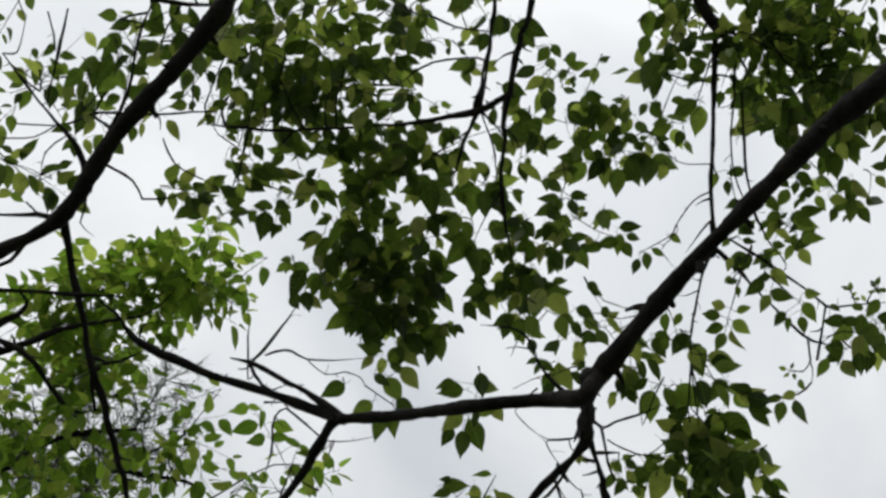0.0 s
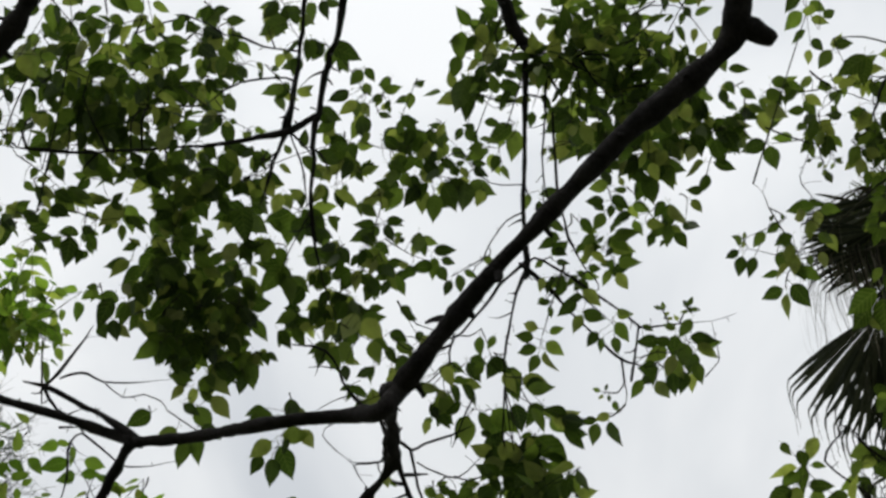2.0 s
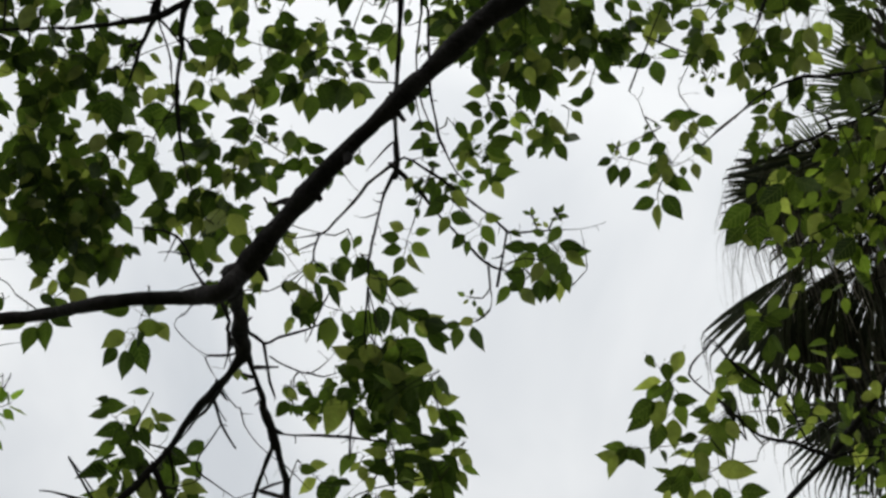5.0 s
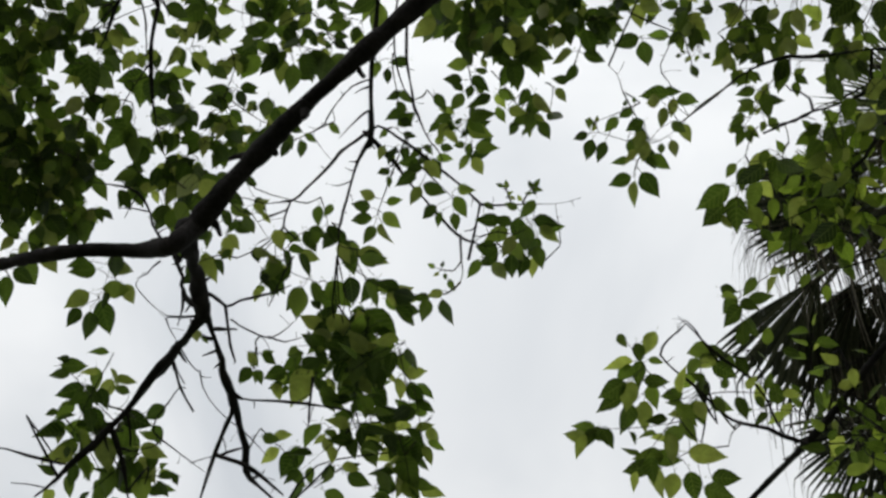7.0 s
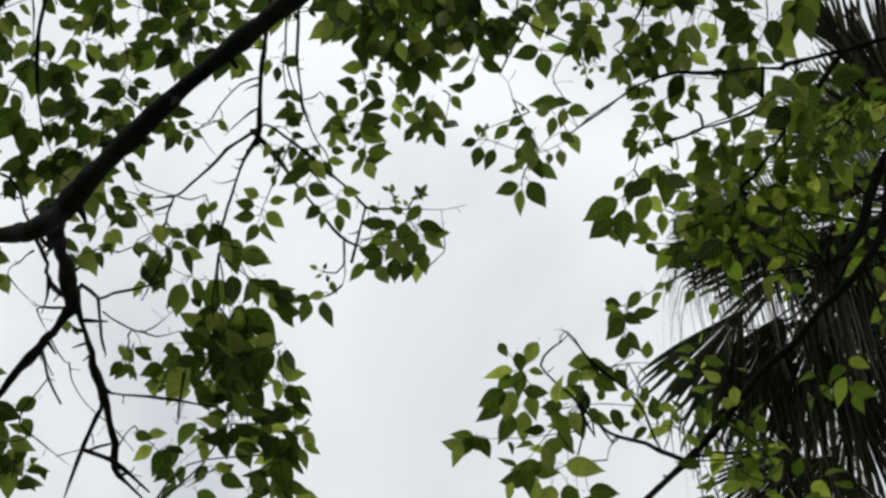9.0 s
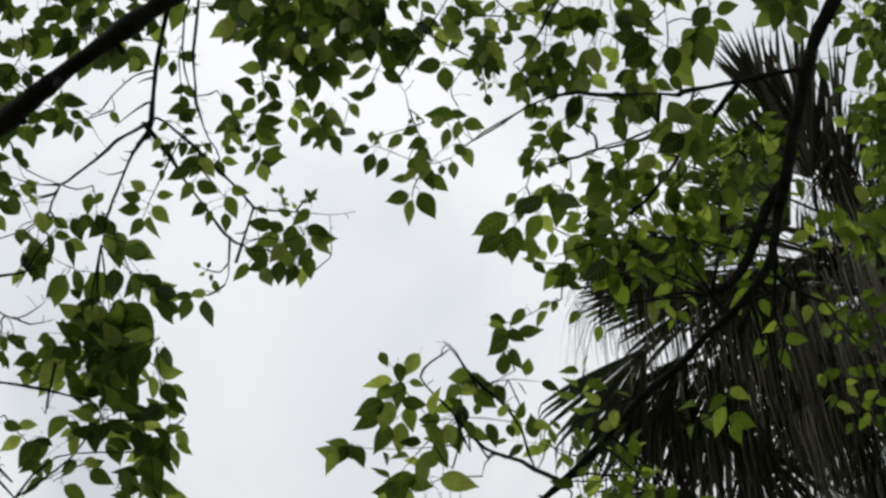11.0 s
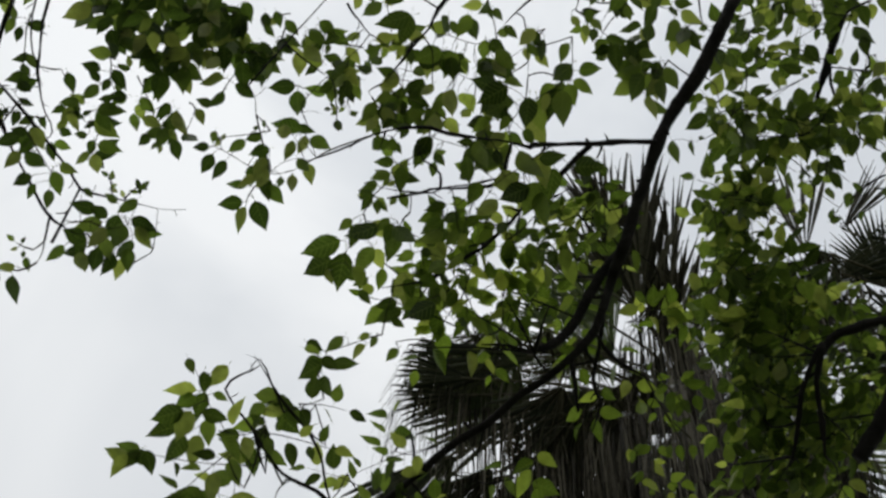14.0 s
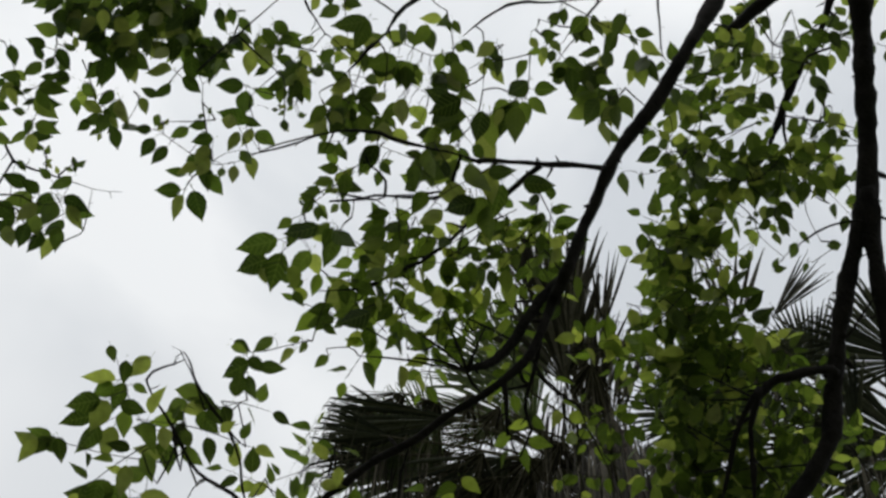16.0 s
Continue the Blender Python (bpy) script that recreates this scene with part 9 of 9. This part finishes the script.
frond(TALL, (3.15, 6.29, 10.25), (-0.53, 0.77, -0.37), (0.26, 0.56, 0.79), 0.70, 36, 0.55, "shaded")
frond(TALL, (3.32, 6.36, 10.27), (-0.27, 0.82, -0.50), (0.28, 0.56, 0.78), 0.70, 38, 0.60, "shaded")
frond(TALL, (3.10, 6.42, 10.17), (-0.19, 0.82, -0.54), (0.26, 0.57, 0.78), 0.44, 55, 0.95, "hung")
frond(TALL, (2.97, 6.34, 10.27), (-0.11, 0.82, -0.56), (0.25, 0.56, 0.79), 0.40, 55, 0.90, "hung")
frond(TALL, (3.25, 6.26, 10.24), (-0.06, 0.82, -0.56), (0.27, 0.56, 0.78), 0.44, 55, 1.20, "hung")
frond(TALL, (3.40, 6.09, 10.30), (0.02, 0.82, -0.57), (0.29, 0.54, 0.79), 0.44, 55, 1.30, "hung")
frond(TALL, (3.59, 6.53, 10.43), (-0.27, 0.83, -0.50), (0.29, 0.56, 0.77), 0.76, 40, 0.60, "shaded")
frond(TALL, (3.26, 6.18, 10.90), (-0.62, -0.32, 0.72), (0.43, 0.62, 0.65), 0.79, 55, 0.05, "green")
frond(TALL, (3.41, 6.46, 10.93), (-0.77, -0.07, 0.63), (0.48, 0.57, 0.66), 0.74, 55, 0.05, "green")
frond(TALL, (3.41, 5.86, 11.18), (-0.39, -0.67, 0.62), (0.31, 0.54, 0.78), 0.73, 26, 0.03, "dry")
frond(TALL, (3.30, 5.95, 11.40), (-0.51, -0.67, 0.54), (0.26, 0.48, 0.84), 0.69, 20, 0.10, "dry")
frond(TALL, (3.73, 6.32, 11.02), (-0.15, -0.81, 0.57), (0.30, 0.51, 0.81), 0.77, 15, 0.00, "dry")
frond(TALL, (3.93, 6.32, 11.07), (-0.11, -0.82, 0.56), (0.31, 0.51, 0.80), 0.65, 13, 0.00, "dry")
frond(TALL, (3.59, 6.21, 11.03), (-0.25, -0.78, 0.58), (0.28, 0.51, 0.81), 0.66, 14, 0.00, "dry")
frond(TALL, (2.45, 6.44, 10.77), (-0.29, 0.83, -0.48), (0.19, 0.54, 0.82), 0.45, 55, 1.00, "hung")
frond(TALL, (2.67, 6.38, 10.75), (-0.12, 0.84, -0.52), (0.21, 0.54, 0.82), 0.49, 55, 1.10, "hung")
frond(TALL, (2.88, 6.30, 10.81), (0.05, 0.83, -0.55), (0.23, 0.53, 0.82), 0.45, 50, 1.10, "hung")
frond(TALL, (3.08, 6.28, 10.76), (0.16, 0.81, -0.57), (0.25, 0.52, 0.81), 0.45, 50, 1.10, "hung")
frond(TALL, (2.84, 6.37, 10.59), (-0.91, 0.41, -0.02), (0.22, 0.54, 0.81), 0.85, 16, 0.40, "shaded")
frond(TALL, (2.92, 6.66, 10.62), (-0.94, 0.33, 0.04), (0.23, 0.55, 0.80), 0.81, 15, 0.40, "shaded")
frond(TALL, (3.52, 5.79, 10.85), (0.17, 0.82, -0.54), (0.29, 0.48, 0.83), 0.41, 45, 1.20, "hung")
frond(TALL, (3.36, 5.78, 11.03), (-0.38, -0.75, 0.54), (0.27, 0.47, 0.84), 0.56, 18, 0.00, "dry")
frond(TALL, (3.17, 5.79, 11.21), (-0.43, -0.73, 0.53), (0.25, 0.46, 0.85), 0.57, 16, 0.00, "dry")
frond(TALL, (3.61, 5.79, 11.18), (-0.27, -0.80, 0.53), (0.29, 0.46, 0.84), 0.54, 14, 0.00, "dry")
frond(TALL, (3.16, 5.76, 11.31), (-0.57, -0.63, 0.52), (0.25, 0.48, 0.84), 0.54, 20, 0.03, "dry")
frond(TALL, (3.61, 6.14, 10.94), (-0.22, -0.79, 0.57), (0.29, 0.51, 0.81), 0.64, 13, 0.00, "dry")
frond(TALL, (3.75, 6.19, 10.85), (-0.14, -0.81, 0.57), (0.30, 0.51, 0.80), 0.64, 12, 0.00, "dry")
frond(TALL, (3.96, 6.32, 10.94), (-0.09, -0.82, 0.56), (0.31, 0.51, 0.80), 0.59, 12, 0.00, "dry")
frond(TALL, (3.45, 6.00, 10.96), (-0.29, -0.77, 0.57), (0.28, 0.50, 0.82), 0.54, 14, 0.00, "dry")
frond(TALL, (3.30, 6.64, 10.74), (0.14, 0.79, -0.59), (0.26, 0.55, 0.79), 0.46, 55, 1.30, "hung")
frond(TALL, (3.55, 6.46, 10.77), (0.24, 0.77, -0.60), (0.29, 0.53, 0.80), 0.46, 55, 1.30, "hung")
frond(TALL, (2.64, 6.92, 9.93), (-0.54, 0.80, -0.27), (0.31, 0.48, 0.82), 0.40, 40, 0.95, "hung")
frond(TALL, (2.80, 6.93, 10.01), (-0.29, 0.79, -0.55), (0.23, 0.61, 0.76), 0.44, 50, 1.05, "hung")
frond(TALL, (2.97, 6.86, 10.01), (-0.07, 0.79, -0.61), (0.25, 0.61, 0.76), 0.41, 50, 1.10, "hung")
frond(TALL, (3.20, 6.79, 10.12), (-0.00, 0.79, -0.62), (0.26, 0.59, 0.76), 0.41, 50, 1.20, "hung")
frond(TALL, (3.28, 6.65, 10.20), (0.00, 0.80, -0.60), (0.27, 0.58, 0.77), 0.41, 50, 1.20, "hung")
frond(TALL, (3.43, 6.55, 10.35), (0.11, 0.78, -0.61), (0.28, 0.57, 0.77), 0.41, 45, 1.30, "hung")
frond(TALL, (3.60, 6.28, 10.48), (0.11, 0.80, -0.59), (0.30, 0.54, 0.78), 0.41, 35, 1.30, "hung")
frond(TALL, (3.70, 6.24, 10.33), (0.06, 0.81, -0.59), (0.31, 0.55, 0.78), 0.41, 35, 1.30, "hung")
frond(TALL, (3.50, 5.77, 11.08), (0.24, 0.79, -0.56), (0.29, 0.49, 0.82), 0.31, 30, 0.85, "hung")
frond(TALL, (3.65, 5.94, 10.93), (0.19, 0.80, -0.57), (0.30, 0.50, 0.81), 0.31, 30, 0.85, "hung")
frond(TALL, (2.73, 7.37, 9.25), (-0.46, 0.71, -0.54), (0.23, 0.68, 0.70), 0.62, 60, 0.45, "shaded")
frond(TALL, (2.90, 7.36, 9.21), (-0.15, 0.73, -0.66), (0.25, 0.68, 0.69), 0.58, 60, 0.45, "shaded")
frond(TALL, (3.47, 6.07, 10.95), (-0.53, -0.62, 0.58), (0.28, 0.52, 0.81), 0.77, 40, 0.20, "dry")
frond(TALL, (2.60, 6.71, 10.82), (-0.97, 0.18, 0.15), (0.23, 0.58, 0.78), 0.55, 22, 1.00, "shaded")
SHORT = fan_palm("fan palm with green fronds beside the taller palm", (5.95, 5.45, 10.95), (0.2, -0.2), 80, [(-40, 5), (0, 10), (30, -5), (60, 5), (-20, 25), (45, 25)], 5)
frond(SHORT, (4.51, 5.52, 11.35), (-0.28, -0.68, 0.67), (0.41, 0.55, 0.73), 0.59, 22, 0.02, "dry")
frond(SHORT, (4.70, 5.63, 11.22), (0.68, -0.73, 0.07), (0.38, 0.43, 0.82), 0.51, 22, 0.05, "shaded")
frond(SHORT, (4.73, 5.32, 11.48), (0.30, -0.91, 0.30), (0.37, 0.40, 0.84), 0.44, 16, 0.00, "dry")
frond(SHORT, (5.09, 5.51, 11.21), (-0.54, -0.53, 0.65), (0.45, 0.47, 0.76), 0.52, 50, 0.05, "shaded")
frond(SHORT, (4.45, 5.91, 10.92), (-0.93, 0.24, 0.26), (0.35, 0.47, 0.81), 0.56, 60, 0.05, "shaded")
frond(SHORT, (4.73, 5.85, 10.83), (-0.91, 0.02, 0.41), (0.38, 0.46, 0.80), 0.66, 70, 0.05, "shaded")
frond(SHORT, (5.55, 5.08, 11.06), (-0.80, 0.34, 0.49), (0.59, 0.34, 0.74), 0.75, 45, 0.20, "shaded")
frond(SHORT, (5.66, 5.41, 10.58), (-0.74, 0.58, 0.34), (0.59, 0.33, 0.73), 0.73, 50, 0.20, "shaded")
frond(SHORT, (5.37, 5.62, 10.63), (-0.81, 0.28, 0.51), (0.58, 0.40, 0.71), 0.73, 70, 0.20, "shaded")
frond(SHORT, (4.36, 6.19, 10.52), (0.11, 0.80, -0.59), (0.36, 0.52, 0.78), 0.38, 55, 1.15, "hung")
frond(SHORT, (4.16, 6.27, 10.56), (0.16, 0.78, -0.60), (0.34, 0.53, 0.78), 0.38, 45, 1.15, "hung")
frond(SHORT, (4.26, 6.16, 10.71), (0.17, 0.79, -0.59), (0.35, 0.51, 0.79), 0.39, 55, 1.15, "hung")
frond(SHORT, (4.56, 5.42, 11.26), (0.30, 0.78, -0.55), (0.37, 0.44, 0.82), 0.31, 60, 0.55, "hung")
frond(SHORT, (4.41, 5.55, 11.25), (0.30, 0.78, -0.56), (0.35, 0.45, 0.82), 0.31, 60, 0.55, "hung")
frond(SHORT, (4.66, 6.12, 10.55), (0.19, 0.77, -0.60), (0.38, 0.51, 0.77), 0.39, 50, 1.20, "hung")
frond(SHORT, (4.86, 6.04, 10.50), (0.07, 0.82, -0.57), (0.40, 0.50, 0.77), 0.43, 55, 1.20, "hung")
frond(SHORT, (4.80, 6.30, 10.09), (0.05, 0.80, -0.60), (0.40, 0.53, 0.75), 0.42, 55, 1.20, "hung")
frond(SHORT, (4.71, 5.91, 10.79), (-0.20, -0.51, 0.83), (0.48, 0.69, 0.54), 0.58, 70, 0.10, "shaded")


# ---- conifer behind the young tree ----
def conifer(at, height, seed):
    r = np.random.default_rng(seed)
    tree = thing("conifer", at, "grey-green conifer with fine needles and bare inner twigs", "tree")
    line = glide([(0, 0, -0.1, 0.2), (0.05, 0, height * 0.4, 0.13), (0, 0.05, height * 0.8, 0.06), (0, 0, height, 0.012)], 0.15)
    part("trunk", tube(line, 12, 0.08, r), BARK, tree)
    for k in range(46):
        h = height * (0.35 + 0.63 * (k + 0.5) / 46)
        reach = 0.25 + 1.3 * (1 - h / height) + r.uniform(0, 0.3)
        a = 2.39996 * k
        out = np.array((math.cos(a), math.sin(a), 0.5))
        base = np.array((0.03, 0.03, h))
        mid, tip = base + out * reach * 0.55, base + out * reach + np.array((0, 0, 0.25 * reach))
        bough_line = glide([(*base, 0.018), (*mid, 0.011), (*tip, 0.003)], 0.1)
        bough = part("bough", tube(bough_line, 6, 0.15, r), BARK, tree)
        verts, faces = [], []
        for q in bough_line[len(bough_line) // 4:]:
            for _ in range(9):
                way = out * 0.6 + r.normal(0, 0.8, 3)
                way /= np.linalg.norm(way)
                stem_end = q[:3] + way * r.uniform(0.1, 0.28)
                for _ in range(16):
                    root = q[:3] + (stem_end - q[:3]) * r.uniform(0.1, 1)
                    d = way * 0.8 + r.normal(0, 0.5, 3)
                    d *= r.uniform(0.06, 0.12) / np.linalg.norm(d)
                    w = np.cross(d, r.normal(0, 1, 3))
                    w *= 0.0022 / (np.linalg.norm(w) + 1e-9)
                    i = len(verts)
                    verts += [tuple(root - w), tuple(root + w), tuple(root + d)]
                    faces.append((i, i + 1, i + 2))
                i = len(verts)
                w = np.cross(stem_end - q[:3], (0.3, 0.5, 0.8))
                w *= 0.002 / (np.linalg.norm(w) + 1e-9)
                verts += [tuple(q[:3] - w), tuple(q[:3] + w), tuple(stem_end)]
                faces.append((i, i + 1, i + 2))
        part("needles", (verts, faces), NEEDLE, bough, kind="stuff")


conifer((-2.88, 4.99, 0.0), 7.25, 11)
